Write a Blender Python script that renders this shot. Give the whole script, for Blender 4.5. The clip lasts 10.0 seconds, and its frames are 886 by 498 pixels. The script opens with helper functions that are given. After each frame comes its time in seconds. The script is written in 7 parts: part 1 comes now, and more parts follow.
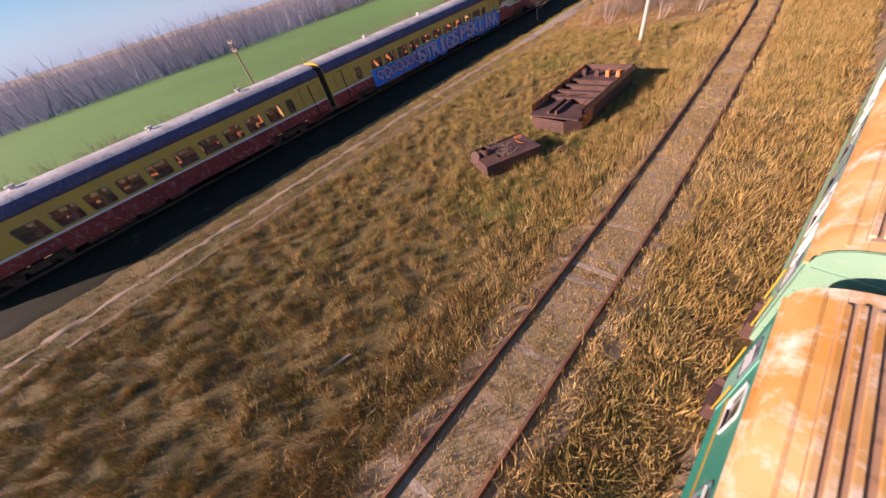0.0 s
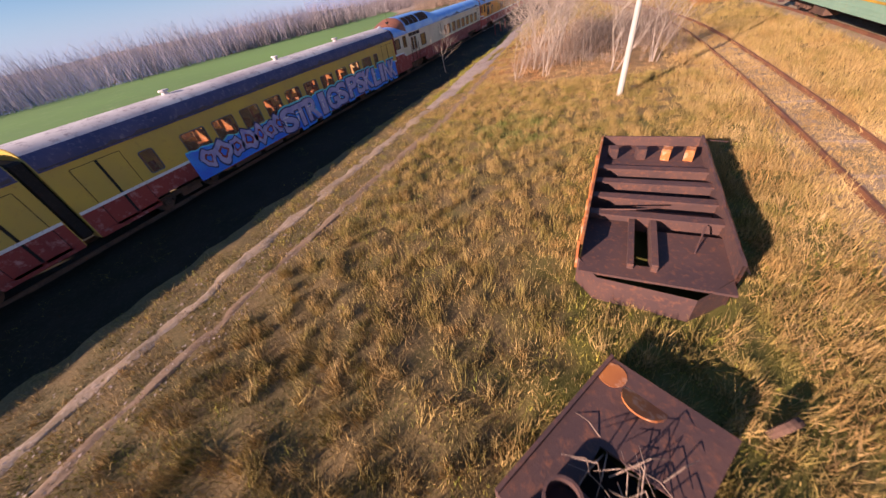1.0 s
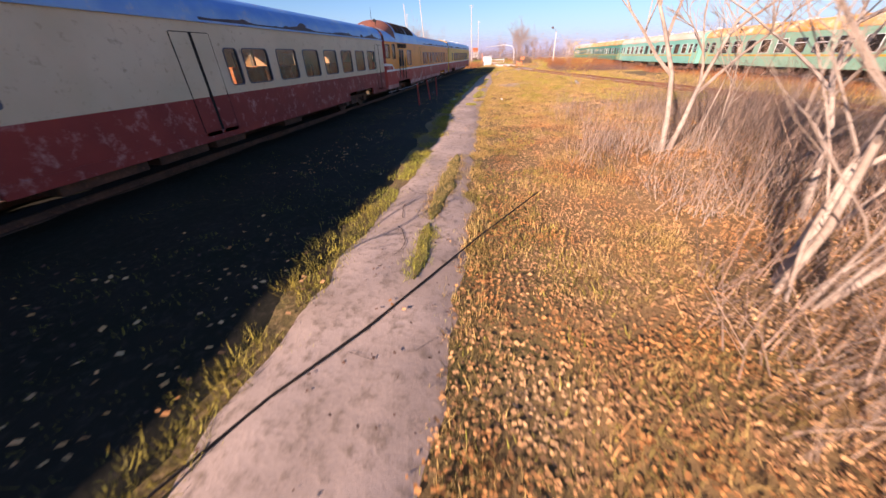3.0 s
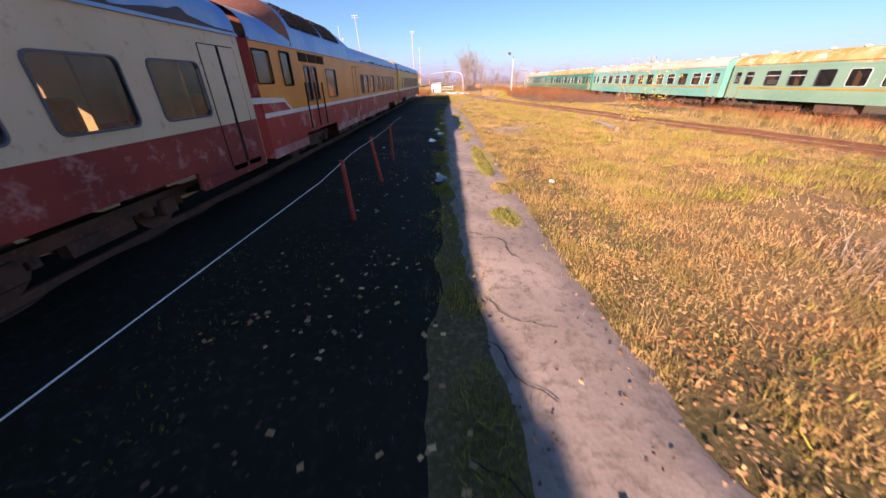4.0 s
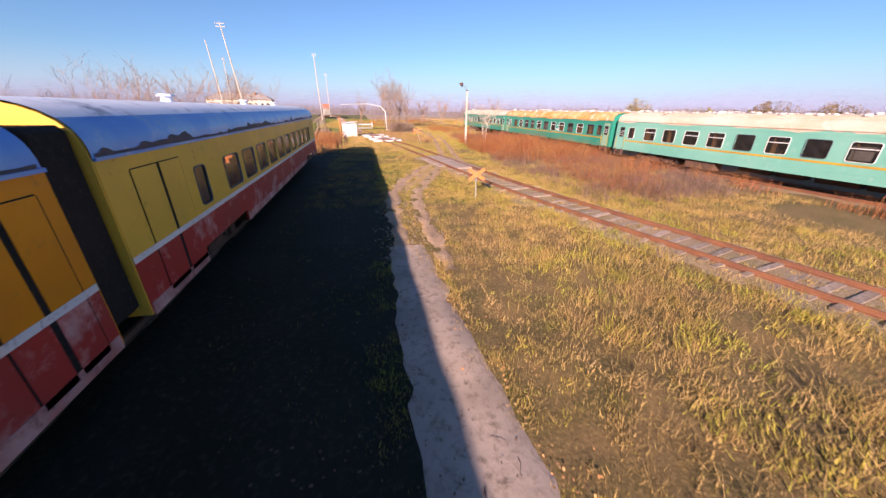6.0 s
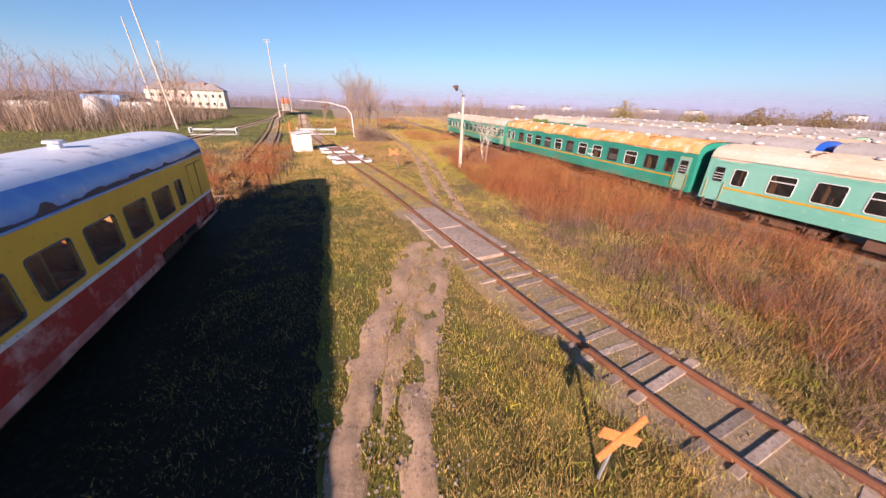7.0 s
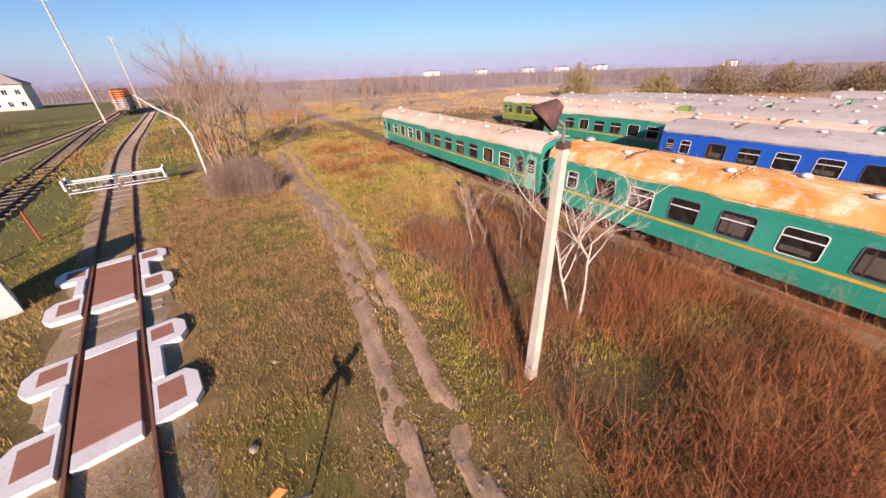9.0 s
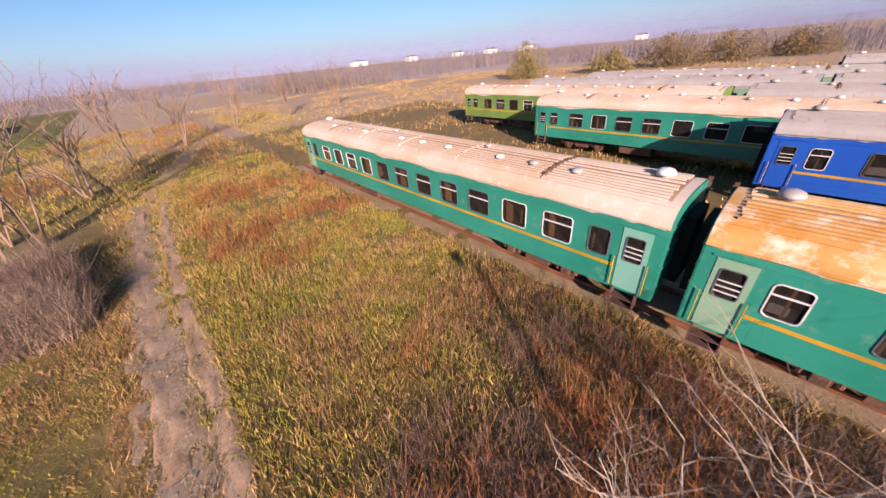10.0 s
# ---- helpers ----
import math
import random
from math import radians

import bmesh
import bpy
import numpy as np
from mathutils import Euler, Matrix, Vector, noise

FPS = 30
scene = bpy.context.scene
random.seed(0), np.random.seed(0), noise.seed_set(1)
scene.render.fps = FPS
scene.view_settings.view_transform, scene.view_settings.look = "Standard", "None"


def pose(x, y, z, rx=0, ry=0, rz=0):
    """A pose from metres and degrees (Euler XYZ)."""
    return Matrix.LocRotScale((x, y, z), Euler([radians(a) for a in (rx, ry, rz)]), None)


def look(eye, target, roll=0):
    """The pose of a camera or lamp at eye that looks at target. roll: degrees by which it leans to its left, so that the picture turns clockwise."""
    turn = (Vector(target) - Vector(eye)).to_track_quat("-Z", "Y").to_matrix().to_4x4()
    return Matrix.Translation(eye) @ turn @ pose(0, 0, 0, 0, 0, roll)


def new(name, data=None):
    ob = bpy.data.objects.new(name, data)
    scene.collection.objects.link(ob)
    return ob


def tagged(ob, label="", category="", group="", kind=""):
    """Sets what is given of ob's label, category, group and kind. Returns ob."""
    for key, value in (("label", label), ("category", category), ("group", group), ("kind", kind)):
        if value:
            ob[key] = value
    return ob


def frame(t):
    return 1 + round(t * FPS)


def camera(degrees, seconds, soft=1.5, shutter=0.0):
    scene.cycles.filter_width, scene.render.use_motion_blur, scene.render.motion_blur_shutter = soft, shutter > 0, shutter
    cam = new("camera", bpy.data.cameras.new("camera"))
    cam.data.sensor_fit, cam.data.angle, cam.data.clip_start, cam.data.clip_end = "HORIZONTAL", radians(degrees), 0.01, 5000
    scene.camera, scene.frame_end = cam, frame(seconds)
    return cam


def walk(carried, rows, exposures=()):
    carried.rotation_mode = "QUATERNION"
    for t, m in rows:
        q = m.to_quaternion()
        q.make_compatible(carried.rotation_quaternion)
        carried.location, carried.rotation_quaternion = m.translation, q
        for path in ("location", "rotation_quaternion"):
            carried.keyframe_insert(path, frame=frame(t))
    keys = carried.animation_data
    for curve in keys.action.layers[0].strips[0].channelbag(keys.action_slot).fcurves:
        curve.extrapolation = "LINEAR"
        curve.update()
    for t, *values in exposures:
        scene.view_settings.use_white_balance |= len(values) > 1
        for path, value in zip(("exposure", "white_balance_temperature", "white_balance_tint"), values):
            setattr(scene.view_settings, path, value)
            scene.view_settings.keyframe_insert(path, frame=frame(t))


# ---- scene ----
import itertools

cam = camera(107.7, 10.0, soft=1.5, shutter=0.05)
PATH = [
    (0, (26.623, -13.833, 8.469), (25.437, -12.925, 7.139), -16.9),
    (0.5, (21.278, -9.321, 7.15), (20.293, -8.145, 5.868), -13.8),
    (1, (16.897, -3.611, 6.066), (16.122, -2.248, 4.825), -11.5),
    (1.5, (14.216, 3.694, 5.046), (13.564, 5.142, 3.832), -10.2),
    (2, (12.137, 11.0, 4.119), (11.594, 12.517, 2.933), -7.5),
    (2.5, (9.689, 19.09, 3.147), (9.272, 20.704, 2.043), -3.4),
    (2.8, (8.427, 23.977, 2.704), (8.069, 25.64, 1.652), -2.3),
    (3, (7.693, 27.104, 2.483), (7.367, 28.791, 1.46), -1.9),
    (3.2, (6.928, 30.472, 2.346), (6.633, 32.184, 1.354), -1.6),
    (4.3, (4.204, 45.093, 2.53), (4.264, 46.886, 1.648), -0.6),
    (4.5, (4.126, 47.953, 2.542), (4.225, 49.76, 1.691), -0.6),
    (5, (3.759, 54.852, 3.153), (3.974, 56.657, 2.32), 0.5),
    (5.5, (3.698, 62.108, 3.734), (4.028, 63.912, 2.934), 0.6),
    (6.8, (5.113, 79.86, 5.233), (5.667, 81.607, 4.432), 1.4),
    (7, (5.598, 82.348, 5.678), (6.177, 84.078, 4.859), 1.8),
    (7.5, (6.913, 88.832, 6.504), (7.547, 90.524, 5.646), 1.7),
    (8, (8.305, 95.436, 6.843), (9.013, 97.089, 5.97), 0.9),
    (8.5, (9.901, 102.066, 7.261), (10.7, 103.659, 6.353), -0.7),
    (9, (11.947, 108.427, 7.675), (12.849, 109.928, 6.708), -2.1),
    (9.5, (14.49, 114.387, 7.899), (15.494, 115.785, 6.881), -4.1),
    (10, (17.649, 119.851, 7.631), (18.755, 121.157, 6.596), -5.5),
]
walk(cam, [(t, look(eye, target, roll)) for t, eye, target, roll in PATH], [(0, 1.0, 6800, 30), (3, 1.2, 6800, 30), (5.6, 1.15, 6750, 28), (8, 0.92, 6750, 27), (10, 0.88, 6750, 27)])

# ---- light ----
SUN_AZ, SUN_EL = radians(30), radians(20.5)
world = bpy.data.worlds.new("sky")
scene.world = world
world.use_nodes = True
wn = world.node_tree
sky = wn.nodes.new("ShaderNodeTexSky")
sky.sky_type = "NISHITA"
sky.sun_disc = False
sky.sun_elevation = SUN_EL
sky.sun_rotation = radians(210)
sky.air_density, sky.dust_density, sky.ozone_density = 1.0, 0.4, 3.0
bg = wn.nodes["Background"]
bg.inputs["Strength"].default_value = 0.05
cool = wn.nodes.new("ShaderNodeMix")
cool.data_type, cool.blend_type = "RGBA", "MULTIPLY"
cool.inputs[0].default_value = 1.0
cool.inputs[7].default_value = (0.82, 1.16, 1.42, 1)
wn.links.new(sky.outputs[0], cool.inputs[6])
# autumn haze low over the horizon, thinning upwards
where, split, rise, veil = wn.nodes.new("ShaderNodeTexCoord"), wn.nodes.new("ShaderNodeSeparateXYZ"), wn.nodes.new("ShaderNodeMapRange"), wn.nodes.new("ShaderNodeMix")
rise.interpolation_type = "SMOOTHSTEP"
rise.inputs[1].default_value, rise.inputs[2].default_value, rise.inputs[3].default_value, rise.inputs[4].default_value = -0.02, 0.13, 0.75, 0.0
veil.data_type = "RGBA"
veil.inputs[7].default_value = (5.4, 6.4, 9.0, 1)
wn.links.new(where.outputs["Generated"], split.inputs[0])
wn.links.new(split.outputs["Z"], rise.inputs[0])
wn.links.new(rise.outputs[0], veil.inputs[0])
wn.links.new(cool.outputs[2], veil.inputs[6])
wn.links.new(veil.outputs[2], bg.inputs["Color"])
sun_data = bpy.data.lights.new("sun", "SUN")
sun_data.energy, sun_data.angle, sun_data.color = 5.0, radians(0.6), (1.0, 0.84, 0.69)
sun = new("sun", sun_data)
sun.matrix_world = look((0, 0, 60), (math.sin(SUN_AZ) * math.cos(SUN_EL), math.cos(SUN_AZ) * math.cos(SUN_EL), 60 - math.sin(SUN_EL)))


# ---- materials ----
def mat(name, c1, c2=None, c3=None, big=0.6, fine=14.0, amount=0.45, rough=0.75, metal=0.0, bump=0.25, spread=0.0, coords="Object", stretch=(1, 1, 1), island=False):
    """Base colour c1, large patches of c2, fine specks and wear of c3, with relief."""
    m = bpy.data.materials.new(name)
    m.use_nodes = True
    nt = m.node_tree
    N, L = nt.nodes, nt.links
    bsdf = N["Principled BSDF"]
    tc = N.new("ShaderNodeTexCoord")
    mp = N.new("ShaderNodeMapping")
    mp.inputs["Scale"].default_value = stretch
    L.new(tc.outputs[coords], mp.inputs["Vector"])
    n1, n2 = N.new("ShaderNodeTexNoise"), N.new("ShaderNodeTexNoise")
    n1.inputs["Scale"].default_value, n1.inputs["Detail"].default_value = big, 6
    n2.inputs["Scale"].default_value, n2.inputs["Detail"].default_value = fine, 8
    n2.inputs["Roughness"].default_value = 0.7
    for n in (n1, n2):
        L.new(mp.outputs[0], n.inputs["Vector"])
    r1, r2 = N.new("ShaderNodeMapRange"), N.new("ShaderNodeMapRange")
    r1.inputs[1].default_value, r1.inputs[2].default_value = 0.4, 0.62
    r2.inputs[1].default_value, r2.inputs[2].default_value = 0.62 - 0.2 * amount, 0.8 - 0.2 * amount
    L.new(n1.outputs[0], r1.inputs[0])
    L.new(n2.outputs[0], r2.inputs[0])
    mix1, mix2 = N.new("ShaderNodeMix"), N.new("ShaderNodeMix")
    for mx in (mix1, mix2):
        mx.data_type = "RGBA"
    c2 = c2 or tuple(v * 0.8 for v in c1)
    c3 = c3 or tuple(v * 0.6 for v in c1)
    mix1.inputs[6].default_value, mix1.inputs[7].default_value, mix2.inputs[7].default_value = (*c1, 1), (*c2, 1), (*c3, 1)
    L.new(r1.outputs[0], mix1.inputs[0])
    L.new(r2.outputs[0], mix2.inputs[0])
    L.new(mix1.outputs[2], mix2.inputs[6])
    out = mix2.outputs[2]
    if spread:
        info = N.new("ShaderNodeNewGeometry") if island else N.new("ShaderNodeObjectInfo")
        hsv, mr = N.new("ShaderNodeHueSaturation"), N.new("ShaderNodeMapRange")
        mr.inputs[3].default_value, mr.inputs[4].default_value = 1 - spread, 1 + spread
        L.new(info.outputs["Random Per Island" if island else "Random"], mr.inputs[0])
        L.new(mr.outputs[0], hsv.inputs["Value"])
        L.new(out, hsv.inputs["Color"])
        out = hsv.outputs[0]
    L.new(out, bsdf.inputs["Base Color"])
    bsdf.inputs["Roughness"].default_value, bsdf.inputs["Metallic"].default_value = rough, metal
    if bump:
        bp = N.new("ShaderNodeBump")
        bp.inputs["Strength"].default_value, bp.inputs["Distance"].default_value = bump, 0.02
        L.new(n2.outputs[0], bp.inputs["Height"])
        L.new(bp.outputs[0], bsdf.inputs["Normal"])
    return m


def glass(name, tint, gloss=0.12):
    m = bpy.data.materials.new(name)
    m.use_nodes = True
    N, L = m.node_tree.nodes, m.node_tree.links
    N.remove(N["Principled BSDF"])
    tr, gl, mx, fr = N.new("ShaderNodeBsdfTransparent"), N.new("ShaderNodeBsdfGlossy"), N.new("ShaderNodeMixShader"), N.new("ShaderNodeFresnel")
    tr.inputs[0].default_value = (*tint, 1)
    gl.inputs["Roughness"].default_value = gloss
    fr.inputs[0].default_value = 1.5
    L.new(fr.outputs[0], mx.inputs[0])
    L.new(tr.outputs[0], mx.inputs[1])
    L.new(gl.outputs[0], mx.inputs[2])
    L.new(mx.outputs[0], N["Material Output"].inputs[0])
    return m


def cover_mat():
    """Ground cover: turf, dry straw, leaf litter and bare soil by the 'cover' layer."""
    m = mat("ground_cover", (0.155, 0.10, 0.036), (0.10, 0.078, 0.02), (0.27, 0.175, 0.07), big=0.9, fine=16, amount=0.75, rough=0.95, bump=1.0)
    N, L = m.node_tree.nodes, m.node_tree.links
    bsdf = N["Principled BSDF"]
    base = bsdf.inputs["Base Color"].links[0].from_socket
    at = N.new("ShaderNodeAttribute")
    at.attribute_name = "cover"
    sep = N.new("ShaderNodeSeparateColor")
    L.new(at.outputs["Color"], sep.inputs[0])
    tc, nz = N.new("ShaderNodeTexCoord"), N.new("ShaderNodeTexNoise")
    nz.inputs["Scale"].default_value, nz.inputs["Detail"].default_value = 1.3, 8
    L.new(tc.outputs["Object"], nz.inputs["Vector"])
    out = base
    for k, col in enumerate(((0.12, 0.11, 0.018), (0.30, 0.18, 0.07), (0.40, 0.29, 0.20))):
        add, rng, mx = N.new("ShaderNodeMath"), N.new("ShaderNodeMapRange"), N.new("ShaderNodeMix")
        L.new(sep.outputs[k], add.inputs[0])
        L.new(nz.outputs[0], add.inputs[1])
        rng.inputs[1].default_value, rng.inputs[2].default_value = 0.75, 1.15
        L.new(add.outputs[0], rng.inputs[0])
        mx.data_type = "RGBA"
        mx.inputs[7].default_value = (*col, 1)
        L.new(rng.outputs[0], mx.inputs[0])
        L.new(out, mx.inputs[6])
        out = mx.outputs[2]
    L.new(out, bsdf.inputs["Base Color"])
    return m


def dusty(name, tint, dust, amount):
    """Glass under a film of dust."""
    m = glass(name, tint, 0.15)
    N, L = m.node_tree.nodes, m.node_tree.links
    out = N["Material Output"]
    last = out.inputs[0].links[0].from_socket
    df, mx, nz, rg, tc = N.new("ShaderNodeBsdfDiffuse"), N.new("ShaderNodeMixShader"), N.new("ShaderNodeTexNoise"), N.new("ShaderNodeMapRange"), N.new("ShaderNodeTexCoord")
    df.inputs[0].default_value = (*dust, 1)
    nz.inputs["Scale"].default_value, nz.inputs["Detail"].default_value = 3.0, 5
    rg.inputs[1].default_value, rg.inputs[2].default_value, rg.inputs[3].default_value, rg.inputs[4].default_value = 0.3, 0.7, amount * 0.5, amount * 1.4
    L.new(tc.outputs["Object"], nz.inputs["Vector"])
    L.new(nz.outputs[0], rg.inputs[0])
    L.new(rg.outputs[0], mx.inputs[0])
    L.new(last, mx.inputs[1])
    L.new(df.outputs[0], mx.inputs[2])
    L.new(mx.outputs[0], out.inputs[0])
    return m


M = {
    "ground": cover_mat(),
    "turf": mat("olive_turf_blades", (0.42, 0.27, 0.09), (0.20, 0.155, 0.032), (0.48, 0.32, 0.14), big=1.5, fine=3, rough=0.9, bump=0, spread=0.5, island=True),
    "straw": mat("dry_straw_blades", (0.47, 0.31, 0.12), (0.36, 0.21, 0.065), (0.55, 0.39, 0.19), big=0.4, fine=3, rough=0.9, bump=0, spread=0.45, island=True),
    "green": mat("green_blades", (0.26, 0.25, 0.032), (0.34, 0.27, 0.04), (0.17, 0.19, 0.03), big=0.5, fine=3, rough=0.85, bump=0, spread=0.6, island=True),
    "weed": mat("fresh_green_weeds", (0.17, 0.20, 0.04), (0.14, 0.16, 0.03), (0.25, 0.24, 0.09), big=0.6, fine=3, rough=0.8, bump=0, spread=0.4, island=True),
    "leaf": mat("fallen_leaves", (0.56, 0.25, 0.075), (0.62, 0.38, 0.18), (0.40, 0.16, 0.05), big=0.7, fine=5, rough=0.8, bump=0, spread=0.5, island=True),
    "redtwig": mat("russet_twigs", (0.30, 0.095, 0.032), (0.36, 0.16, 0.05), (0.17, 0.055, 0.035), big=0.5, fine=2, rough=0.85, bump=0, spread=0.6, island=True),
    "greytwig": mat("grey_brown_twigs", (0.30, 0.21, 0.15), (0.22, 0.14, 0.10), (0.40, 0.30, 0.22), big=0.3, fine=2, rough=0.85, bump=0, spread=0.4, island=True),
    "bark": mat("pale_bark", (0.44, 0.355, 0.28), (0.33, 0.25, 0.19), (0.16, 0.12, 0.09), big=2, fine=18, rough=0.85, bump=0.4),
    "brownbark": mat("brown_bark", (0.24, 0.16, 0.11), (0.32, 0.22, 0.16), (0.12, 0.08, 0.06), big=1, fine=12, rough=0.9, bump=0.3),
    "concrete": mat("worn_concrete", (0.42, 0.32, 0.26), (0.33, 0.25, 0.20), (0.19, 0.14, 0.10), big=0.9, fine=7, amount=0.6, rough=0.9, bump=0.5),
    "dirt": mat("trodden_dirt", (0.46, 0.31, 0.205), (0.36, 0.235, 0.145), (0.25, 0.16, 0.09), big=1.2, fine=12, amount=0.6, rough=0.95, bump=0.8),
    "rail": mat("rusty_rail", (0.26, 0.11, 0.055), (0.18, 0.075, 0.045), (0.34, 0.17, 0.10), big=1, fine=20, rough=0.7, metal=0.3, bump=0.3),
    "sleeper": mat("weathered_sleeper", (0.38, 0.30, 0.25), (0.27, 0.20, 0.15), (0.13, 0.09, 0.06), big=2, fine=14, amount=0.6, rough=0.95, bump=0.5, spread=0.3),
    "ballast": mat("overgrown_ballast", (0.30, 0.21, 0.125), (0.22, 0.165, 0.07), (0.42, 0.32, 0.24), big=0.8, fine=16, amount=0.7, rough=0.95, bump=1.0),
    "yellow": mat("faded_yellow_paint", (0.55, 0.37, 0.07), (0.48, 0.33, 0.08), (0.38, 0.24, 0.07), big=0.7, fine=6, amount=0.2, rough=0.45, bump=0.08),
    "orange": mat("orange_paint", (0.78, 0.28, 0.01), (0.68, 0.23, 0.015), (0.45, 0.20, 0.04), big=0.6, fine=6, amount=0.2, rough=0.4, bump=0.08),
    "cream": mat("cream_paint", (0.66, 0.57, 0.40), (0.58, 0.50, 0.34), (0.36, 0.27, 0.17), big=0.6, fine=6, amount=0.25, rough=0.5, bump=0.08),
    "maroon": mat("peeling_red_paint", (0.30, 0.05, 0.04), (0.23, 0.04, 0.035), (0.54, 0.29, 0.26), big=0.8, fine=2.6, amount=0.42, rough=0.6, bump=0.15),
    "red_scuffed": mat("scuffed_faded_red_paint", (0.42, 0.04, 0.03), (0.36, 0.05, 0.04), (0.62, 0.36, 0.33), big=0.9, fine=1.1, amount=0.5, rough=0.55, bump=0.12),
    "warm_yellow": mat("warm_yellow_paint", (0.78, 0.47, 0.06), (0.70, 0.42, 0.06), (0.42, 0.24, 0.05), big=0.7, fine=6, amount=0.2, rough=0.45, bump=0.08),
    "skirt": mat("scuffed_red_sill", (0.40, 0.13, 0.11), (0.60, 0.34, 0.31), (0.24, 0.06, 0.05), big=1.2, fine=5, amount=0.5, rough=0.7, bump=0.2),
    "stripe": mat("dull_white_stripe", (0.74, 0.73, 0.72), (0.66, 0.64, 0.62), (0.35, 0.3, 0.28), rough=0.5, bump=0.05),
    "roof_pale": mat("weathered_pale_roof", (0.62, 0.57, 0.53), (0.46, 0.40, 0.39), (0.20, 0.14, 0.15), big=0.5, fine=3.2, amount=0.5, rough=0.7, bump=0.15),
    "roof_navy": mat("flaking_navy_roof", (0.06, 0.065, 0.13), (0.09, 0.085, 0.15), (0.24, 0.20, 0.22), big=0.8, fine=6, amount=0.4, rough=0.6, bump=0.2),
    "roof_blue": mat("blue_roof_paint", (0.09, 0.27, 0.64), (0.18, 0.38, 0.66), (0.46, 0.44, 0.48), big=0.9, fine=1.8, amount=0.32, rough=0.36, metal=0.0, bump=0.15),
    "roof_rust": mat("rusty_cab_roof", (0.27, 0.09, 0.045), (0.19, 0.07, 0.045), (0.36, 0.15, 0.08), big=0.8, fine=8, rough=0.75, bump=0.2),
    "roof_ice": mat("pale_blue_roof_paint", (0.60, 0.68, 0.80), (0.72, 0.74, 0.80), (0.13, 0.16, 0.24), big=0.5, fine=1.6, amount=0.42, rough=0.5, bump=0.12),
    "wet": mat("wet_muddy_ground", (0.07, 0.06, 0.05), (0.10, 0.085, 0.07), (0.04, 0.035, 0.03), big=1.5, fine=9, rough=0.22, bump=0.25),
    "black": mat("soot_black", (0.02, 0.018, 0.017), (0.03, 0.025, 0.022), (0.05, 0.04, 0.03), rough=0.85, bump=0.2),
    "under": mat("rusty_running_gear", (0.14, 0.078, 0.055), (0.09, 0.055, 0.042), (0.22, 0.12, 0.08), big=2, fine=14, rough=0.85, bump=0.4),
    "rubber": mat("grey_rubber", (0.11, 0.12, 0.15), rough=0.6, bump=0),
    "inside": mat("interior_panels", (0.62, 0.36, 0.14), (0.5, 0.28, 0.11), (0.35, 0.2, 0.1), big=0.7, fine=5, rough=0.5, bump=0),
    "teal": mat("teal_green_paint", (0.012, 0.23, 0.165), (0.02, 0.27, 0.20), (0.12, 0.30, 0.22), big=0.45, fine=2.2, amount=0.3, rough=0.35, bump=0.06),
    "teal_light": mat("sun_faded_teal_paint", (0.19, 0.45, 0.365), (0.14, 0.40, 0.32), (0.30, 0.48, 0.39), big=0.35, fine=4, amount=0.3, rough=0.4, bump=0.06),
    "mint": mat("pale_mint_paint", (0.24, 0.40, 0.28), (0.20, 0.36, 0.25), (0.36, 0.42, 0.31), big=0.35, fine=4, amount=0.3, rough=0.5, bump=0.06),
    "olive": mat("olive_green_paint", (0.16, 0.27, 0.06), (0.13, 0.22, 0.05), (0.22, 0.26, 0.1), rough=0.5, bump=0.06),
    "blue": mat("bright_blue_paint", (0.012, 0.09, 0.46), (0.015, 0.11, 0.5), (0.06, 0.13, 0.36), big=0.35, fine=4, amount=0.2, rough=0.35, bump=0.06),
    "amber": mat("ochre_line", (0.58, 0.34, 0.03), (0.42, 0.24, 0.03), rough=0.5, bump=0),
    "roof_orange": mat("rust_stained_roof", (0.56, 0.26, 0.055), (0.70, 0.43, 0.18), (0.80, 0.68, 0.54), big=0.55, fine=1.5, amount=0.6, rough=0.7, bump=0.15),
    "roof_beige": mat("chalky_beige_roof", (0.62, 0.52, 0.43), (0.56, 0.42, 0.30), (0.70, 0.64, 0.57), big=0.35, fine=3, amount=0.4, rough=0.75, bump=0.15),
    "roof_grey": mat("silver_grey_roof", (0.50, 0.47, 0.45), (0.42, 0.38, 0.36), (0.36, 0.26, 0.2), big=0.4, fine=4, amount=0.35, rough=0.6, metal=0.2, bump=0.15),
    "white": mat("white_paint", (0.72, 0.72, 0.70), (0.64, 0.63, 0.60), (0.45, 0.42, 0.38), rough=0.6, bump=0.1),
    "brickred": mat("terracotta_rubber_panel", (0.33, 0.15, 0.095), (0.29, 0.13, 0.08), (0.38, 0.2, 0.14), big=1, fine=12, rough=0.85, bump=0.2),
    "rust": mat("rusted_plate", (0.10, 0.048, 0.038), (0.07, 0.036, 0.033), (0.20, 0.075, 0.04), big=0.9, fine=7, amount=0.5, rough=0.8, bump=0.5),
    "rust_orange": mat("bright_rust", (0.46, 0.15, 0.035), (0.34, 0.10, 0.03), (0.60, 0.36, 0.22), big=1.2, fine=4, amount=0.5, rough=0.85, bump=0.5),
    "pole": mat("pale_concrete_pole", (0.52, 0.47, 0.40), (0.45, 0.40, 0.33), (0.4, 0.33, 0.26), big=1, fine=10, rough=0.9, bump=0.2),
    "galv": mat("galvanised_steel", (0.42, 0.43, 0.44), (0.34, 0.34, 0.35), rough=0.5, metal=0.5, bump=0.1),
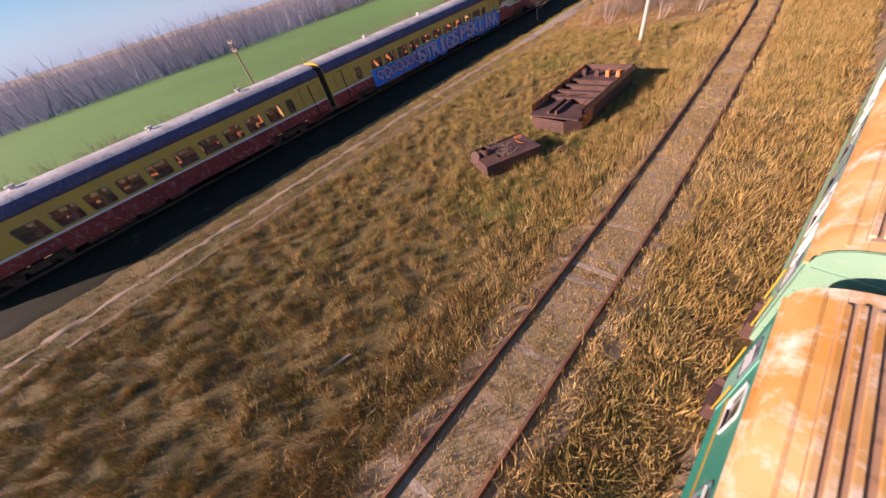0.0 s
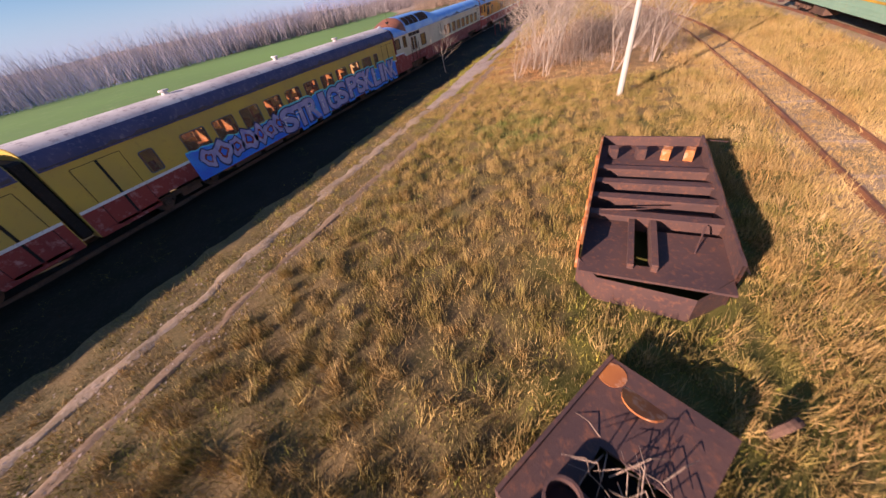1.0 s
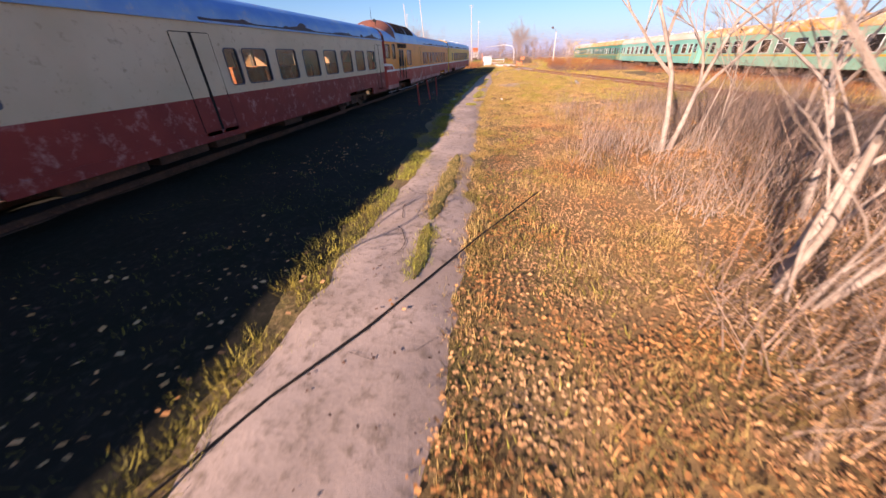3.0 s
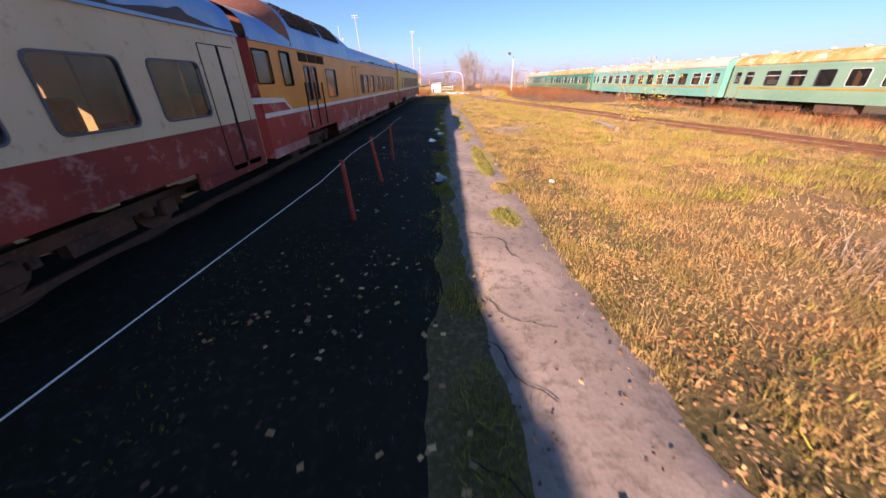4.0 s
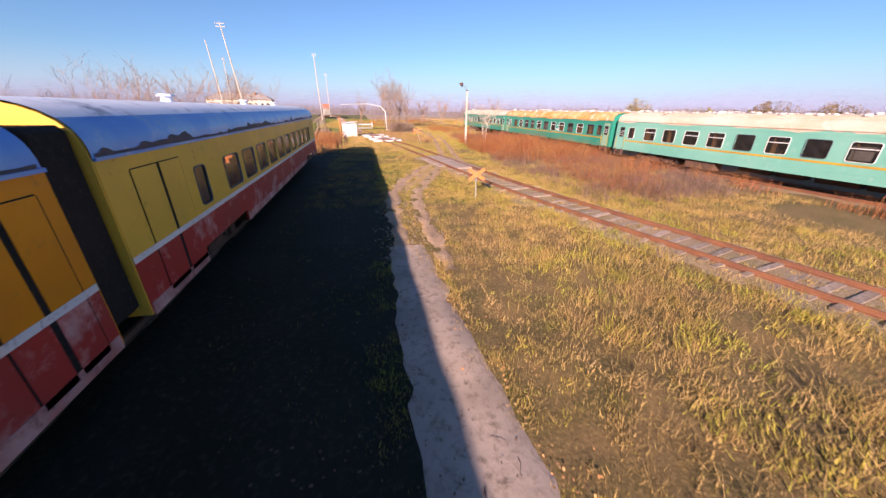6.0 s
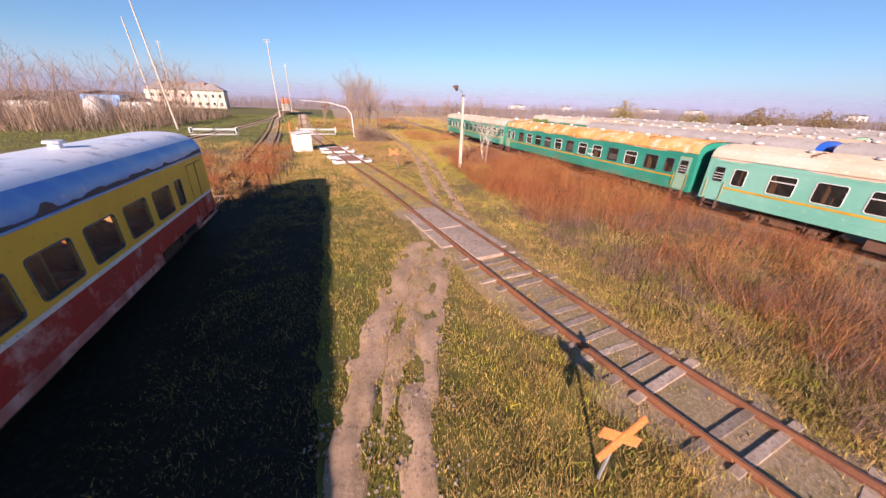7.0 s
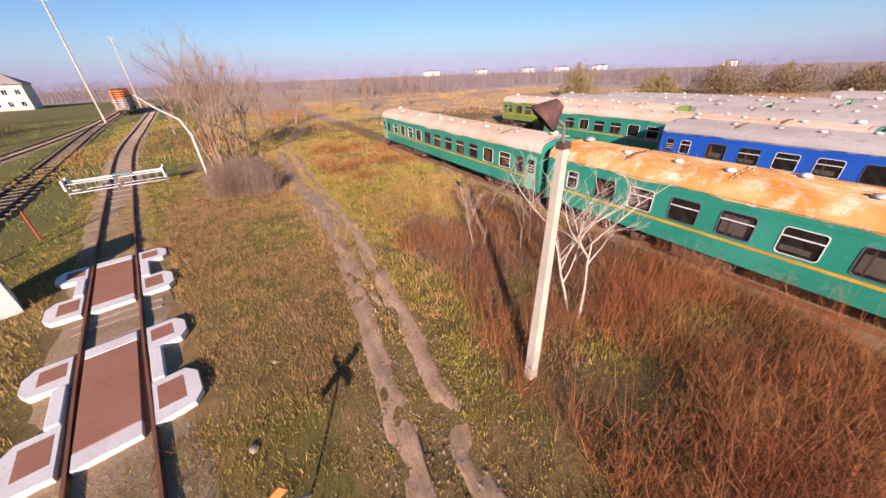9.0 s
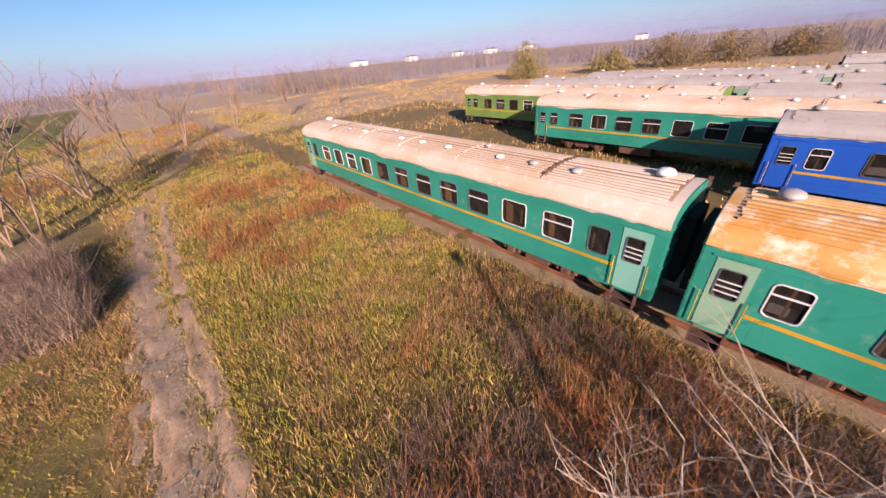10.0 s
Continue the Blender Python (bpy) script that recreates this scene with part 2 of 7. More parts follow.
    "signal_orange": mat("orange_sign_face", (0.64, 0.2, 0.05), (0.56, 0.17, 0.05), (0.5, 0.32, 0.2), rough=0.6, bump=0.1),
    "redpost": mat("red_painted_post", (0.42, 0.04, 0.025), (0.3, 0.03, 0.02), (0.5, 0.2, 0.15), rough=0.6, bump=0.1),
    "spray_blue": mat("blue_spray_paint", (0.015, 0.16, 0.72), (0.01, 0.26, 0.75), (0.02, 0.08, 0.42), big=1.2, rough=0.5, bump=0),
    "spray_lilac": mat("lilac_spray_paint", (0.40, 0.37, 0.56), (0.27, 0.26, 0.50), (0.03, 0.14, 0.62), big=2.2, fine=2.2, amount=0.25, rough=0.5, bump=0),
    "spray_dark": mat("dark_spray_outline", (0.02, 0.03, 0.12), rough=0.5, bump=0),
    "spray_cyan": mat("cyan_spray_edge", (0.04, 0.52, 0.80), (0.12, 0.62, 0.45), rough=0.5, bump=0),
    "field": mat("winter_wheat", (0.12, 0.24, 0.045), (0.10, 0.20, 0.04), (0.15, 0.25, 0.07), big=0.02, fine=0.4, rough=0.95, bump=0),
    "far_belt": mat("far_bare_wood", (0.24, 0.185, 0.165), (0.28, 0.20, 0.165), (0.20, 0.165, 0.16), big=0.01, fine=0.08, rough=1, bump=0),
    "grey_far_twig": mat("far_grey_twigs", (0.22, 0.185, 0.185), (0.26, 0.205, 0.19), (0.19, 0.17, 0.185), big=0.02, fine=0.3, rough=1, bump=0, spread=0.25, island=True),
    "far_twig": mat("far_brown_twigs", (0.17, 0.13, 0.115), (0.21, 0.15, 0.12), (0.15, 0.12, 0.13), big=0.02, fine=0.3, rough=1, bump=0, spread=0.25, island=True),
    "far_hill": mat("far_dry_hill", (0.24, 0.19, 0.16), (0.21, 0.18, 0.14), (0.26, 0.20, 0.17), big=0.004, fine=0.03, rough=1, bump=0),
    # near-black earth: the railcars' shade is put into this colour
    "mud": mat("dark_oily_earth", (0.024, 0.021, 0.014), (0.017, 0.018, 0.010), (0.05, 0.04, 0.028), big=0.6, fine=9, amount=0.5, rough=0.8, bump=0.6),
    "render_wall": mat("pale_rendered_wall", (0.70, 0.62, 0.52), (0.62, 0.54, 0.45), (0.5, 0.42, 0.35), big=0.2, fine=2, rough=0.9, bump=0.1),
    "slate": mat("grey_roof_sheets", (0.34, 0.30, 0.28), (0.28, 0.25, 0.24), rough=0.8, bump=0.1),
    "glass": dusty("dusty_window_glass", (0.72, 0.71, 0.66), (0.36, 0.31, 0.27), 0.16),
    "dark_glass": dusty("dirty_dark_glass", (0.12, 0.11, 0.11), (0.20, 0.18, 0.17), 0.10),
    "flake": mat("bare_dark_roof_metal", (0.05, 0.045, 0.06), (0.09, 0.06, 0.06), (0.03, 0.03, 0.05), big=2, fine=7, rough=0.7, bump=0.2),
    "ochre_leaf": mat("ochre_leaves", (0.55, 0.36, 0.05), (0.46, 0.36, 0.07), (0.5, 0.24, 0.05), rough=0.7, bump=0, spread=0.3, island=True),
    "roof_grime": mat("grimy_rusty_roof_sheet", (0.34, 0.20, 0.12), (0.44, 0.30, 0.20), (0.20, 0.12, 0.08), big=0.6, fine=5, amount=0.5, rough=0.8, bump=0.2),
    "bramble": mat("dark_bramble_stems", (0.20, 0.115, 0.085), (0.14, 0.075, 0.062), (0.32, 0.22, 0.18), big=0.5, fine=2, rough=0.85, bump=0, spread=0.5, island=True),
    "dull_olive": mat("withered_olive_leaves", (0.26, 0.20, 0.075), (0.21, 0.16, 0.06), (0.32, 0.24, 0.11), rough=0.9, bump=0, spread=0.35, island=True),
    "dull_brown": mat("withered_brown_leaves", (0.21, 0.145, 0.07), (0.17, 0.115, 0.06), (0.27, 0.19, 0.10), rough=0.9, bump=0, spread=0.35, island=True),
    "moss": mat("mossy_soil", (0.22, 0.17, 0.035), (0.16, 0.14, 0.025), (0.30, 0.21, 0.08), big=2.5, fine=14, amount=0.6, rough=0.95, bump=0.8),
    "earth": mat("bare_brown_earth", (0.27, 0.175, 0.105), (0.21, 0.13, 0.075), (0.36, 0.26, 0.18), big=1.3, fine=10, amount=0.5, rough=0.95, bump=0.8),
    "dead_stalk": mat("dead_brown_stalks", (0.36, 0.20, 0.095), (0.27, 0.135, 0.065), (0.45, 0.29, 0.16), big=0.7, fine=4, rough=0.9, bump=0, spread=0.5, island=True),
    "white_bark": mat("white_bark", (0.54, 0.46, 0.39), (0.42, 0.35, 0.29), (0.22, 0.17, 0.13), big=2, fine=16, amount=0.35, rough=0.85, bump=0.3),
    "stony": mat("stony_track", (0.33, 0.235, 0.155), (0.26, 0.18, 0.105), (0.46, 0.36, 0.28), big=1.1, fine=9, amount=0.6, rough=0.95, bump=0.8),
    "puddle": mat("puddle_water", (0.015, 0.02, 0.05), rough=0.03, bump=0),
}


for key in ("red_scuffed", "maroon", "orange", "warm_yellow", "yellow", "cream"):
    M[key].node_tree.nodes["Principled BSDF"].inputs["Specular IOR Level"].default_value = 0.22
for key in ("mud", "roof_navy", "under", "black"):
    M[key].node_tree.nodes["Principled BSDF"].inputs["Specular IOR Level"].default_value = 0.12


# ---- mesh helpers ----
def obj(name, bm, material, parent=None, label="", smooth=False):
    me = bpy.data.meshes.new(name)
    bm.to_mesh(me)
    bm.free()
    me.materials.append(M[material])
    if smooth:
        for p in me.polygons:
            p.use_smooth = True
    ob = new(name, me)
    ob.parent = parent
    if label:
        ob["label"] = label
    return ob


def part(name, bm, material, parent, label="", smooth=False):
    return obj(name, bm, material, parent, label, smooth)


def piece(name, mesh, parent, m, label=""):
    ob = new(name, mesh)
    ob.parent = parent
    ob.matrix_basis = m
    if label:
        ob["label"] = label
    return ob


def mesh_of(name, bm, material, smooth=False):
    me = bpy.data.meshes.new(name)
    bm.to_mesh(me)
    bm.free()
    me.materials.append(M[material])
    if smooth:
        for p in me.polygons:
            p.use_smooth = True
    return me


def empty(name, m, label, category, group="", kind=""):
    ob = new(name)
    ob.empty_display_size = 0.3
    ob.matrix_basis = m
    return tagged(ob, label, category, group, kind)


def box(bm, x0, x1, y0, y1, z0, z1, m=None, bevel=0.0):
    vs = [bm.verts.new((x, y, z)) for x in (x0, x1) for y in (y0, y1) for z in (z0, z1)]
    fs = [bm.faces.new([vs[i] for i in q]) for q in ((0, 1, 3, 2), (4, 6, 7, 5), (0, 4, 5, 1), (2, 3, 7, 6), (0, 2, 6, 4), (1, 5, 7, 3))]
    if bevel:
        es = list({e for f in fs for e in f.edges})
        r = bmesh.ops.bevel(bm, geom=es, offset=bevel, segments=1, affect="EDGES")
        vs = list({v for f in r["faces"] for v in f.verts} | {v for v in vs if v.is_valid})
    if m is not None:
        bmesh.ops.transform(bm, matrix=m, verts=vs)
    return bm


def B(*boxes, bevel=0.0):
    bm = bmesh.new()
    for b in boxes:
        box(bm, *b, bevel=bevel)
    return bm


def tube(bm, a, b, ra, rb, sides=6, cap=True):
    a, b = Vector(a), Vector(b)
    d = (b - a)
    if d.length < 1e-6:
        return
    q = d.to_track_quat("Z", "Y").to_matrix()
    rings = []
    for p, r in ((a, ra), (b, rb)):
        rings.append([bm.verts.new(p + q @ Vector((r * math.cos(k * 2 * math.pi / sides), r * math.sin(k * 2 * math.pi / sides), 0))) for k in range(sides)])
    for k in range(sides):
        bm.faces.new((rings[0][k], rings[0][(k + 1) % sides], rings[1][(k + 1) % sides], rings[1][k]))
    if cap:
        bm.faces.new(list(reversed(rings[0])))
        bm.faces.new(rings[1])


def T(*tubes, sides=6):
    bm = bmesh.new()
    for a, b, ra, rb in tubes:
        tube(bm, a, b, ra, rb, sides)
    return bm


def rounded(w, h, r, n=4):
    pts = []
    for cx, cy, a0 in ((w / 2 - r, h / 2 - r, 0), (-w / 2 + r, h / 2 - r, 90), (-w / 2 + r, -h / 2 + r, 180), (w / 2 - r, -h / 2 + r, 270)):
        for k in range(n + 1):
            a = radians(a0 + 90 * k / n)
            pts.append((cx + r * math.cos(a), cy + r * math.sin(a)))
    return pts


def frame_ring(w, h, r, border, depth):
    """A rounded frame in the local y-z plane that stands depth proud along +x."""
    bm = bmesh.new()
    outer, inner = rounded(w + 2 * border, h + 2 * border, r + border), rounded(w, h, r)
    rings = [[bm.verts.new((x, p[0], p[1])) for p in pts] for x, pts in ((-0.03, outer), (depth, outer), (depth, inner), (-0.05, inner))]
    n = len(outer)
    for a, b in zip(rings, rings[1:]):
        for k in range(n):
            bm.faces.new((a[k], a[(k + 1) % n], b[(k + 1) % n], b[k]))
    return bm


def pane_mesh(w, h, r):
    bm = bmesh.new()
    bm.faces.new([bm.verts.new((-0.02, y, z)) for y, z in rounded(w + 0.03, h + 0.03, r)])
    return bm


def holed_wall(x, y0, y1, z0, z1, holes, thick, face):
    """A wall in the plane x with openings (y0, y1, z0, z1); face is +1 or -1, the way its outside looks."""
    bm = bmesh.new()
    ys = sorted({y0, y1} | {v for h in holes for v in h[:2]})
    zs = sorted({z0, z1} | {v for h in holes for v in h[2:]})
    outer, inner = x, x - face * thick
    cache = {}

    def v(px, y, z):
        key = (px, y, z)
        if key not in cache:
            cache[key] = bm.verts.new(key)
        return cache[key]

    def solid(i, j):
        if not (0 <= i < len(ys) - 1 and 0 <= j < len(zs) - 1):
            return False
        cy, cz = (ys[i] + ys[i + 1]) / 2, (zs[j] + zs[j + 1]) / 2
        return not any(h[0] < cy < h[1] and h[2] < cz < h[3] for h in holes)

    for i in range(len(ys) - 1):
        for j in range(len(zs) - 1):
            if not solid(i, j):
                continue
            a, b, c, d = ys[i], ys[i + 1], zs[j], zs[j + 1]
            for px in (outer, inner):
                bm.faces.new((v(px, a, c), v(px, b, c), v(px, b, d), v(px, a, d)))
            for di, dj, p, q in ((-1, 0, (a, c), (a, d)), (1, 0, (b, c), (b, d)), (0, -1, (a, c), (b, c)), (0, 1, (a, d), (b, d))):
                if not solid(i + di, j + dj):
                    bm.faces.new((v(outer, *p), v(outer, *q), v(inner, *q), v(inner, *p)))
    bmesh.ops.recalc_face_normals(bm, faces=bm.faces)
    return bm


def loft(sections, close=False):
    """Faces between equal-length rows of points."""
    bm = bmesh.new()
    rows = [[bm.verts.new(p) for p in s] for s in sections]
    for a, b in zip(rows, rows[1:]):
        for k in range(len(a) - (0 if close else 1)):
            n = (k + 1) % len(a)
            bm.faces.new((a[k], a[n], b[n], b[k]))
    bmesh.ops.recalc_face_normals(bm, faces=bm.faces)
    return bm


def roof_pts(w, zc, zt, lo, hi, n=10, power=2.6):
    """Points of a roof arch from angle lo to hi (degrees; 0 is the +x eave)."""
    out = []
    for k in range(n + 1):
        a = radians(lo + (hi - lo) * k / n)
        c, s = math.cos(a), math.sin(a)
        out.append((math.copysign(abs(c) ** (2 / power), c) * w, zc + abs(s) ** (2 / power) * (zt - zc)))
    return out


def along(pts, y0, y1, steps=1):
    return loft([[(x, y0 + (y1 - y0) * k / steps, z) for x, z in pts] for k in range(steps + 1)])


def poly_stuff(name, verts, faces, material, label, category, parent=None):
    me = bpy.data.meshes.new(name)
    me.from_pydata(verts, [], faces)
    me.materials.append(M[material])
    ob = new(name, me)
    ob.parent = parent
    return tagged(ob, label, category, kind="stuff")


def plan_curve(pts, step=0.5):
    """A smooth line through plan points (x, y), sampled evenly."""
    P = [Vector((*p, 0)) for p in pts]
    P = [P[0] * 2 - P[1]] + P + [P[-1] * 2 - P[-2]]
    out = []
    for a, b, c, d in zip(P, P[1:], P[2:], P[3:]):
        n = max(2, int((c - b).length / step))
        for k in range(n):
            t = k / n
            out.append(0.5 * ((2 * b) + (c - a) * t + (2 * a - 5 * b + 4 * c - d) * t * t + (3 * b - a - 3 * c + d) * t ** 3))
    out.append(P[-2])
    return out


def normals_of(line):
    out = []
    for k in range(len(line)):
        d = line[min(k + 1, len(line) - 1)] - line[max(k - 1, 0)]
        out.append(Vector((d.y, -d.x, 0)).normalized())
    return out


# ---- plan ----
TRACK_MAIN = [(23.0, -60), (23.9, -20), (24.35, 0), (24.1, 22), (23.0, 38), (20.4, 52), (17.4, 64), (14.9, 75), (12.3, 85.5), (10.4, 98.5), (9.15, 107), (7.55, 116), (6.4, 122.5), (3.6, 140), (0.0, 165), (-2.4, 196), (-7, 250), (-16, 300), (-40, 390)]
TRACK_DMU = [(-1.55, -90), (-1.55, 100), (-1.9, 118), (-4.5, 150), (-10, 200), (-16, 270), (-24, 330)]
TRACK_LEFT = [(-16, 125), (-13.5, 150), (-12, 200), (-16.5, 268)]
TRACK_COACH = [(26.9, -60), (28.2, -33), (29.45, -8.6), (30.25, -1.5), (31.2, 14), (31.4, 32), (30.8, 50), (29.2, 72), (28.0, 97), (28.05, 120), (28.4, 150)]


# ---- ground ----
def bumps(x, y):
    if 8.8 < x < 19.5 and -30 < y < 21 or 7.5 < x < 20 and 46 < y < 88:
        return 0.09 * noise.noise((x * 0.45, y * 0.45, 3.1)) + 0.15 * noise.noise((x * 1.25, y * 1.25, 7.7))
    return 0.06 * noise.noise((x * 0.45, y * 0.45, 3.1)) + 0.06 * noise.noise((x * 1.1, y * 1.1, 7.7))


def axis(stops):
    out = []
    for a, b, step in stops:
        out += list(np.arange(a, b, step))
    return np.array(out + [stops[-1][1]])


gx = axis([(-3000, -300, 300), (-300, -40, 20), (-40, -8, 4), (-8, 4, 0.6), (4, 26, 0.38), (26, 32, 0.6), (32, 80, 3), (80, 300, 20), (300, 3000, 300)])
gy = axis([(-3000, -300, 300), (-300, -40, 20), (-40, -26, 0.6), (-26, 62, 0.4), (62, 160, 0.6), (160, 300, 5), (300, 700, 40), (700, 3000, 300)])
main_line, dmu_line, coach_line = plan_curve(TRACK_MAIN, 2.0), plan_curve(TRACK_DMU, 2.0), plan_curve(TRACK_COACH, 2.0)
main_xy = np.array([(p.x, p.y) for p in main_line])


def main_x(y):
    return float(np.interp(y, main_xy[:, 1], main_xy[:, 0]))


def soft(v, a, b):
    return float(np.clip((v - a) / (b - a), 0, 1))


def cover(x, y):
    n = 0.5 + 0.5 * noise.noise((x * 0.12, y * 0.12, 11.0))
    off = abs(x - main_x(y)) if -60 < y < 250 else 99
    green = 0.25 * n
    if 15 < x < 24 and -6 < y < 14:
        green += 0.45 * soft(x, 15, 17)
    if 1 < x < 12 and 84 < y < 140:
        green += 0.5 if y < 116 else 0.2
    if 9 < x < 32 and 125 < y < 160:
        green += 0.3
    litter = 0.0
    if 6.5 < x < 26 and 14 < y < 62:
        litter = 0.55 * soft(x, 6.5, 9) * soft(y, 14, 24)
    if off < 3.5:
        litter += 0.35 * (1 - off / 3.5)
    if y > 60 and 6 < x < 16:
        litter += 0.25
    if x > 14 and y > 88:
        litter += 0.3 if y > 124 else 0.0
    soil = 0.45 * soft(2.2 - off, 0, 1.5)
    if abs(x) > 60 or y > 170 or y < -60:
        litter, green, soil = 0.5, 0.1, 0.6
    if -70 < x < 7 and 128 < y < 320:
        green, litter, soil = 0.75, 0.0, 0.45 * soft(2.2 - off, 0, 1.5)
    return green, litter, soil


gv, gc = [], []
for y in gy:
    for x in gx:
        near = -10 < x < 34 and -42 < y < 162
        gv.append((x, y, bumps(x, y) if near and abs(x - main_x(y)) > 1.4 and x > 1 else -0.02))
        gc.append((*cover(x, y), 1.0))
nx = len(gx)
gf = [(j * nx + i, j * nx + i + 1, (j + 1) * nx + i + 1, (j + 1) * nx + i) for j in range(len(gy) - 1) for i in range(nx - 1)]
gm = bpy.data.meshes.new("ground")
gm.from_pydata(gv, [], gf)
gm.materials.append(M["ground"])
layer = gm.color_attributes.new("cover", "FLOAT_COLOR", "POINT")
layer.data.foreach_set("color", np.array(gc, dtype=np.float32).ravel())
for p in gm.polygons:
    p.use_smooth = True
tagged(new("ground", gm), "rough autumn meadow ground with dry grass, turf and fallen leaves", "ground", kind="structure")


def strip(name, line, width, material, z, label, category="path", wobble=0.25, seed=0.0, cells=6, rag=0.0):
    """A ragged-edged ribbon on the ground along a plan line."""
    nn = normals_of(line)
    rows = []
    for k, (p, n) in enumerate(zip(line, nn)):
        half = width(p.y) if callable(width) else width
        nick = min(0.18, 0.25 * half)
        l = half * (1 + wobble * noise.noise((k * 0.33, seed, 1))) + nick * noise.noise((k * 1.1, seed, 4))
        r = half * (1 + wobble * noise.noise((k * 0.33, seed, 9))) + nick * noise.noise((k * 1.1, seed, 14))
        row = []
        for c in range(cells + 1):
            q = p + n * (-l + (l + r) * c / cells)
            sink = 0.5 * rag * abs(2 * c / cells - 1) ** 2
            ragged = rag * (noise.noise((q.x * 2.1, q.y * 1.3, seed)) + 0.5 * noise.noise((q.x * 5.3, q.y * 3.7, seed)))
            row.append((q.x, q.y, max(bumps(q.x, q.y), -0.02) + (z - sink + ragged if 0 < c < cells else -0.06)))
        rows.append(row)
    return tagged(obj(name, loft(rows), material, smooth=True), label, category, kind="structure")


PATH_LINE = [(6.55, 16.5), (6.7, 20), (6.6, 24), (6.45, 28), (6.4, 31), (6.25, 35), (6.05, 40), (5.65, 45), (5.45, 50), (5.35, 56), (5.3, 62), (5.15, 68), (4.95, 74), (5.0, 79)]
PATH_Y, PATH_HALF = [16.5, 19, 22, 27, 31, 35, 40, 46, 52, 60, 66, 72, 79], [0.4, 0.6, 0.85, 1.08, 1.06, 0.82, 0.78, 0.95, 1.02, 1.05, 1.1, 0.95, 0.75]
RUT_LEFT = [(7.3, -40), (7.0, -20), (6.75, -5), (6.5, 3), (6.5, 10), (6.6, 17), (6.7, 19)]
RUT_RIGHT = [(8.9, -40), (8.6, -20), (8.3, -5), (8.1, 3), (8.3, 10), (8.5, 15), (8.35, 20), (8.05, 24), (7.85, 27.5)]
strip("path", plan_curve(PATH_LINE, 0.3), lambda y: float(np.interp(y, PATH_Y, PATH_HALF)), "concrete", 0.05, "cracked pale concrete footpath beside the railcars", seed=1, wobble=0.2)
strip("rut", plan_curve(RUT_LEFT, 0.3), lambda y: float(np.interp(y, [-40, 0, 8, 14], [0.24, 0.27, 0.36, 0.42])), "stony", 0.034, "pale stony wheel rut through dry grass", seed=3, wobble=0.75, cells=10, rag=0.075)
strip("rut", plan_curve(RUT_RIGHT, 0.3), lambda y: float(np.interp(y, [-40, 2, 10, 27], [0.18, 0.2, 0.3, 0.36])), "earth", 0.03, "bare earth wheel rut through dry grass", seed=5, wobble=0.7, cells=10, rag=0.075)
strip("rut", plan_curve([(4.9, 77), (5.0, 84), (5.8, 88.4), (7.3, 92), (8.7, 95.3)], 0.3), lambda y: float(np.interp(y, [77, 82, 88, 94], [0.3, 0.36, 0.42, 0.6])), "dirt", 0.035, "gravelly wheel rut leading to the crossing deck", seed=8, wobble=0.6, cells=14, rag=0.085)
strip("rut", plan_curve([(6.0, 77), (6.3, 85), (7.5, 88.9), (8.8, 92.5), (9.6, 94.2)], 0.3), lambda y: float(np.interp(y, [77, 82, 88, 94], [0.28, 0.34, 0.4, 0.6])), "dirt", 0.03, "gravelly wheel rut leading to the crossing deck", seed=9, wobble=0.6, cells=14, rag=0.085)
# near-black strip that paints extra shade beside the railcars
strip("mud", plan_curve([(0.6, -70), (0.6, 0), (0.5, 60), (0.5, 108)], 0.7), lambda y: float(np.interp(y, [18, 24, 34, 42, 72, 80, 104, 108], [4.15, 5.1, 5.0, 4.15, 4.15, 4.6, 4.5, 3.6])), "mud", 0.035, "earth strip coloured near black to deepen the railcars' shade", "ground", seed=31, wobble=0.06, cells=18)
MEDIANS = ((5.75, 52.6, 0.3, 2.4), (5.6, 58.6, 0.3, 0.85), (5.45, 57.0, 0.13, 0.5), (5.45, 61.6, 0.2, 0.7), (5.95, 49.2, 0.22, 0.5), (5.75, 47.3, 0.28, 0.55), (5.5, 64.6, 0.16, 0.8), (6.5, 34.2, 0.24, 2.2), (6.62, 31.1, 0.14, 0.8), (7.35, 21.2, 0.14, 1.5), (7.25, 24.4, 0.1, 0.7), (5.3, 68.5, 0.25, 1.4))
for k, (mx_, my_, mw_, ml_) in enumerate(MEDIANS):
    strip("median", plan_curve([(mx_ + 0.06, my_ - ml_), (mx_, my_), (mx_ - 0.08, my_ + ml_)], 0.22), lambda y, c=my_, h=ml_, w=mw_: w * max(0.0, 1 - ((y - c) / h) ** 2) ** 0.5, "moss", 0.075, "grassy patch growing through the path", "ground", seed=33 + k, wobble=0.8)
strip("rut", plan_curve([(5.9, 86.5), (6.7, 88.8), (7.9, 91.6), (9.0, 94.2)], 0.3), lambda y: 0.5 * soft(y, 86, 90), "dirt", 0.026, "gravelly middle of the lane at the deck", seed=18, wobble=0.7, cells=10, rag=0.075)
strip("rut", plan_curve([(14.9, 118), (15.4, 127), (15.35, 138), (16.0, 150), (19.6, 162), (26.5, 184)], 0.4), lambda y: 0.95 * soft(y, 117, 128), "stony", 0.024, "stony middle of the dirt track", seed=19, wobble=0.6, cells=10, rag=0.075)
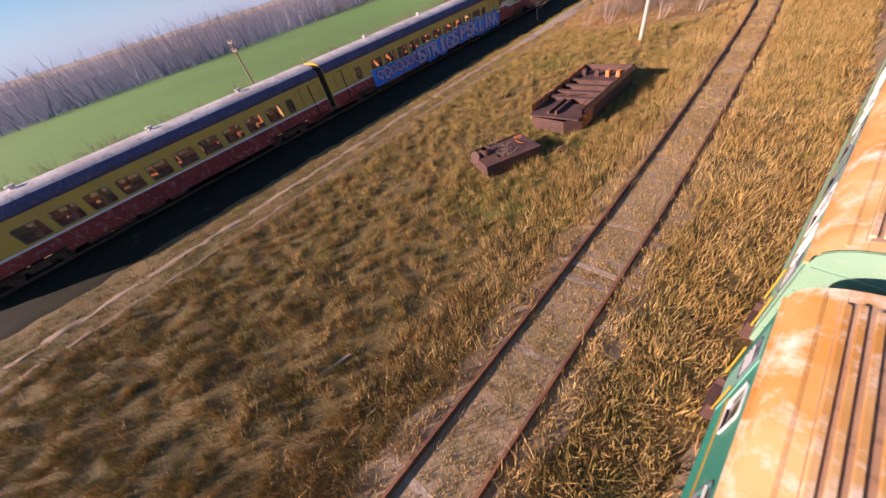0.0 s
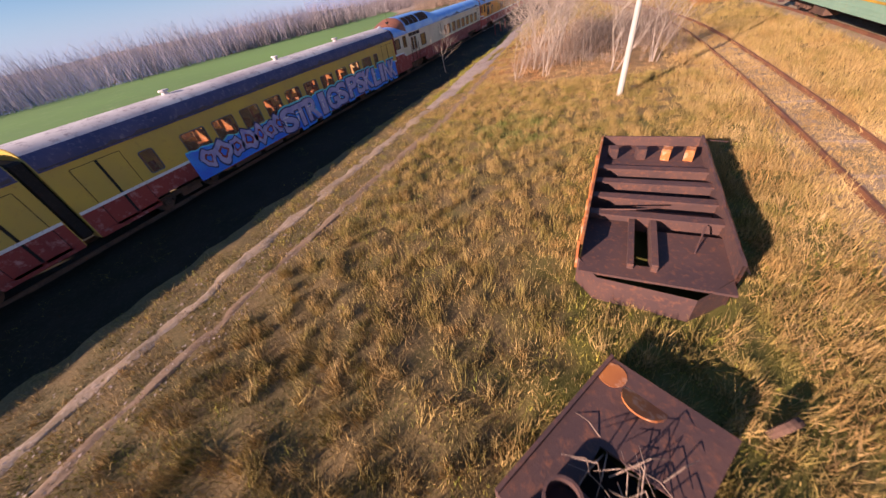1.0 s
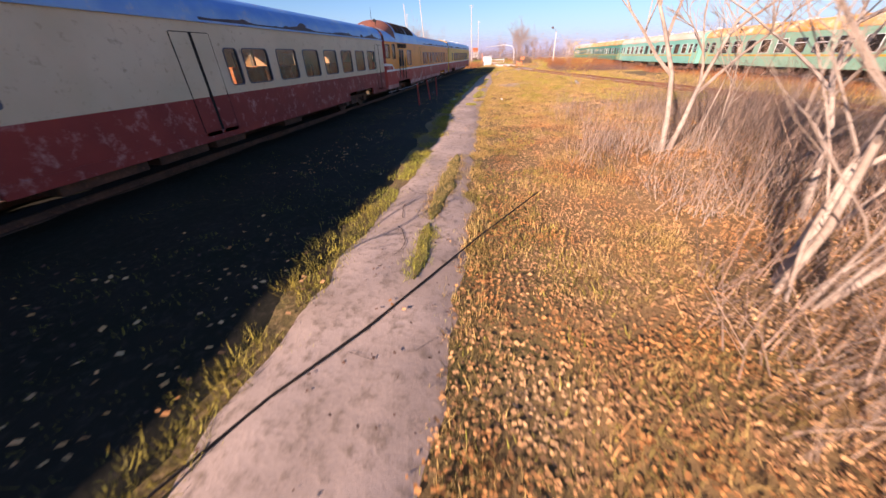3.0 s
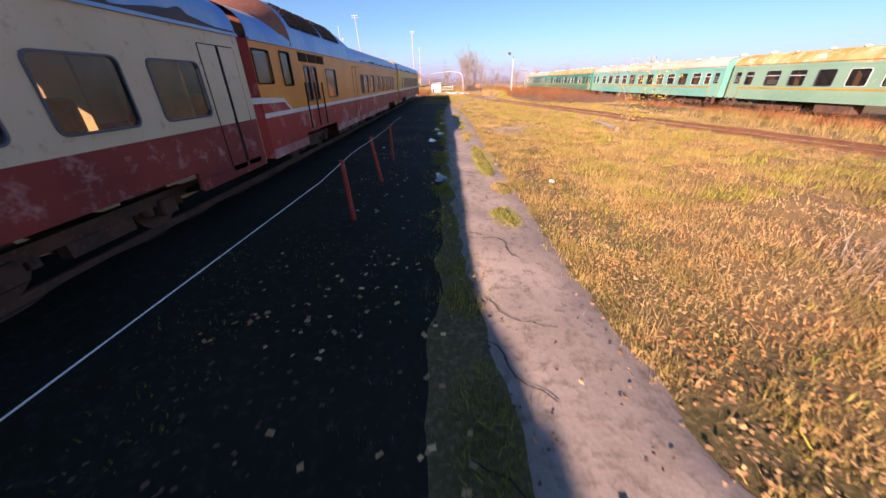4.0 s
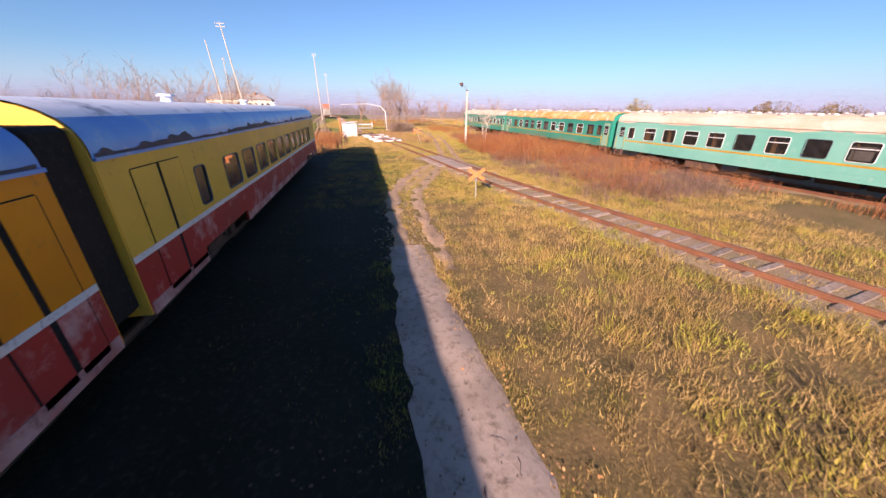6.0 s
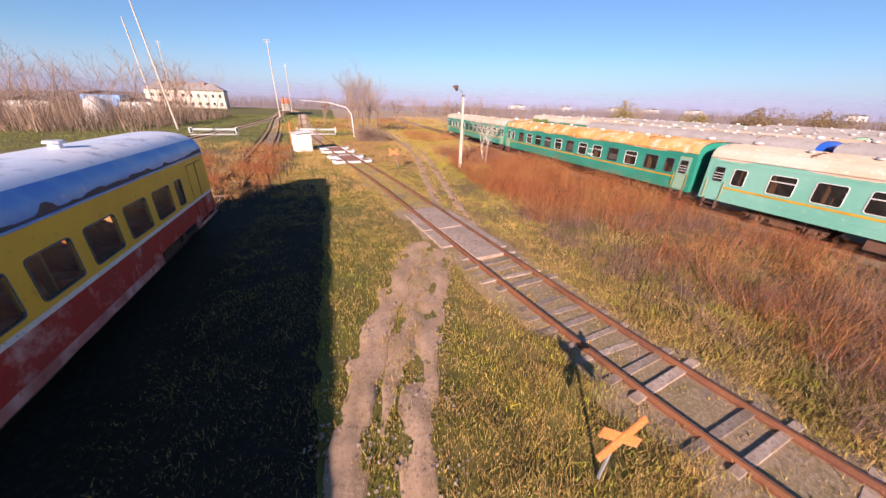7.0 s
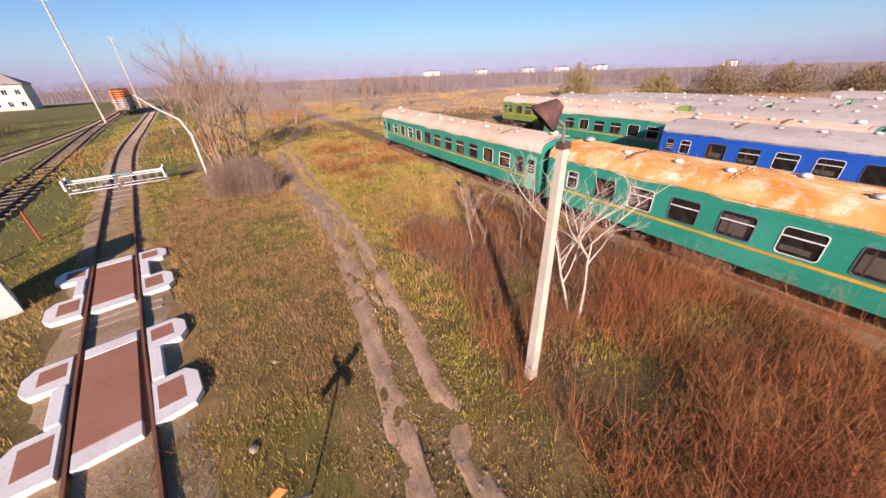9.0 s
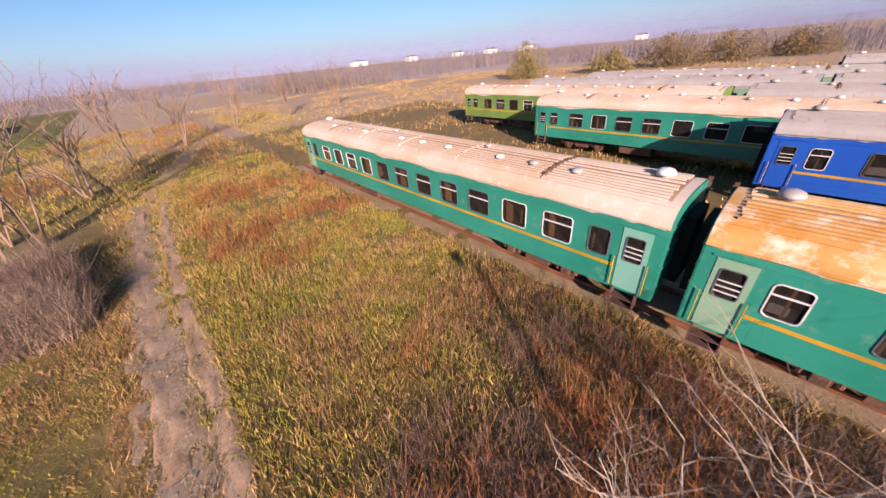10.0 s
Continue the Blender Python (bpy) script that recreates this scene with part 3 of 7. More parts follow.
strip("rut", plan_curve([(10.5, 96), (11.2, 100.5), (12.5, 108), (14.2, 118), (15.2, 127), (15.3, 138), (16.0, 150), (19, 162), (26, 185)], 0.4), lambda y: float(np.interp(y, [96, 104, 118], [0.3, 0.3, 0.4])), "dirt", 0.03, "bare earth wheel rut through meadow", seed=12, wobble=0.6, cells=14, rag=0.085)
strip("rut", plan_curve([(12.0, 96.5), (12.6, 101), (14.0, 109), (15.4, 118), (16.3, 127), (16.5, 138), (17.2, 150), (20.3, 162), (27, 184)], 0.4), lambda y: float(np.interp(y, [96, 104, 118], [0.3, 0.3, 0.4])), "dirt", 0.03, "bare earth wheel rut through meadow", seed=15, wobble=0.6, cells=14, rag=0.085)

# cracks across the concrete path
for k in range(44):
    rng = random.Random(100 + k)
    y = 18 + k * 1.25 + rng.uniform(-0.4, 0.4)
    x = float(np.interp(y, [p[1] for p in PATH_LINE], [p[0] for p in PATH_LINE])) + rng.uniform(-0.5, 0.4)
    pts = [Vector((x, y, 0))]
    a = rng.choice((0.3, 1.3, 1.9, 2.8))
    for s in range(7):
        a += rng.uniform(-0.7, 0.7)
        pts.append(pts[-1] + Vector((math.cos(a), math.sin(a), 0)) * 0.14)
    rows = [[(p.x - 0.006, p.y, bumps(p.x, p.y) + 0.066), (p.x + 0.006, p.y + 0.005, bumps(p.x, p.y) + 0.066)] for p in pts]
    tagged(obj("path_crack", loft(rows), "black"), "thin dark crack in the concrete path", "crack", kind="structure")

# small glossy dark blue patches beside the path
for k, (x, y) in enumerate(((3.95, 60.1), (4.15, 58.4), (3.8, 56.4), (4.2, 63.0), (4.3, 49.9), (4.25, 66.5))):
    strip("puddle", plan_curve([(x, y), (x + 0.1, y + 0.5), (x - 0.05, y + 1.0)], 0.15), lambda yy, c=y + 0.5: 0.24 * max(0.0, 1 - ((yy - c) / 0.55) ** 2) ** 0.5, "puddle", 0.06, "small glossy dark blue patch reflecting the sky", "puddle", seed=50 + k, wobble=0.5)

# far country
bm = bmesh.new()
bm.faces.new([bm.verts.new(p) for p in ((-26, -300, 0.02), (-26, 30, 0.02), (-45, 90, 0.02), (-80, 170, 0.02), (-200, 330, 0.02), (-420, 330, 0.02), (-420, -300, 0.02))])
tagged(obj("field", bm, "field"), "flat field of green winter wheat", "field", kind="structure")


def ridge(name, pts, h, material, label, depth=60, seed=0):
    line = plan_curve(pts, 12)
    nn = normals_of(line)
    rows = []
    for k, (p, n) in enumerate(zip(line, nn)):
        hh = h * (0.8 + 0.45 * noise.noise((k * 0.05, seed, 2)) + 0.12 * noise.noise((k * 0.31, seed, 5)))
        row = []
        for f, g in ((0, -0.5), (0.06, 0.55), (0.2, 0.85), (0.5, 1.0), (1, 0.9), (1.3, -0.5)):
            q = p + n * depth * f
            row.append((q.x, q.y, max(-1, hh * g)))
        rows.append(row)
    return tagged(obj(name, loft(rows), material), label, "backdrop", kind="structure")


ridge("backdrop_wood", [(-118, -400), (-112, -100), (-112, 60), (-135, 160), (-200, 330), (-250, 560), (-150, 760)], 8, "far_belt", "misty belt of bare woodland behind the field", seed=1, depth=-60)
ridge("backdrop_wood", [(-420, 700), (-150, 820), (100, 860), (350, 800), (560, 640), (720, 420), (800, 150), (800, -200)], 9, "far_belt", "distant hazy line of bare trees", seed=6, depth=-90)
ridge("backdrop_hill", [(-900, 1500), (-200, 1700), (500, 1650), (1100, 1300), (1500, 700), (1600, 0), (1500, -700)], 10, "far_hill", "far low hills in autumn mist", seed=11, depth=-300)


def haze_sheet_mat(name, height, thick):
    """Haze painted on an upright sheet: clear above its height, thicker towards the ground, uneven along its length."""
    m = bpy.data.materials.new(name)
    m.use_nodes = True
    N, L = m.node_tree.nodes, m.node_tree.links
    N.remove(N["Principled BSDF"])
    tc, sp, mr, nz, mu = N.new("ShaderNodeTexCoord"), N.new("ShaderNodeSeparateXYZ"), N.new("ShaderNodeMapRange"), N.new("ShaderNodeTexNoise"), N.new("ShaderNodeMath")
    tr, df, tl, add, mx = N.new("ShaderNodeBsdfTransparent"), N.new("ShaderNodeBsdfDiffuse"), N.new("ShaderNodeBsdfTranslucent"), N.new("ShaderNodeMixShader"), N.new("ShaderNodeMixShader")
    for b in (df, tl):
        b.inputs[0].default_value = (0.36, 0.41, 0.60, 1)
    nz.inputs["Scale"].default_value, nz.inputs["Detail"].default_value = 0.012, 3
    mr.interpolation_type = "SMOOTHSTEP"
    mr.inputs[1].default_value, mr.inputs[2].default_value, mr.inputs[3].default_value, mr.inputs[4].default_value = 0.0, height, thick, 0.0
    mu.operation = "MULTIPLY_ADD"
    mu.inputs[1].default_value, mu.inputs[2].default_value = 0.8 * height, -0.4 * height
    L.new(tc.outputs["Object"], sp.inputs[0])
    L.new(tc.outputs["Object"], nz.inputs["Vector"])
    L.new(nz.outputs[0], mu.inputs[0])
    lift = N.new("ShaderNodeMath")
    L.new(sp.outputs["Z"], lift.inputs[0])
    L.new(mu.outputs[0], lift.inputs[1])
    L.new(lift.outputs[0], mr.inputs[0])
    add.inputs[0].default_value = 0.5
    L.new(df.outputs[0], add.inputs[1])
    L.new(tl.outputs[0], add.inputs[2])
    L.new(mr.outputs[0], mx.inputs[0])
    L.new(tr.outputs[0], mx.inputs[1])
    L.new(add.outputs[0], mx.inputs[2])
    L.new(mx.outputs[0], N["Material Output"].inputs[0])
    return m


M["haze_thin"] = haze_sheet_mat("faint_ground_mist", 13, 0.2)
M["haze_near"], M["haze_far"] = haze_sheet_mat("thin_ground_mist", 15, 0.38), haze_sheet_mat("deep_distant_mist", 40, 0.95)


# an added upright sheet that carries the painted haze
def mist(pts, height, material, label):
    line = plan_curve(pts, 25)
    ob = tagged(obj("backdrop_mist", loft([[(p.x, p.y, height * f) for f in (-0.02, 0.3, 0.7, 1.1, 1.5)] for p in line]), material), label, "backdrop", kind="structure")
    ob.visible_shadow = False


# sheets stand in for air haze before the woods, fields and hills
mist([(-96, -420), (-94, -100), (-95, 60), (-118, 165), (-185, 322), (-225, 420)], 15, "haze_near", "upright sheet painted as thin haze in front of the woodland belt")
mist([(-215, 345), (-40, 326), (52, 305), (98, 232), (142, 190), (152, 60), (152, -120)], 15, "haze_thin", "upright sheet painted as thin haze over the far fields")
mist([(-480, 560), (-150, 690), (100, 730), (330, 680), (480, 560), (640, 370), (700, 150), (700, -220)], 42, "haze_far", "upright sheet painted as deep distant haze")


# ---- tracks ----
def make_track(name, pts, label, zr=0.16, bed="ballast", rail="rail"):
    line = plan_curve(pts, 1.0)
    nn = normals_of(line)
    root = empty(name, Matrix(), label, "railway track", kind="structure")
    prof = [(-0.07, 0.0), (-0.07, 0.02), (-0.012, 0.035), (-0.012, 0.12), (-0.036, 0.13), (-0.036, 0.165), (0.036, 0.165), (0.036, 0.13), (0.012, 0.12), (0.012, 0.035), (0.07, 0.02), (0.07, 0.0)]
    for side in (-0.78, 0.78):
        rows = [[(*(p + n * (side + a)).xy, zr - 0.13 + b) for a, b in prof] for p, n in zip(line, nn)]
        part("rail", loft(rows), rail, root)
    if bed:
        rows = []
        for k, (p, n) in enumerate(zip(line, nn)):
            row = []
            for o, z in ((-1.75, -0.03), (-1.3, 0.03), (0, 0.035), (1.3, 0.03), (1.75, -0.03)):
                q = p + n * (o + 0.2 * noise.noise((k * 0.7, o, 1)))
                row.append((q.x, q.y, z + 0.02 * noise.noise((q.x, q.y, 6))))
            rows.append(row)
        part("bed", loft(rows), bed, root, smooth=True)
    return root, line, nn


main_track, ml, mn = make_track("track_main", TRACK_MAIN, "rusty single railway track on worn sleepers")
# bed and rails coloured darker too, painting shade under the railcars
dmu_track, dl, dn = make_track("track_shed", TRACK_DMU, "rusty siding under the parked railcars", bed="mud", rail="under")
left_track, ll, ln_ = make_track("track_switch", TRACK_LEFT, "rusty siding joining near the station house")
coach_track, cl, cn = make_track("track_coaches", TRACK_COACH, "overgrown siding under parked coaches")


def coach_car_pose(y, shift=0.0):
    x = float(np.interp(y, [p.y for p in cl], [p.x for p in cl])) + shift
    x2 = float(np.interp(y + 12, [p.y for p in cl], [p.x for p in cl])) + shift
    return x, math.degrees(math.atan2(-(x2 - x), 12))


# ---- rolling stock ----
def bogie(parent, y, zbase=0.03, w=0.78):
    """Two axles, frame, axle boxes and springs."""
    bm = bmesh.new()
    for s in (-1, 1):
        box(bm, s * 1.0 - 0.07, s * 1.0 + 0.07, y - 1.75, y + 1.75, 0.62, 0.80)
        box(bm, s * 1.0 - 0.09, s * 1.0 + 0.09, y - 0.5, y + 0.5, 0.42, 0.62)
        for a in (-1.2, 1.2):
            box(bm, s * 1.04 - 0.12, s * 1.04 + 0.12, y + a - 0.17, y + a + 0.17, 0.42, 0.70, bevel=0.03)
            for o in (-0.33, 0.33):
                tube(bm, (s * 1.0, y + a + o, 0.5), (s * 1.0, y + a + o, 0.68), 0.09, 0.09, 8)
    box(bm, -1.0, 1.0, y - 0.25, y + 0.25, 0.6, 0.8)
    b = part("bogie", bm, "under", parent)
    for a in (-1.2, 1.2):
        for s in (-1, 1):
            bm = bmesh.new()
            tube(bm, (s * w - 0.06, y + a, 0.62), (s * w + 0.06, y + a, 0.62), 0.46, 0.46, 18)
            tube(bm, (s * w + 0.05, y + a, 0.62), (s * w + 0.16, y + a, 0.62), 0.16, 0.12, 10)
            part("wheel", bm, "under", b)
    return b


WIN = {}


def window(parent, x, face, y0, y1, z0, z1, r=0.09, border=0.028, pane="glass", frame_mat="rubber", bars=False, name="window"):
    w, h = y1 - y0, z1 - z0
    key = (round(w, 3), round(h, 3), r, border, pane, frame_mat)
    if key not in WIN:
        WIN[key] = (mesh_of("window_frame", frame_ring(w, h, r, border, 0.02), frame_mat), mesh_of("pane", pane_mesh(w, h, r), pane))
    m = Matrix.Translation((x, (y0 + y1) / 2, (z0 + z1) / 2)) @ (Matrix() if face > 0 else Matrix.Rotation(math.pi, 4, "Z"))
    f = piece(name, WIN[key][0], parent, m)
    p = piece("pane", WIN[key][1], f, Matrix())
    p.visible_shadow = False
    if bars:
        for z in (-h * 0.32, -h * 0.12, h * 0.08):
            part("bar", B((0.0, 0.03, -w / 2, w / 2, z, z + 0.025)), "stripe", f)
    return f


def grille(parent, x, face, y0, y1, z0, z1, n=6, name="grille", material="black", lean=0.0):
    bm = B((x - 0.03, x + 0.01, y0, y1, z0, z1))
    g = part(name, bm, material, parent)
    bm = bmesh.new()
    for k in range(n):
        z = z0 + (z1 - z0) * (k + 0.5) / n
        box(bm, x + 0.01, x + 0.035, y0 + 0.04, y1 - 0.04, z - 0.012, z + 0.012)
    part("slats", bm, "under", g)
    return g


def car_shell(root, L, zb, zs, zc, zt, up, low, roof_top, roof_band, holes_near, holes_far, W=1.55, stripe="stripe", stripe_z=None, skirt_cut=True, sill="skirt", band=20, end0=True, end1=True):
    """Walls with openings, floor, ends and arched roof of a car that runs from y=0 to L."""
    for face, holes in ((1, holes_near), (-1, holes_far)):
        part("side_wall", holed_wall(face * W, 0, L, zs, zc, holes, 0.07, face), up, root)
        cuts = [(2.4, 5.6, zb - 1, zb + 0.32), (L - 5.6, L - 2.4, zb - 1, zb + 0.32)] if skirt_cut else []
        bm = holed_wall(face * W, 0, L, zb, zs, [(a, b, zb, d) for a, b, c, d in cuts], 0.06, face)
        part("lower_side", bm, low, root)
        if sill:
            spans = [(0.02, 2.38), (5.62, L - 5.62), (L - 2.38, L - 0.02)] if skirt_cut else [(0.02, L - 0.02)]
            bm = B(*[(face * W - 0.02, face * W + 0.012, a, b, zb - 0.03, zb + 0.2) if face > 0 else (face * W - 0.012, face * W + 0.02, a, b, zb - 0.03, zb + 0.2) for a, b in spans])
            part("sill", bm, sill, root)
        if stripe:
            s0, s1 = stripe_z or (zs - 0.04, zs + 0.07)
            part("stripe", B((face * W - 0.01, face * W + 0.008, 0.0, L, s0, s1) if face > 0 else (face * W - 0.008, face * W + 0.01, 0.0, L, s0, s1)), stripe, root)
        part("gutter", B((face * (W + 0.02) - 0.03, face * (W + 0.02) + 0.03, 0, L, zc - 0.03, zc + 0.02)), roof_band, root)
    part("floor", B((-W + 0.07, W - 0.07, 0.1, L - 0.1, zb + 0.42, zb + 0.5)), "under", root)
    part("roof", along(roof_pts(W, zc, zt, band, 180 - band, 12), 0, L, 6), roof_top, root, smooth=True)
    for lo, hi in ((0, band), (180 - band, 180)):
        part("roof_shoulder", along(roof_pts(W + 0.006, zc, zt + 0.004, lo, hi, 6), 0, L, 6), roof_band, root, smooth=True)
    for y, on in ((0.0, end0), (L, end1)):
        if on:
            arch = [(W - 0.01, zb), (W - 0.01, zc)] + roof_pts(W - 0.02, zc, zt - 0.03, 0, 180, 16)[1:-1] + [(-W + 0.01, zc), (-W + 0.01, zb)]
            part("end_wall", loft([[(x, y - 0.03, z) for x, z in arch], [(x, y + 0.03, z) for x, z in arch]], close=True), up, root)
            bm = bmesh.new()
            for yy in (y - 0.03, y + 0.03):
                bm.faces.new([bm.verts.new((x, yy, z)) for x, z in arch])
            part("end_panel", bm, up, root)
            s = 1 if y > 1 else -1
            g0, g1 = sorted((y + s * 0.04, y + s * 0.3))
            part("gangway", B((-0.6, -0.45, g0, g1, zb + 0.3, 3.2), (0.45, 0.6, g0, g1, zb + 0.3, 3.2), (-0.6, 0.6, g0, g1, 3.2, 3.4), (-0.55, 0.55, g0, g0 + 0.05, zb + 0.3, 3.3)), "black", root)
    bm = bmesh.new()
    rng = random.Random(int(L * 100) + len(root.name))
    y = 6.4
    while y < L - 7:
        l = rng.uniform(0.8, 2.4)
        s = rng.choice((-1, 1, 1))
        box(bm, s * 0.95 - 0.4, s * 0.95 + 0.4, y, min(y + l, L - 6.2), 0.45, zb + 0.1, bevel=0.02)
        y += l + rng.uniform(0.15, 0.6)
    box(bm, -0.3, 0.3, 0.3, L - 0.3, zb - 0.05, zb + 0.4)
    part("underframe", bm, "under", root)
    bogie(root, 4.0)
    bogie(root, L - 4.0)


def flaking(root, L, w, zc, zt, start):
    """Dark bare metal where the roof paint has flaked off along the eaves, with streaks running up from it."""
    seed = root.matrix_basis.translation.y
    for side in (1, -1):
        rows = []
        for k in range(int((L - start) / 0.11)):
            y = start + 0.05 + k * 0.11
            reach = 2.0 + 9 * max(0.0, noise.noise((y * 0.55, seed, side)) + 0.1) + 16 * max(0.0, noise.noise((y * 1.9, seed, 4 + side)) - 0.12)
            lean = 0.35 * noise.noise((y * 1.3, seed, 9))
            pts = roof_pts(w, zc, zt, 0.5, min(30.0, reach), 4)
            rows.append([(side * (x + 0.004), y + lean * q / 4 * (reach > 9), z + 0.002) for q, (x, z) in enumerate(pts)])
        part("flaked_edge", loft(rows), "flake", root, "dark flaked paint along the roof edge")


def partitions(root, L, stops, zb=1.3, zt=3.3):
    for y in stops:
        part("partition", B((-1.45, -0.45, y - 0.03, y + 0.03, zb, zt), (0.45, 1.45, y - 0.03, y + 0.03, zb, zt)), "inside", root)


def seats(root, ys):
    for y in ys:
        for s in (-0.85, 0.85):
            part("seat", B((s - 0.5, s + 0.5, y - 0.25, y + 0.25, 1.3, 1.75), (s - 0.5, s + 0.5, y + 0.2, y + 0.32, 1.7, 2.35), bevel=0.03), "rust_orange", root)


def dmu_door(root, y0, y1, zb, zt, up, low, zs, W=1.55):
    """A folding door: two recessed leaves with a dark middle joint."""
    mid = (y0 + y1) / 2
    d = part("door", B((W - 0.004, W + 0.012, y0, mid - 0.05, zs + 0.08, zt), (W - 0.004, W + 0.012, mid + 0.05, y1, zs + 0.08, zt)), up, root)
    part("lower_leaf", B((W - 0.004, W + 0.012, y0, mid - 0.05, zb, zs - 0.04), (W - 0.004, W + 0.012, mid + 0.05, y1, zb, zs - 0.04)), low, d)
    part("joint", B((W - 0.02, W + 0.006, mid - 0.05, mid + 0.05, zb, zt), (W - 0.02, W + 0.004, y0 - 0.025, y0, zb, zt), (W - 0.02, W + 0.004, y1, y1 + 0.025, zb, zt), (W - 0.02, W + 0.004, y0, y1, zt, zt + 0.02)), "black", d)


def trailer(name, m, label, up, low, roof_top, roof_band, group):
    root = empty(name, m, label, "railcar", group)
    L, zb, zs, zc, zt = 24.45, 0.72, 1.74, 3.42, 4.28
    wins = [(2.85, 3.4, 1.96, 2.84)] + [(4.65 + 1.64 * i, 5.83 + 1.64 * i, 1.96, 2.84) for i in range(10)] + [(21.1, 21.6, 1.96, 2.84)]
    car_shell(root, L, zb, zs, zc, zt, up, low, roof_top, roof_band, wins, wins, band=36, sill="maroon" if low == "maroon" else "skirt")
    flaking(root, L, 1.562, zc, zt + 0.006, 0.0)
    for face in (1, -1):
        for w in wins:
            window(root, face * 1.55, face, *w)
    dmu_door(root, 0.7, 2.35, zb + 0.1, 3.15, up, low, zs)
    dmu_door(root, 22.45, 24.1, zb + 0.1, 3.15, up, low, zs)
    partitions(root, L, (2.6, 3.7, 8.6, 15.0, 21.3, 22.2))
    seats(root, [5.0 + 1.6 * i for i in range(10)])
    for y in (6, 13, 19):
        part("ventilator", T(((0, y, zt - 0.02), (0, y, zt + 0.16), 0.16, 0.13), ((0, y, zt + 0.14), (0, y, zt + 0.2), 0.24, 0.2), sides=10), roof_top, root)
    return root


def motor_car(name, m, label, up, low, roof, nose, group, top="roof_blue", aft=0.0):
    root = empty(name, m, label, "railcar", group)
    L, zb, zs, zc, zt = 24.45, 0.72, 1.74, 3.42, 4.2
    cab = (0.06, 0.85, 2.5, 3.2)
    small = (1.5, 2.06, 2.45, 3.24)
    doorwin = [(3.05, 3.45, 1.98, 2.95), (3.68, 4.08, 1.98, 2.95)]
    square = (5.1, 6.25, 2.0, 2.92)
    pax = [(10.5 + aft, 10.98 + aft, 1.96, 2.83)] + [(11.22 + aft + 1.64 * i, 12.34 + aft + 1.64 * i, 1.96, 2.83) for i in range(7)]
    wins = [cab, small, *doorwin, square, *pax]
    car_shell(root, L, zb, zs, zc, zt, up, low, top, roof, wins, wins, end0=False, band=36, sill="maroon" if low == "maroon" else "skirt", stripe=None if up == "cream" else "stripe")
    flaking(root, L, 1.562, zc, zt + 0.006, 10.7)
    for face in (1, -1):
        x = face * 1.55
        for w in pax:
            window(root, x, face, *w)
        window(root, x, face, *cab, r=0.04, border=0.035, pane="glass", frame_mat="black", name="cab_window")
        window(root, x, face, *small, r=0.03, border=0.04, pane="dark_glass", frame_mat="black")
        for w in doorwin:
            window(root, x, face, *w, r=0.05, border=0.04, pane="dark_glass", frame_mat="rubber", name="door_window")
        window(root, x, face, *square, r=0.04, border=0.04, pane="dark_glass", frame_mat="rubber")
    dmu_door(root, 9.0 + aft, 10.15 + aft, zb + 0.1, 3.15, up, low, zs)
    dmu_door(root, 23.1, 24.2, zb + 0.1, 3.15, up, low, zs)
    for y in (2.75, 3.56, 4.3):
        part("handrail", T(((1.62, y, 1.15), (1.62, y, 2.5), 0.025, 0.025)), "black", root)
    for k in range(3):
        grille(root, 1.55, 1, 2.75 + 0.78 * k, 3.45 + 0.78 * k, 3.08, 3.33, 4)
    # engine-room hood with grilles on the roof shoulders
    hood = [[(x, y, z) for x, z in roof_pts(w, zz, tt, 0, 180, 18, 2.3)] for y, w, zz, tt in ((0.55, 1.42, 3.43, 4.05), (1.6, 1.53, 3.43, 4.55), (2.4, 1.56, 3.43, 4.72), (7.6, 1.56, 3.43, 4.72), (8.6, 1.53, 3.43, 4.62), (10.6, 1.5, 3.43, 4.2))]
    part("engine_hood", loft(hood[2:]), roof, root, smooth=True)
    part("cab_roof", loft([[(x * 0.9, -0.35, 3.38 + (z - 3.38) * 0.3) for x, y, z in hood[0]]] + hood[:3]), nose, root, "rust-brown domed cab roof", smooth=True)
    shoulder = roof_pts(1.56, 3.43, 4.72, 0, 180, 36, 2.3)
    for k, (a, b) in enumerate(((2.7, 3.5), (3.58, 4.4), (4.48, 5.3), (5.6, 7.6))):
        for side in (1, -1):
            seg = [(side * (x + 0.015 if x > 0 else x), z + 0.012) for x, z in shoulder[4:13]]
            g = part("roof_grille", loft([[(x, y, z) for x, z in seg] for y in (a, b)]), "black", root)
            bm = bmesh.new()
            for (x, z) in seg[1:-1]:
                box(bm, x - 0.014, x + 0.02, a + 0.03, b - 0.03, z - 0.015, z + 0.025)
            part("slats", bm, "under", g)
    # cab front and nose
    w = 1.55
    part("cab_front", loft([[(w, 0.0, zb), (w, 0.0, zs), (w, 0.0, zc)], [(1.3, -0.62, zb + 0.1), (1.32, -0.72, zs), (1.15, -0.3, zc - 0.05)], [(-1.3, -0.62, zb + 0.1), (-1.32, -0.72, zs), (-1.15, -0.3, zc - 0.05)], [(-w, 0.0, zb), (-w, 0.0, zs), (-w, 0.0, zc)]]), low, root, smooth=False)
    part("windscreen", loft([[(1.1, -0.64, 2.3), (1.02, -0.44, 3.1)], [(-1.1, -0.64, 2.3), (-1.02, -0.44, 3.1)]]), "dark_glass", root)
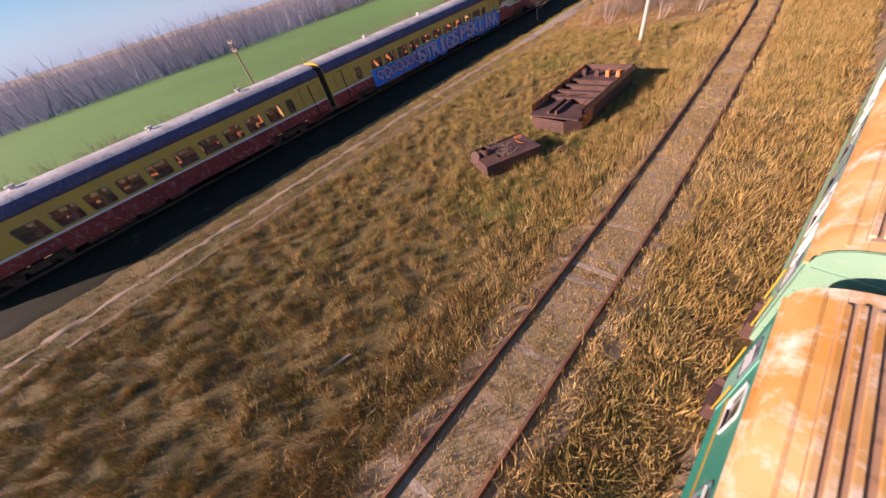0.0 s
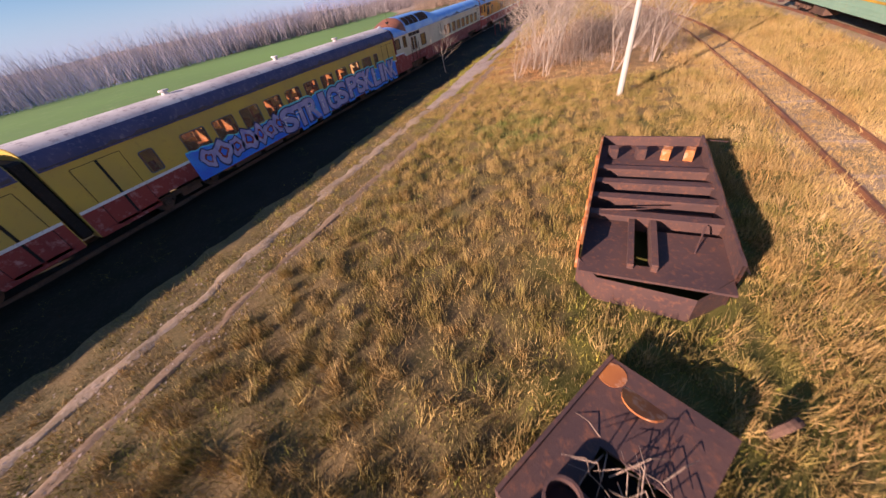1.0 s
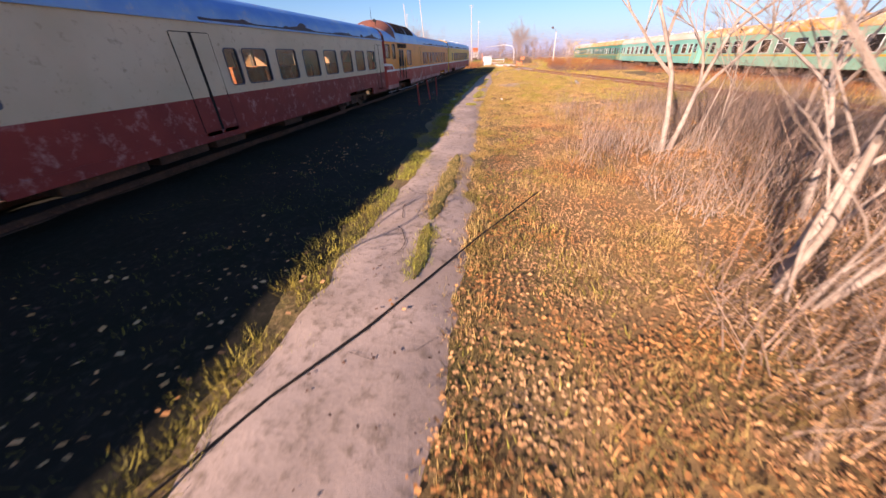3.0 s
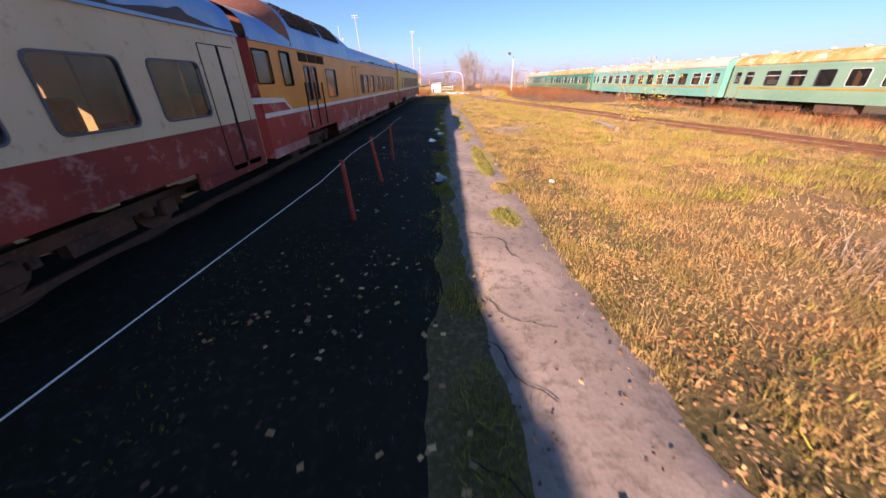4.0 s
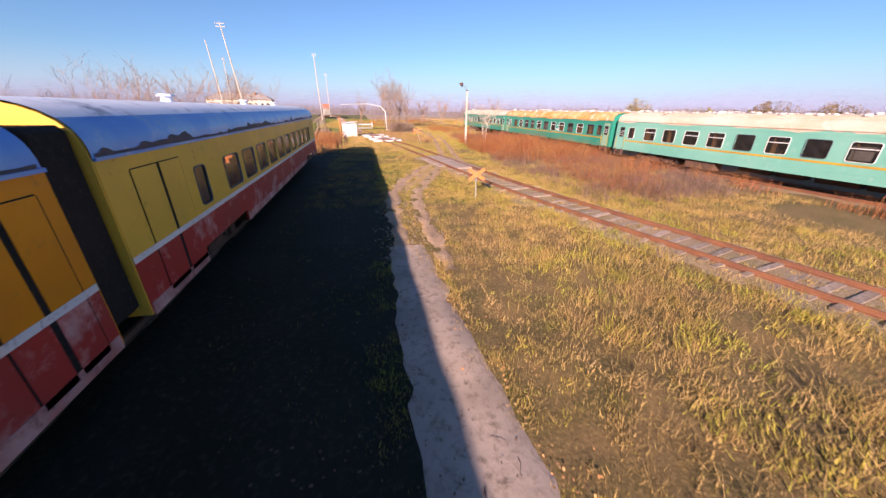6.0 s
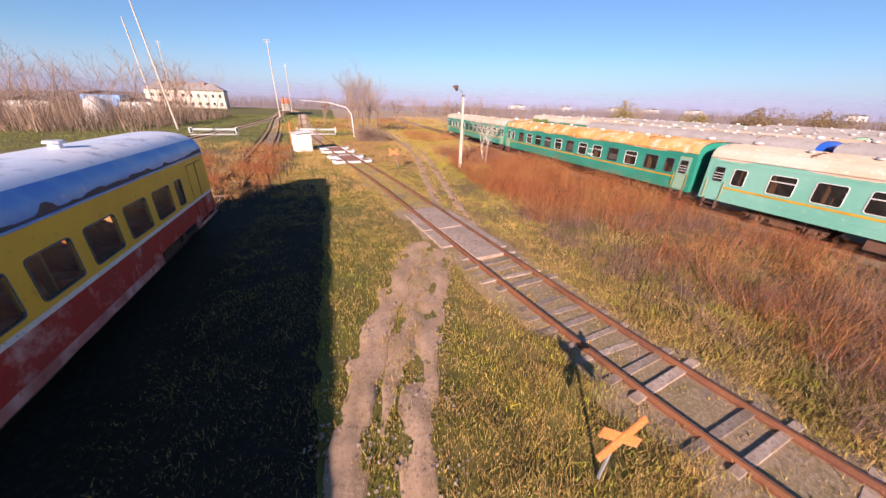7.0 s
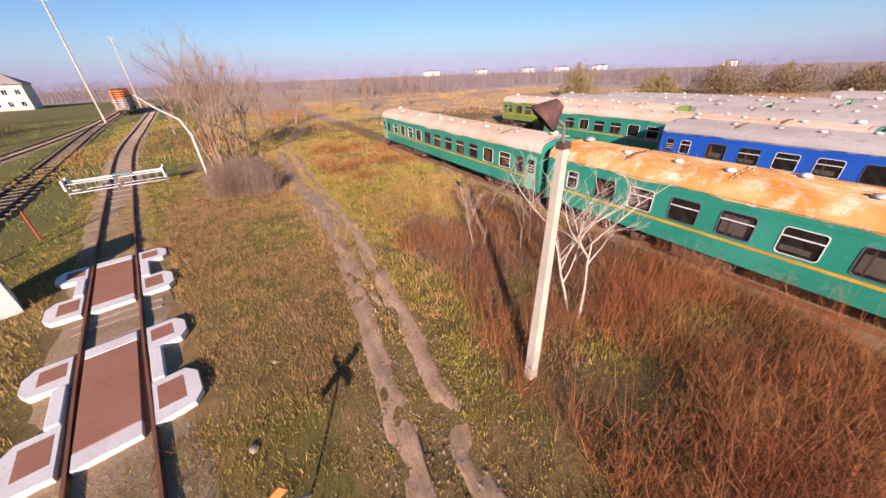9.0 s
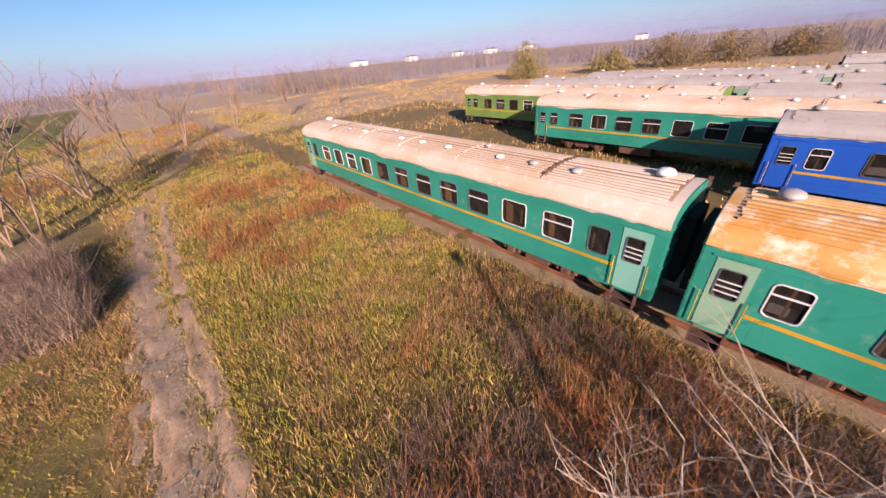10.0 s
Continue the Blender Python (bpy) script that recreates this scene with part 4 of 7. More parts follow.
    part("nose_stripe", loft([[(w + 0.012, 1.6, zs + 0.02), (w + 0.012, 1.6, zs + 0.1)], [(w + 0.012, 1.2, zs + 0.28), (w + 0.012, 1.2, zs + 0.38)], [(w + 0.012, -0.02, zs + 0.30), (w + 0.012, -0.02, zs + 0.44)], [(1.35, -0.73, zs + 0.3), (1.33, -0.72, zs + 0.44)]]), "stripe", root)
    part("nose_panel", loft([[(w + 0.007, 1.58, zs - 0.02), (w + 0.007, 1.58, zs + 0.03)], [(w + 0.007, 1.18, zs - 0.02), (w + 0.007, 1.18, zs + 0.29)], [(w + 0.007, 0.0, zs - 0.02), (w + 0.007, 0.0, zs + 0.31)]]), low, root)
    for x in (-0.9, 0.9):
        part("headlight", T(((x, -0.78, 1.5), (x, -0.6, 1.5), 0.14, 0.14), sides=12), "galv", root)
        part("buffer", T(((x, -1.15, 0.95), (x, -0.5, 0.95), 0.07, 0.07), ((x, -1.2, 0.95), (x, -1.14, 0.95), 0.2, 0.2), sides=12), "under", root)
    part("roof_lamp", T(((0, -0.25, 4.0), (0, 0.6, 4.05), 0.22, 0.3), sides=12), "stripe", root)
    part("horn", T(((0.9, 0.6, 4.25), (0.9, 0.6, 4.5), 0.03, 0.03), ((0.9, 0.4, 4.5), (0.9, 0.8, 4.5), 0.09, 0.04)), "black", root)
    part("antenna", T(((0.3, 1.6, 4.5), (0.3, 1.6, 5.3), 0.015, 0.008)), "black", root)
    partitions(root, L, (1.9, 2.7, 9.2, 11.2, 16.5, 22.6))
    seats(root, [12.8 + 1.52 * i for i in range(6)])
    return root


DX = -1.55
G1 = "parked diesel railcars"
first = trailer("railcar", pose(DX, -24.75, 0), "faded yellow and maroon railcar with weathered pale roof", "yellow", "maroon", "roof_pale", "roof_navy", G1)
graf = trailer("railcar", pose(DX, 0.25, 0), "yellow railcar with blue and lilac graffiti along its maroon side", "yellow", "maroon", "roof_pale", "roof_navy", G1)
motor_car("railcar", pose(DX, 25.0, 0), "cream and maroon diesel motor railcar with rusty cab roof", "cream", "maroon", "roof_blue", "roof_rust", G1, aft=0.75)
fourth = motor_car("railcar", pose(DX, 49.9, 0), "orange and red diesel motor railcar with blue roof", "orange", "red_scuffed", "roof_blue", "roof_rust", G1, "roof_pale")
trailer("railcar", pose(DX, 75.2, 0), "yellow and red railcar with pale blue roof and white stripe", "warm_yellow", "red_scuffed", "roof_ice", "roof_blue", G1)

part("bellows", B((-1.45, 1.45, 24.5, 24.96, 0.9, 3.9), bevel=0.08), "black", first, "black rubber gangway bellows")
part("bellows", B((-1.45, 1.45, 24.5, 25.26, 0.9, 3.9), bevel=0.08), "black", fourth, "black rubber gangway bellows")


def letters(text, size, x, y, z, material, parent, fat=0.0, name="letter", width=0.0):
    """A word as a flat mesh on the plane x, reading along +y."""
    cu = bpy.data.curves.new(name, "FONT")
    cu.body, cu.size, cu.offset, cu.extrude, cu.space_character = text, size, fat, 0.001, 1.0
    tmp = new("word", cu)
    me = bpy.data.meshes.new_from_object(tmp.evaluated_get(bpy.context.evaluated_depsgraph_get()))
    bpy.data.objects.remove(tmp)
    bpy.data.curves.remove(cu)
    me.materials.clear()
    me.materials.append(M[material])
    wide = max(v.co.x for v in me.vertices) - min(v.co.x for v in me.vertices)
    k = width / wide if width else 1.0
    y -= k * min(v.co.x for v in me.vertices)
    m = Matrix(((0, 0, 1, x), (k, 0, 0, y), (0, 1, 0, z), (0, 0, 0, 1)))
    return piece(name, me, parent, m)


def graffiti(root):
    """Blue wave of spray paint with fat outlined lilac letters and loops."""
    rng = random.Random(4)
    n = 120
    rows = []
    for k in range(n + 1):
        y = 4.4 + 19.7 * k / n
        top = 2.0 + 0.16 * noise.noise((y * 0.9, 1, 1)) + 0.16 * noise.noise((y * 2.3, 5, 1)) + 0.12 * math.sin(y * 0.5)
        rows.append([(1.572, y, 0.74), (1.572, y, min(2.36, top))])
    wave = part("graffiti", loft(rows), "spray_blue", root, "blue and lilac sprayed graffiti")
    part("edge_line", loft([[(1.574, r[0][1], r[1][2] - 0.03), (1.574, r[0][1], r[1][2] + 0.035)] for r in rows]), "spray_cyan", wave)
    for text, y, w in (("STRIGS", 10.2, 6.4), ("PSK", 16.9, 3.2), ("LINK", 20.3, 3.6)):
        for k, ch in enumerate(text):
            yy, ww = y + w * k / len(text), w / len(text)
            dz = rng.uniform(-0.08, 0.08)
            slim = 0.42 if ch == "I" else 1.0
            y0 = yy + ww * (0.29 if ch == "I" else 0.0)
            for x, oy, oz, mt, fat, grow in ((1.576, 0.0, 0.02, "spray_cyan", 0.2, 0.44), (1.579, -0.09, -0.09, "spray_blue", 0.19, 0.4), (1.582, 0.0, 0.0, "spray_dark", 0.135, 0.3), (1.586, 0.0, 0.0, "spray_lilac", 0.06, 0.12)):
                letters(ch, 1.72, x, y0 + oy - grow / 2, 0.86 + dz + oz, mt, wave, fat, width=ww * slim + grow)
            part("shine", B((1.588, 1.59, y0 + 0.1, y0 + ww * slim * 0.5, 1.62 + dz, 1.67 + dz), (1.588, 1.59, y0 + 0.12, y0 + 0.2, 1.2 + dz, 1.5 + dz)), "stripe", wave)
    y, k = 4.9, 0
    while y < 10.0:
        w, h = rng.uniform(0.7, 1.1), rng.uniform(0.8, 1.1)
        cy, cz = y + w / 2, 1.4 + rng.uniform(-0.08, 0.12)
        for x, s, mt in ((1.576, 1.14, "spray_dark"), (1.580, 0.98, "spray_lilac"), (1.584, 0.5, "maroon"), (1.588, 0.3, "spray_blue")):
            bm = bmesh.new()
            bm.faces.new([bm.verts.new((x, cy + (1 + 0.24 * math.sin(3 * a + k)) * w * 0.5 * s * math.cos(a), max(0.74, cz + (1 + 0.2 * math.sin(4 * a + 2 * k)) * h * 0.5 * s * math.sin(a)))) for a in np.linspace(0, 2 * math.pi, 31)[:-1]])
            part("loop_shape", bm, mt, wave)
        y += w * 0.9
        k += 1


graffiti(graf)


def rust_runs(x, L, z, rng):
    """A ragged band of rust under the roof edge of a side wall."""
    shift = rng.uniform(0, 90)
    rows = []
    for k in range(int(L / 0.16)):
        y = 0.1 + k * 0.16
        drop = 0.02 + 0.16 * max(0.0, noise.noise((y * 0.5, shift, 1)) + 0.15) + 0.07 * max(0.0, noise.noise((y * 2.7, shift, 5)))
        rows.append([(x, y, z + 0.05), (x, y, z - drop)])
    return loft(rows)


def coach(name, m, label, up, door_mat, roof_top, roof_band, group, stripe="amber", seed=0, number=False, detail=True):
    """A sleeping coach: ribbed roof with ventilators, end doors with handrails and steps."""
    rng = random.Random(seed)
    root = empty(name, m, label, "railway coach", group)
    L, zb, zs, zc, zt = 23.9, 1.02, 1.5, 3.38, 4.02
    wins = [(1.38, 1.98, 2.02, 2.86)] + [(2.56 + 1.73 * i, 3.58 + 1.73 * i, 1.98, 2.88) for i in range(11)] + [(21.92, 22.52, 2.02, 2.86)]
    doors = [(0.3, 1.06), (22.84, 23.6)]
    holes = wins + [(a + 0.15, b - 0.15, 2.1, 2.85) for a, b in doors]
    car_shell(root, L, zb, zs, zc, zt, up, up, roof_top, roof_band, holes, holes, stripe=None, skirt_cut=False, sill=None, band=50)
    for face in (-1, 1):
        x = face * 1.55
        for k, w in enumerate(wins):
            f = window(root, x, face, *w, r=0.1, border=0.03, pane="dark_glass", frame_mat="stripe" if rng.random() < 0.6 else "rubber")
            if rng.random() < 0.7:
                part("transom", B((0.0, 0.025, -(w[1] - w[0]) / 2, (w[1] - w[0]) / 2, 0.14, 0.18)), "stripe", f)
            if rng.random() < 0.25:
                part("curtain", B((-0.12, -0.1, -(w[1] - w[0]) / 2 + 0.05, (w[1] - w[0]) / 2 - 0.05, -0.38, rng.uniform(-0.2, 0.3))), "white", f)
        part("stripe", B((x - 0.008, x + 0.008, 1.15, L - 1.15, 1.74, 1.85)), stripe, root)
        part("rust_streak", rust_runs(x + face * 0.004, L, 3.34, rng), roof_band, root, "rust washed down from the roof edge")
        part("rib", B((x - 0.012, x + 0.012, 1.15, L - 1.15, 1.2, 1.23), (x - 0.012, x + 0.012, 1.15, L - 1.15, 1.4, 1.43), (x - 0.012, x + 0.012, 0, L, 3.12, 3.15)), up, root)
        for a, b in doors:
            d = part("door", holed_wall(x + face * 0.015, a, b, 1.1, 3.1, [(a + 0.15, b - 0.15, 2.1, 2.85)], 0.05, face), door_mat, root)
            window(d, x + face * 0.015, face, a + 0.15, b - 0.15, 2.1, 2.85, r=0.06, border=0.025, pane="dark_glass", bars=True)
            for yy in (a - 0.06, b + 0.08):
                part("handrail", T(((x + face * 0.07, yy, 1.15), (x + face * 0.07, yy, 2.15), 0.018, 0.018)), "amber", d)
            part("drip_rail", B((x - 0.03, x + 0.03, a - 0.1, b + 0.1, 3.14, 3.18)), up, d)
            for s in range(2):
                z = 0.55 + 0.26 * s
                part("step", B((x - 0.14, x + 0.14, a + 0.05, b - 0.05, z, z + 0.03), (x - 0.14, x + 0.14, a + 0.03, a + 0.06, z, z + 0.28), (x - 0.14, x + 0.14, b - 0.06, b - 0.03, z, z + 0.28)), "rust", d)
    if number:
        for face in (-1,):
            part("number_bar", B(*[(face * 1.562, face * 1.556, 8.62 + 0.13 * k, 8.72 + 0.13 * k, 2.05, 2.2) for k in range(5)], *[(face * 1.562, face * 1.556, 8.7 + 0.2 * k, 8.84 + 0.2 * k, 2.5, 2.58) for k in range(3)]), "white", root)
    # roof ribs, joints and ventilators
    arch = roof_pts(1.55, zc, zt, 0, 180, 60)
    crown = roof_pts(1.55, zc, zt, 50, 130, 12)
    part("roof_crown", along(roof_pts(1.552, zc, zt + 0.004, 47, 133, 10), 0.25, L - 0.25, 2), "roof_grime", root, "rusty grimy sheet between the roof ribs", smooth=True)
    sections = ((0.3, 3.9), (4.1, 8.0), (8.1, 12.0), (12.1, L - 8.0), (L - 7.9, L - 4.1), (L - 3.9, L - 0.3))
    for y0, y1 in sections:
        bm = bmesh.new()
        for x, z in crown:
            box(bm, x - 0.03, x + 0.03, y0 + rng.uniform(0, 0.08), y1 - rng.uniform(0, 0.08), z - 0.03, z + 0.05)
        part("roof_ribs", bm, roof_top, root)
    for y in (4.0, 8.05, 12.05, L - 7.95, L - 4.0):
        bm = bmesh.new()
        seam = roof_pts(1.55, zc, zt, 38, 142, 20)
        for (x0, z0), (x1, z1) in zip(seam, seam[1:]):
            tube(bm, (x0, y, z0 + 0.012), (x1, y, z1 + 0.012), 0.022, 0.022, 4, False)
        for x, z in seam[2:-2:3]:
            box(bm, x - 0.05, x + 0.05, y - 0.04, y + 0.04, z, z + 0.055)
        part("roof_joint", bm, "under" if y in (4.0, L - 4.0) else roof_top, root)
    for side in (38, 142):
        x0, z0 = roof_pts(1.55, zc, zt, side, side + 1, 1)[0]
        part("eave_seam", B((x0 - 0.02, x0 + 0.02, 0.1, L - 0.1, z0 - 0.01, z0 + 0.018)), roof_top, root)
    for k, y in enumerate((0.9, 3.1, 4.7, 6.2, 7.6, 9.1, 10.9, 12.6, 14.4, 16.2, 18.0, 20.2, 22.9)):
        x = -0.62 if k % 4 else 0.35
        zz = roof_pts(1.55, zc, zt, 90 + 26, 91 + 26, 1)[0][1] if k % 4 else zt - 0.02
        big = 1.5 if k in (0, 12) else 1.0
        rings = [[(x + r * big * math.cos(a), y + r * big * math.sin(a), zz + z * big) for a in np.linspace(0, 2 * math.pi, 17)[:-1]] for r, z in ((0.1, -0.1), (0.1, 0.06), (0.17, 0.07), (0.175, 0.11), (0.15, 0.15), (0.09, 0.18), (0.01, 0.19))]
        part("ventilator", loft(rings, close=True), "white" if rng.random() < 0.6 else "roof_grey", root, smooth=True)
    for y in (0.0, L):
        s = 1 if y > 1 else -1
        a, b = sorted((y + s * 0.03, y + s * 0.06))
        for z in (1.5, 2.1, 2.7, 3.3):
            for u in (-1.5, 0.65):
                part("end_rib", B((u, u + 0.85, a, b, z, z + 0.05)), up, root)
        part("end_ladder", B((1.1, 1.13, a, b + 0.08, 1.0, 3.9), (1.4, 1.43, a, b + 0.08, 1.0, 3.9), *[(1.13, 1.4, a + 0.03, b + 0.06, 1.2 + 0.35 * q, 1.23 + 0.35 * q) for q in range(8)]), "under", root)
    if detail:
        partitions(root, L, (2.2, 3.4, 5.2, 8.6, 12, 15.4, 18.8, 20.8, 22.2))
    return root


G2 = "parked passenger coaches"
LINE = (
    (-32.5, "teal green coach with rust-stained orange roof", "teal", "teal_light", "roof_orange", "roof_orange"),
    (-7.75, "pale mint coach with rust-stained orange roof", "mint", "mint", "roof_orange", "roof_orange"),
    (16.7, "pale mint coach with chalky beige roof", "mint", "mint", "roof_beige", "roof_beige"),
    (47.6, "pale mint coach with yellow line and rusty orange roof", "mint", "mint", "roof_orange", "roof_orange"),
    (72.1, "faded teal coach with yellow line and beige roof", "teal_light", "teal_light", "roof_beige", "roof_beige"),
    (96.75, "deep teal coach with ochre line and rust-orange roof", "teal", "mint", "roof_orange", "roof_orange"),
    (121.4, "teal coach with ochre line and pale ribbed roof", "teal", "teal_light", "roof_beige", "roof_beige"),
)
for k, (y, label, up, dm, rt, rb) in enumerate(LINE):
    x, yaw = coach_car_pose(y)
    coach("coach", pose(x, y, 0, 0, 0, yaw), label, up, dm, rt, rb, G2, seed=k, number=(k == 5))
coach("coach", pose(39.75, 97.0, 0, 0, 0, -0.5), "bright blue coach with silver grey roof and yellow line", "blue", "blue", "roof_grey", "roof_grey", G2, seed=20)
coach("coach", pose(39.9, 72.3, 0, 0, 0, -0.5), "bright blue coach with silver grey roof", "blue", "blue", "roof_grey", "roof_grey", G2, seed=21)
coach("coach", pose(43.6, 111.8, 0, 0, 0, -1.0), "teal coach with chalky beige roof", "teal", "teal", "roof_beige", "roof_beige", G2, seed=22)
coach("coach", pose(43.4, 87.4, 0, 0, 0, -1.0), "teal coach with chalky beige roof", "teal", "teal", "roof_beige", "roof_beige", G2, seed=23)
coach("coach", pose(48.6, 124.6, 0, 0, 0, -1.0), "olive green coach with pale roof", "olive", "olive", "roof_beige", "roof_beige", G2, seed=24)
for k, (x, y) in enumerate(((56, 96), (56, 120.6), (62, 92), (62, 116.6), (74, 96), (50.3, 99.7))):
    coach("coach", pose(x, y, 0), "distant coach with pale grey roof", "mint", "mint", "roof_grey", "roof_grey", G2, seed=30 + k, detail=False)


# ---- crossing, signs and yard things ----
def track_frame(y):
    k = min(range(len(ml)), key=lambda i: abs(ml[i].y - y))
    d = ml[min(k + 1, len(ml) - 1)] - ml[k - 1]
    return Matrix.Translation((ml[k].x + (y - ml[k].y) * d.x / d.y, y, 0)) @ Matrix.Rotation(math.atan2(-d.x, d.y), 4, "Z")


deck = empty("crossing_deck", track_frame(96.4), "worn concrete level crossing deck between rusty rails", "crossing deck", kind="structure")
for y0, y1 in ((-3.5, -0.05), (0.05, 3.4)):
    part("slab", B((-0.66, 0.66, y0, y1, 0.02, 0.17), bevel=0.02), "concrete", deck)
for y0, y1 in ((-1.9, 0.1), (0.2, 2.9)):
    part("slab", B((-1.4, -0.87, y0, y1, 0.0, 0.10), bevel=0.02), "concrete", deck)
part("slab", B((0.88, 1.3, -2.8, 2.6, -0.02, 0.1), bevel=0.02), "concrete", deck)

pads = empty("painted_crossing", track_frame(122.3), "terracotta and white painted footpath crossing panels", "crossing panels", kind="structure")
for y0, y1 in ((-6.1, -1.2), (1.3, 6.2)):
    part("panel", B((-0.64, 0.64, y0 + 0.55, y1 - 0.55, 0.03, 0.18), bevel=0.015), "brickred", pads)
    for a, b in ((y0, y0 + 0.53), (y1 - 0.53, y1)):
        part("white_end", B((-0.64, 0.64, a, b, 0.03, 0.185), bevel=0.015), "white", pads)
    for s in (-1, 1):
        for a, b in ((y0 + 0.1, y0 + 1.75), (y1 - 1.5, y1 - 0.1)):
            bm = bmesh.new()
            pts = [(0.9, a), (1.75, a + 0.1), (1.95, a + 0.45), (1.95, b - 0.35), (1.7, b), (0.9, b)]
            lo = [bm.verts.new((s * x, y, 0.0)) for x, y in pts]
            hi = [bm.verts.new((s * x, y, 0.2)) for x, y in pts]
            bm.faces.new(hi)
            for k in range(len(pts)):
                bm.faces.new((lo[k], lo[(k + 1) % len(pts)], hi[(k + 1) % len(pts)], hi[k]))
            bmesh.ops.recalc_face_normals(bm, faces=bm.faces)
            p = part("kerb_block", bm, "white", pads)
            part("inlay", B((s * 1.0, s * 1.6, a + 0.45, b - 0.25, 0.19, 0.206)) if s > 0 else B((-1.6, -1.0, a + 0.45, b - 0.25, 0.19, 0.206)), "brickred", p)
        x0, x1 = sorted((s * 0.92, s * 1.22))
        part("kerb", B((x0, x1, y0 + 1.8, y1 - 1.55, 0.0, 0.24), bevel=0.02), "white", pads)


def booth():
    root = empty("booth", pose(2.05, 125.9, 0, 0, 0, 24), "small white sheet-metal guard booth with sloping roof", "booth")
    w, d = 0.85, 0.85
    part("back_wall", B((-w, w, -d, -d + 0.05, 0, 2.0)), "white", root)
    part("front_wall", B((-w, w, d - 0.05, d, 0, 2.0)), "white", root)
    part("side_wall", B((-w, -w + 0.05, -d + 0.05, d - 0.05, 0, 2.0)), "white", root)
    part("side_wall", holed_wall(w, -d + 0.05, d - 0.05, 0, 2.0, [(-0.55, 0.55, 1.0, 1.75)], 0.05, 1), "white", root)
    win = part("window", B((w - 0.02, w + 0.03, -0.58, 0.58, 0.95, 1.0), (w - 0.02, w + 0.03, -0.58, 0.58, 1.75, 1.8), (w - 0.02, w + 0.03, -0.03, 0.03, 1.0, 1.75), (w - 0.02, w + 0.03, -0.58, -0.53, 1.0, 1.75), (w - 0.02, w + 0.03, 0.53, 0.58, 1.0, 1.75)), "galv", root)
    part("pane", B((w - 0.035, w - 0.03, -0.55, 0.55, 1.0, 1.75)), "dark_glass", win)
    part("roof", loft([[(-w - 0.15, -d - 0.15, 2.0), (w + 0.2, -d - 0.15, 2.2)], [(-w - 0.15, d + 0.15, 2.0), (w + 0.2, d + 0.15, 2.2)], [(-w - 0.15, d + 0.15, 2.06), (w + 0.2, d + 0.15, 2.26)], [(-w - 0.15, -d - 0.15, 2.06), (w + 0.2, -d - 0.15, 2.26)], [(-w - 0.15, -d - 0.15, 2.0), (w + 0.2, -d - 0.15, 2.2)]]), "white", root)


booth()


def barrier(m, label):
    """A low lattice barrier of pipes with plates, set across a track."""
    root = empty("barrier", m, label, "barrier", "lattice barriers")
    for s in (-1, 1):
        x0, x1 = s * 0.15, s * 3.0
        t = []
        for y in (-0.55, 0.55):
            for z in (0.35, 1.05):
                t.append(((x0, y, z), (x1, y, z), 0.035, 0.035))
        for r in t:
            part("rail", T(r), "stripe", root)
        t = []
        for k in range(6):
            x = x0 + (x1 - x0) * k / 5
            t += [((x, -0.55, 0.0 if k in (0, 5) else 0.35), (x, -0.55, 1.05), 0.025, 0.025), ((x, 0.55, 0.0 if k in (0, 5) else 0.35), (x, 0.55, 1.05), 0.025, 0.025), ((x, -0.55, 1.05), (x, 0.55, 1.05), 0.02, 0.02)]
        for r in t:
            part("upright" if r[0][1] == r[1][1] else "tie", T(r, sides=5), "galv", root)
        xm = (x0 + x1) / 2
        part("beam", B((min(x0, x1) + 0.1, max(x0, x1) - 0.1, -0.09, 0.09, 1.07, 1.2)), "white", root)
        part("end_plate", B((x1 - 0.06, x1 + 0.06, -0.75, -0.3, 0.6, 1.4), (x1 - 0.06, x1 + 0.06, 0.25, 0.7, 0.6, 1.4)), "white", root)
        part("dark_band", B((x1 - 0.065, x1 + 0.065, -0.28, 0.23, 0.75, 1.25)), "black", root)
    part("plate", B((-0.2, 0.9, -0.35, 0.35, 1.21, 1.24)), "teal_light", root)


barrier(pose(3.1, 144.2, 0, 0, 0, 3), "white and black lattice pipe barrier across the rusty track")
barrier(pose(-11.6, 143.2, 0, 0, 0, 2), "white and black lattice pipe barrier across the second siding")


def cross_sign(m, h, lean, label):
    root = empty("crossing_sign", m, label, "road sign", "crossing signs")
    part("post", T(((0, 0, -0.05), (lean[0] * 1.05, lean[1] * 1.05, h * 1.05), 0.03, 0.03)), "galv", root)
    for a in (32, -32):
        part("blade", box(bmesh.new(), -0.48, 0.48, -0.06 if a > 0 else -0.085, -0.04 if a > 0 else -0.062, -0.085, 0.085, Matrix.Translation((lean[0], lean[1], h)) @ Matrix.Rotation(radians(-6), 4, "X") @ Matrix.Rotation(radians(a), 4, "Y")), "signal_orange", root)


cross_sign(pose(9.3, 84.75, 0), 1.2, (-0.05, -0.1), "orange diagonal cross sign on a thin steel post")
cross_sign(pose(11.25, 112.95, 0), 1.6, (-0.62, -0.72), "orange diagonal cross sign on a thin steel post")


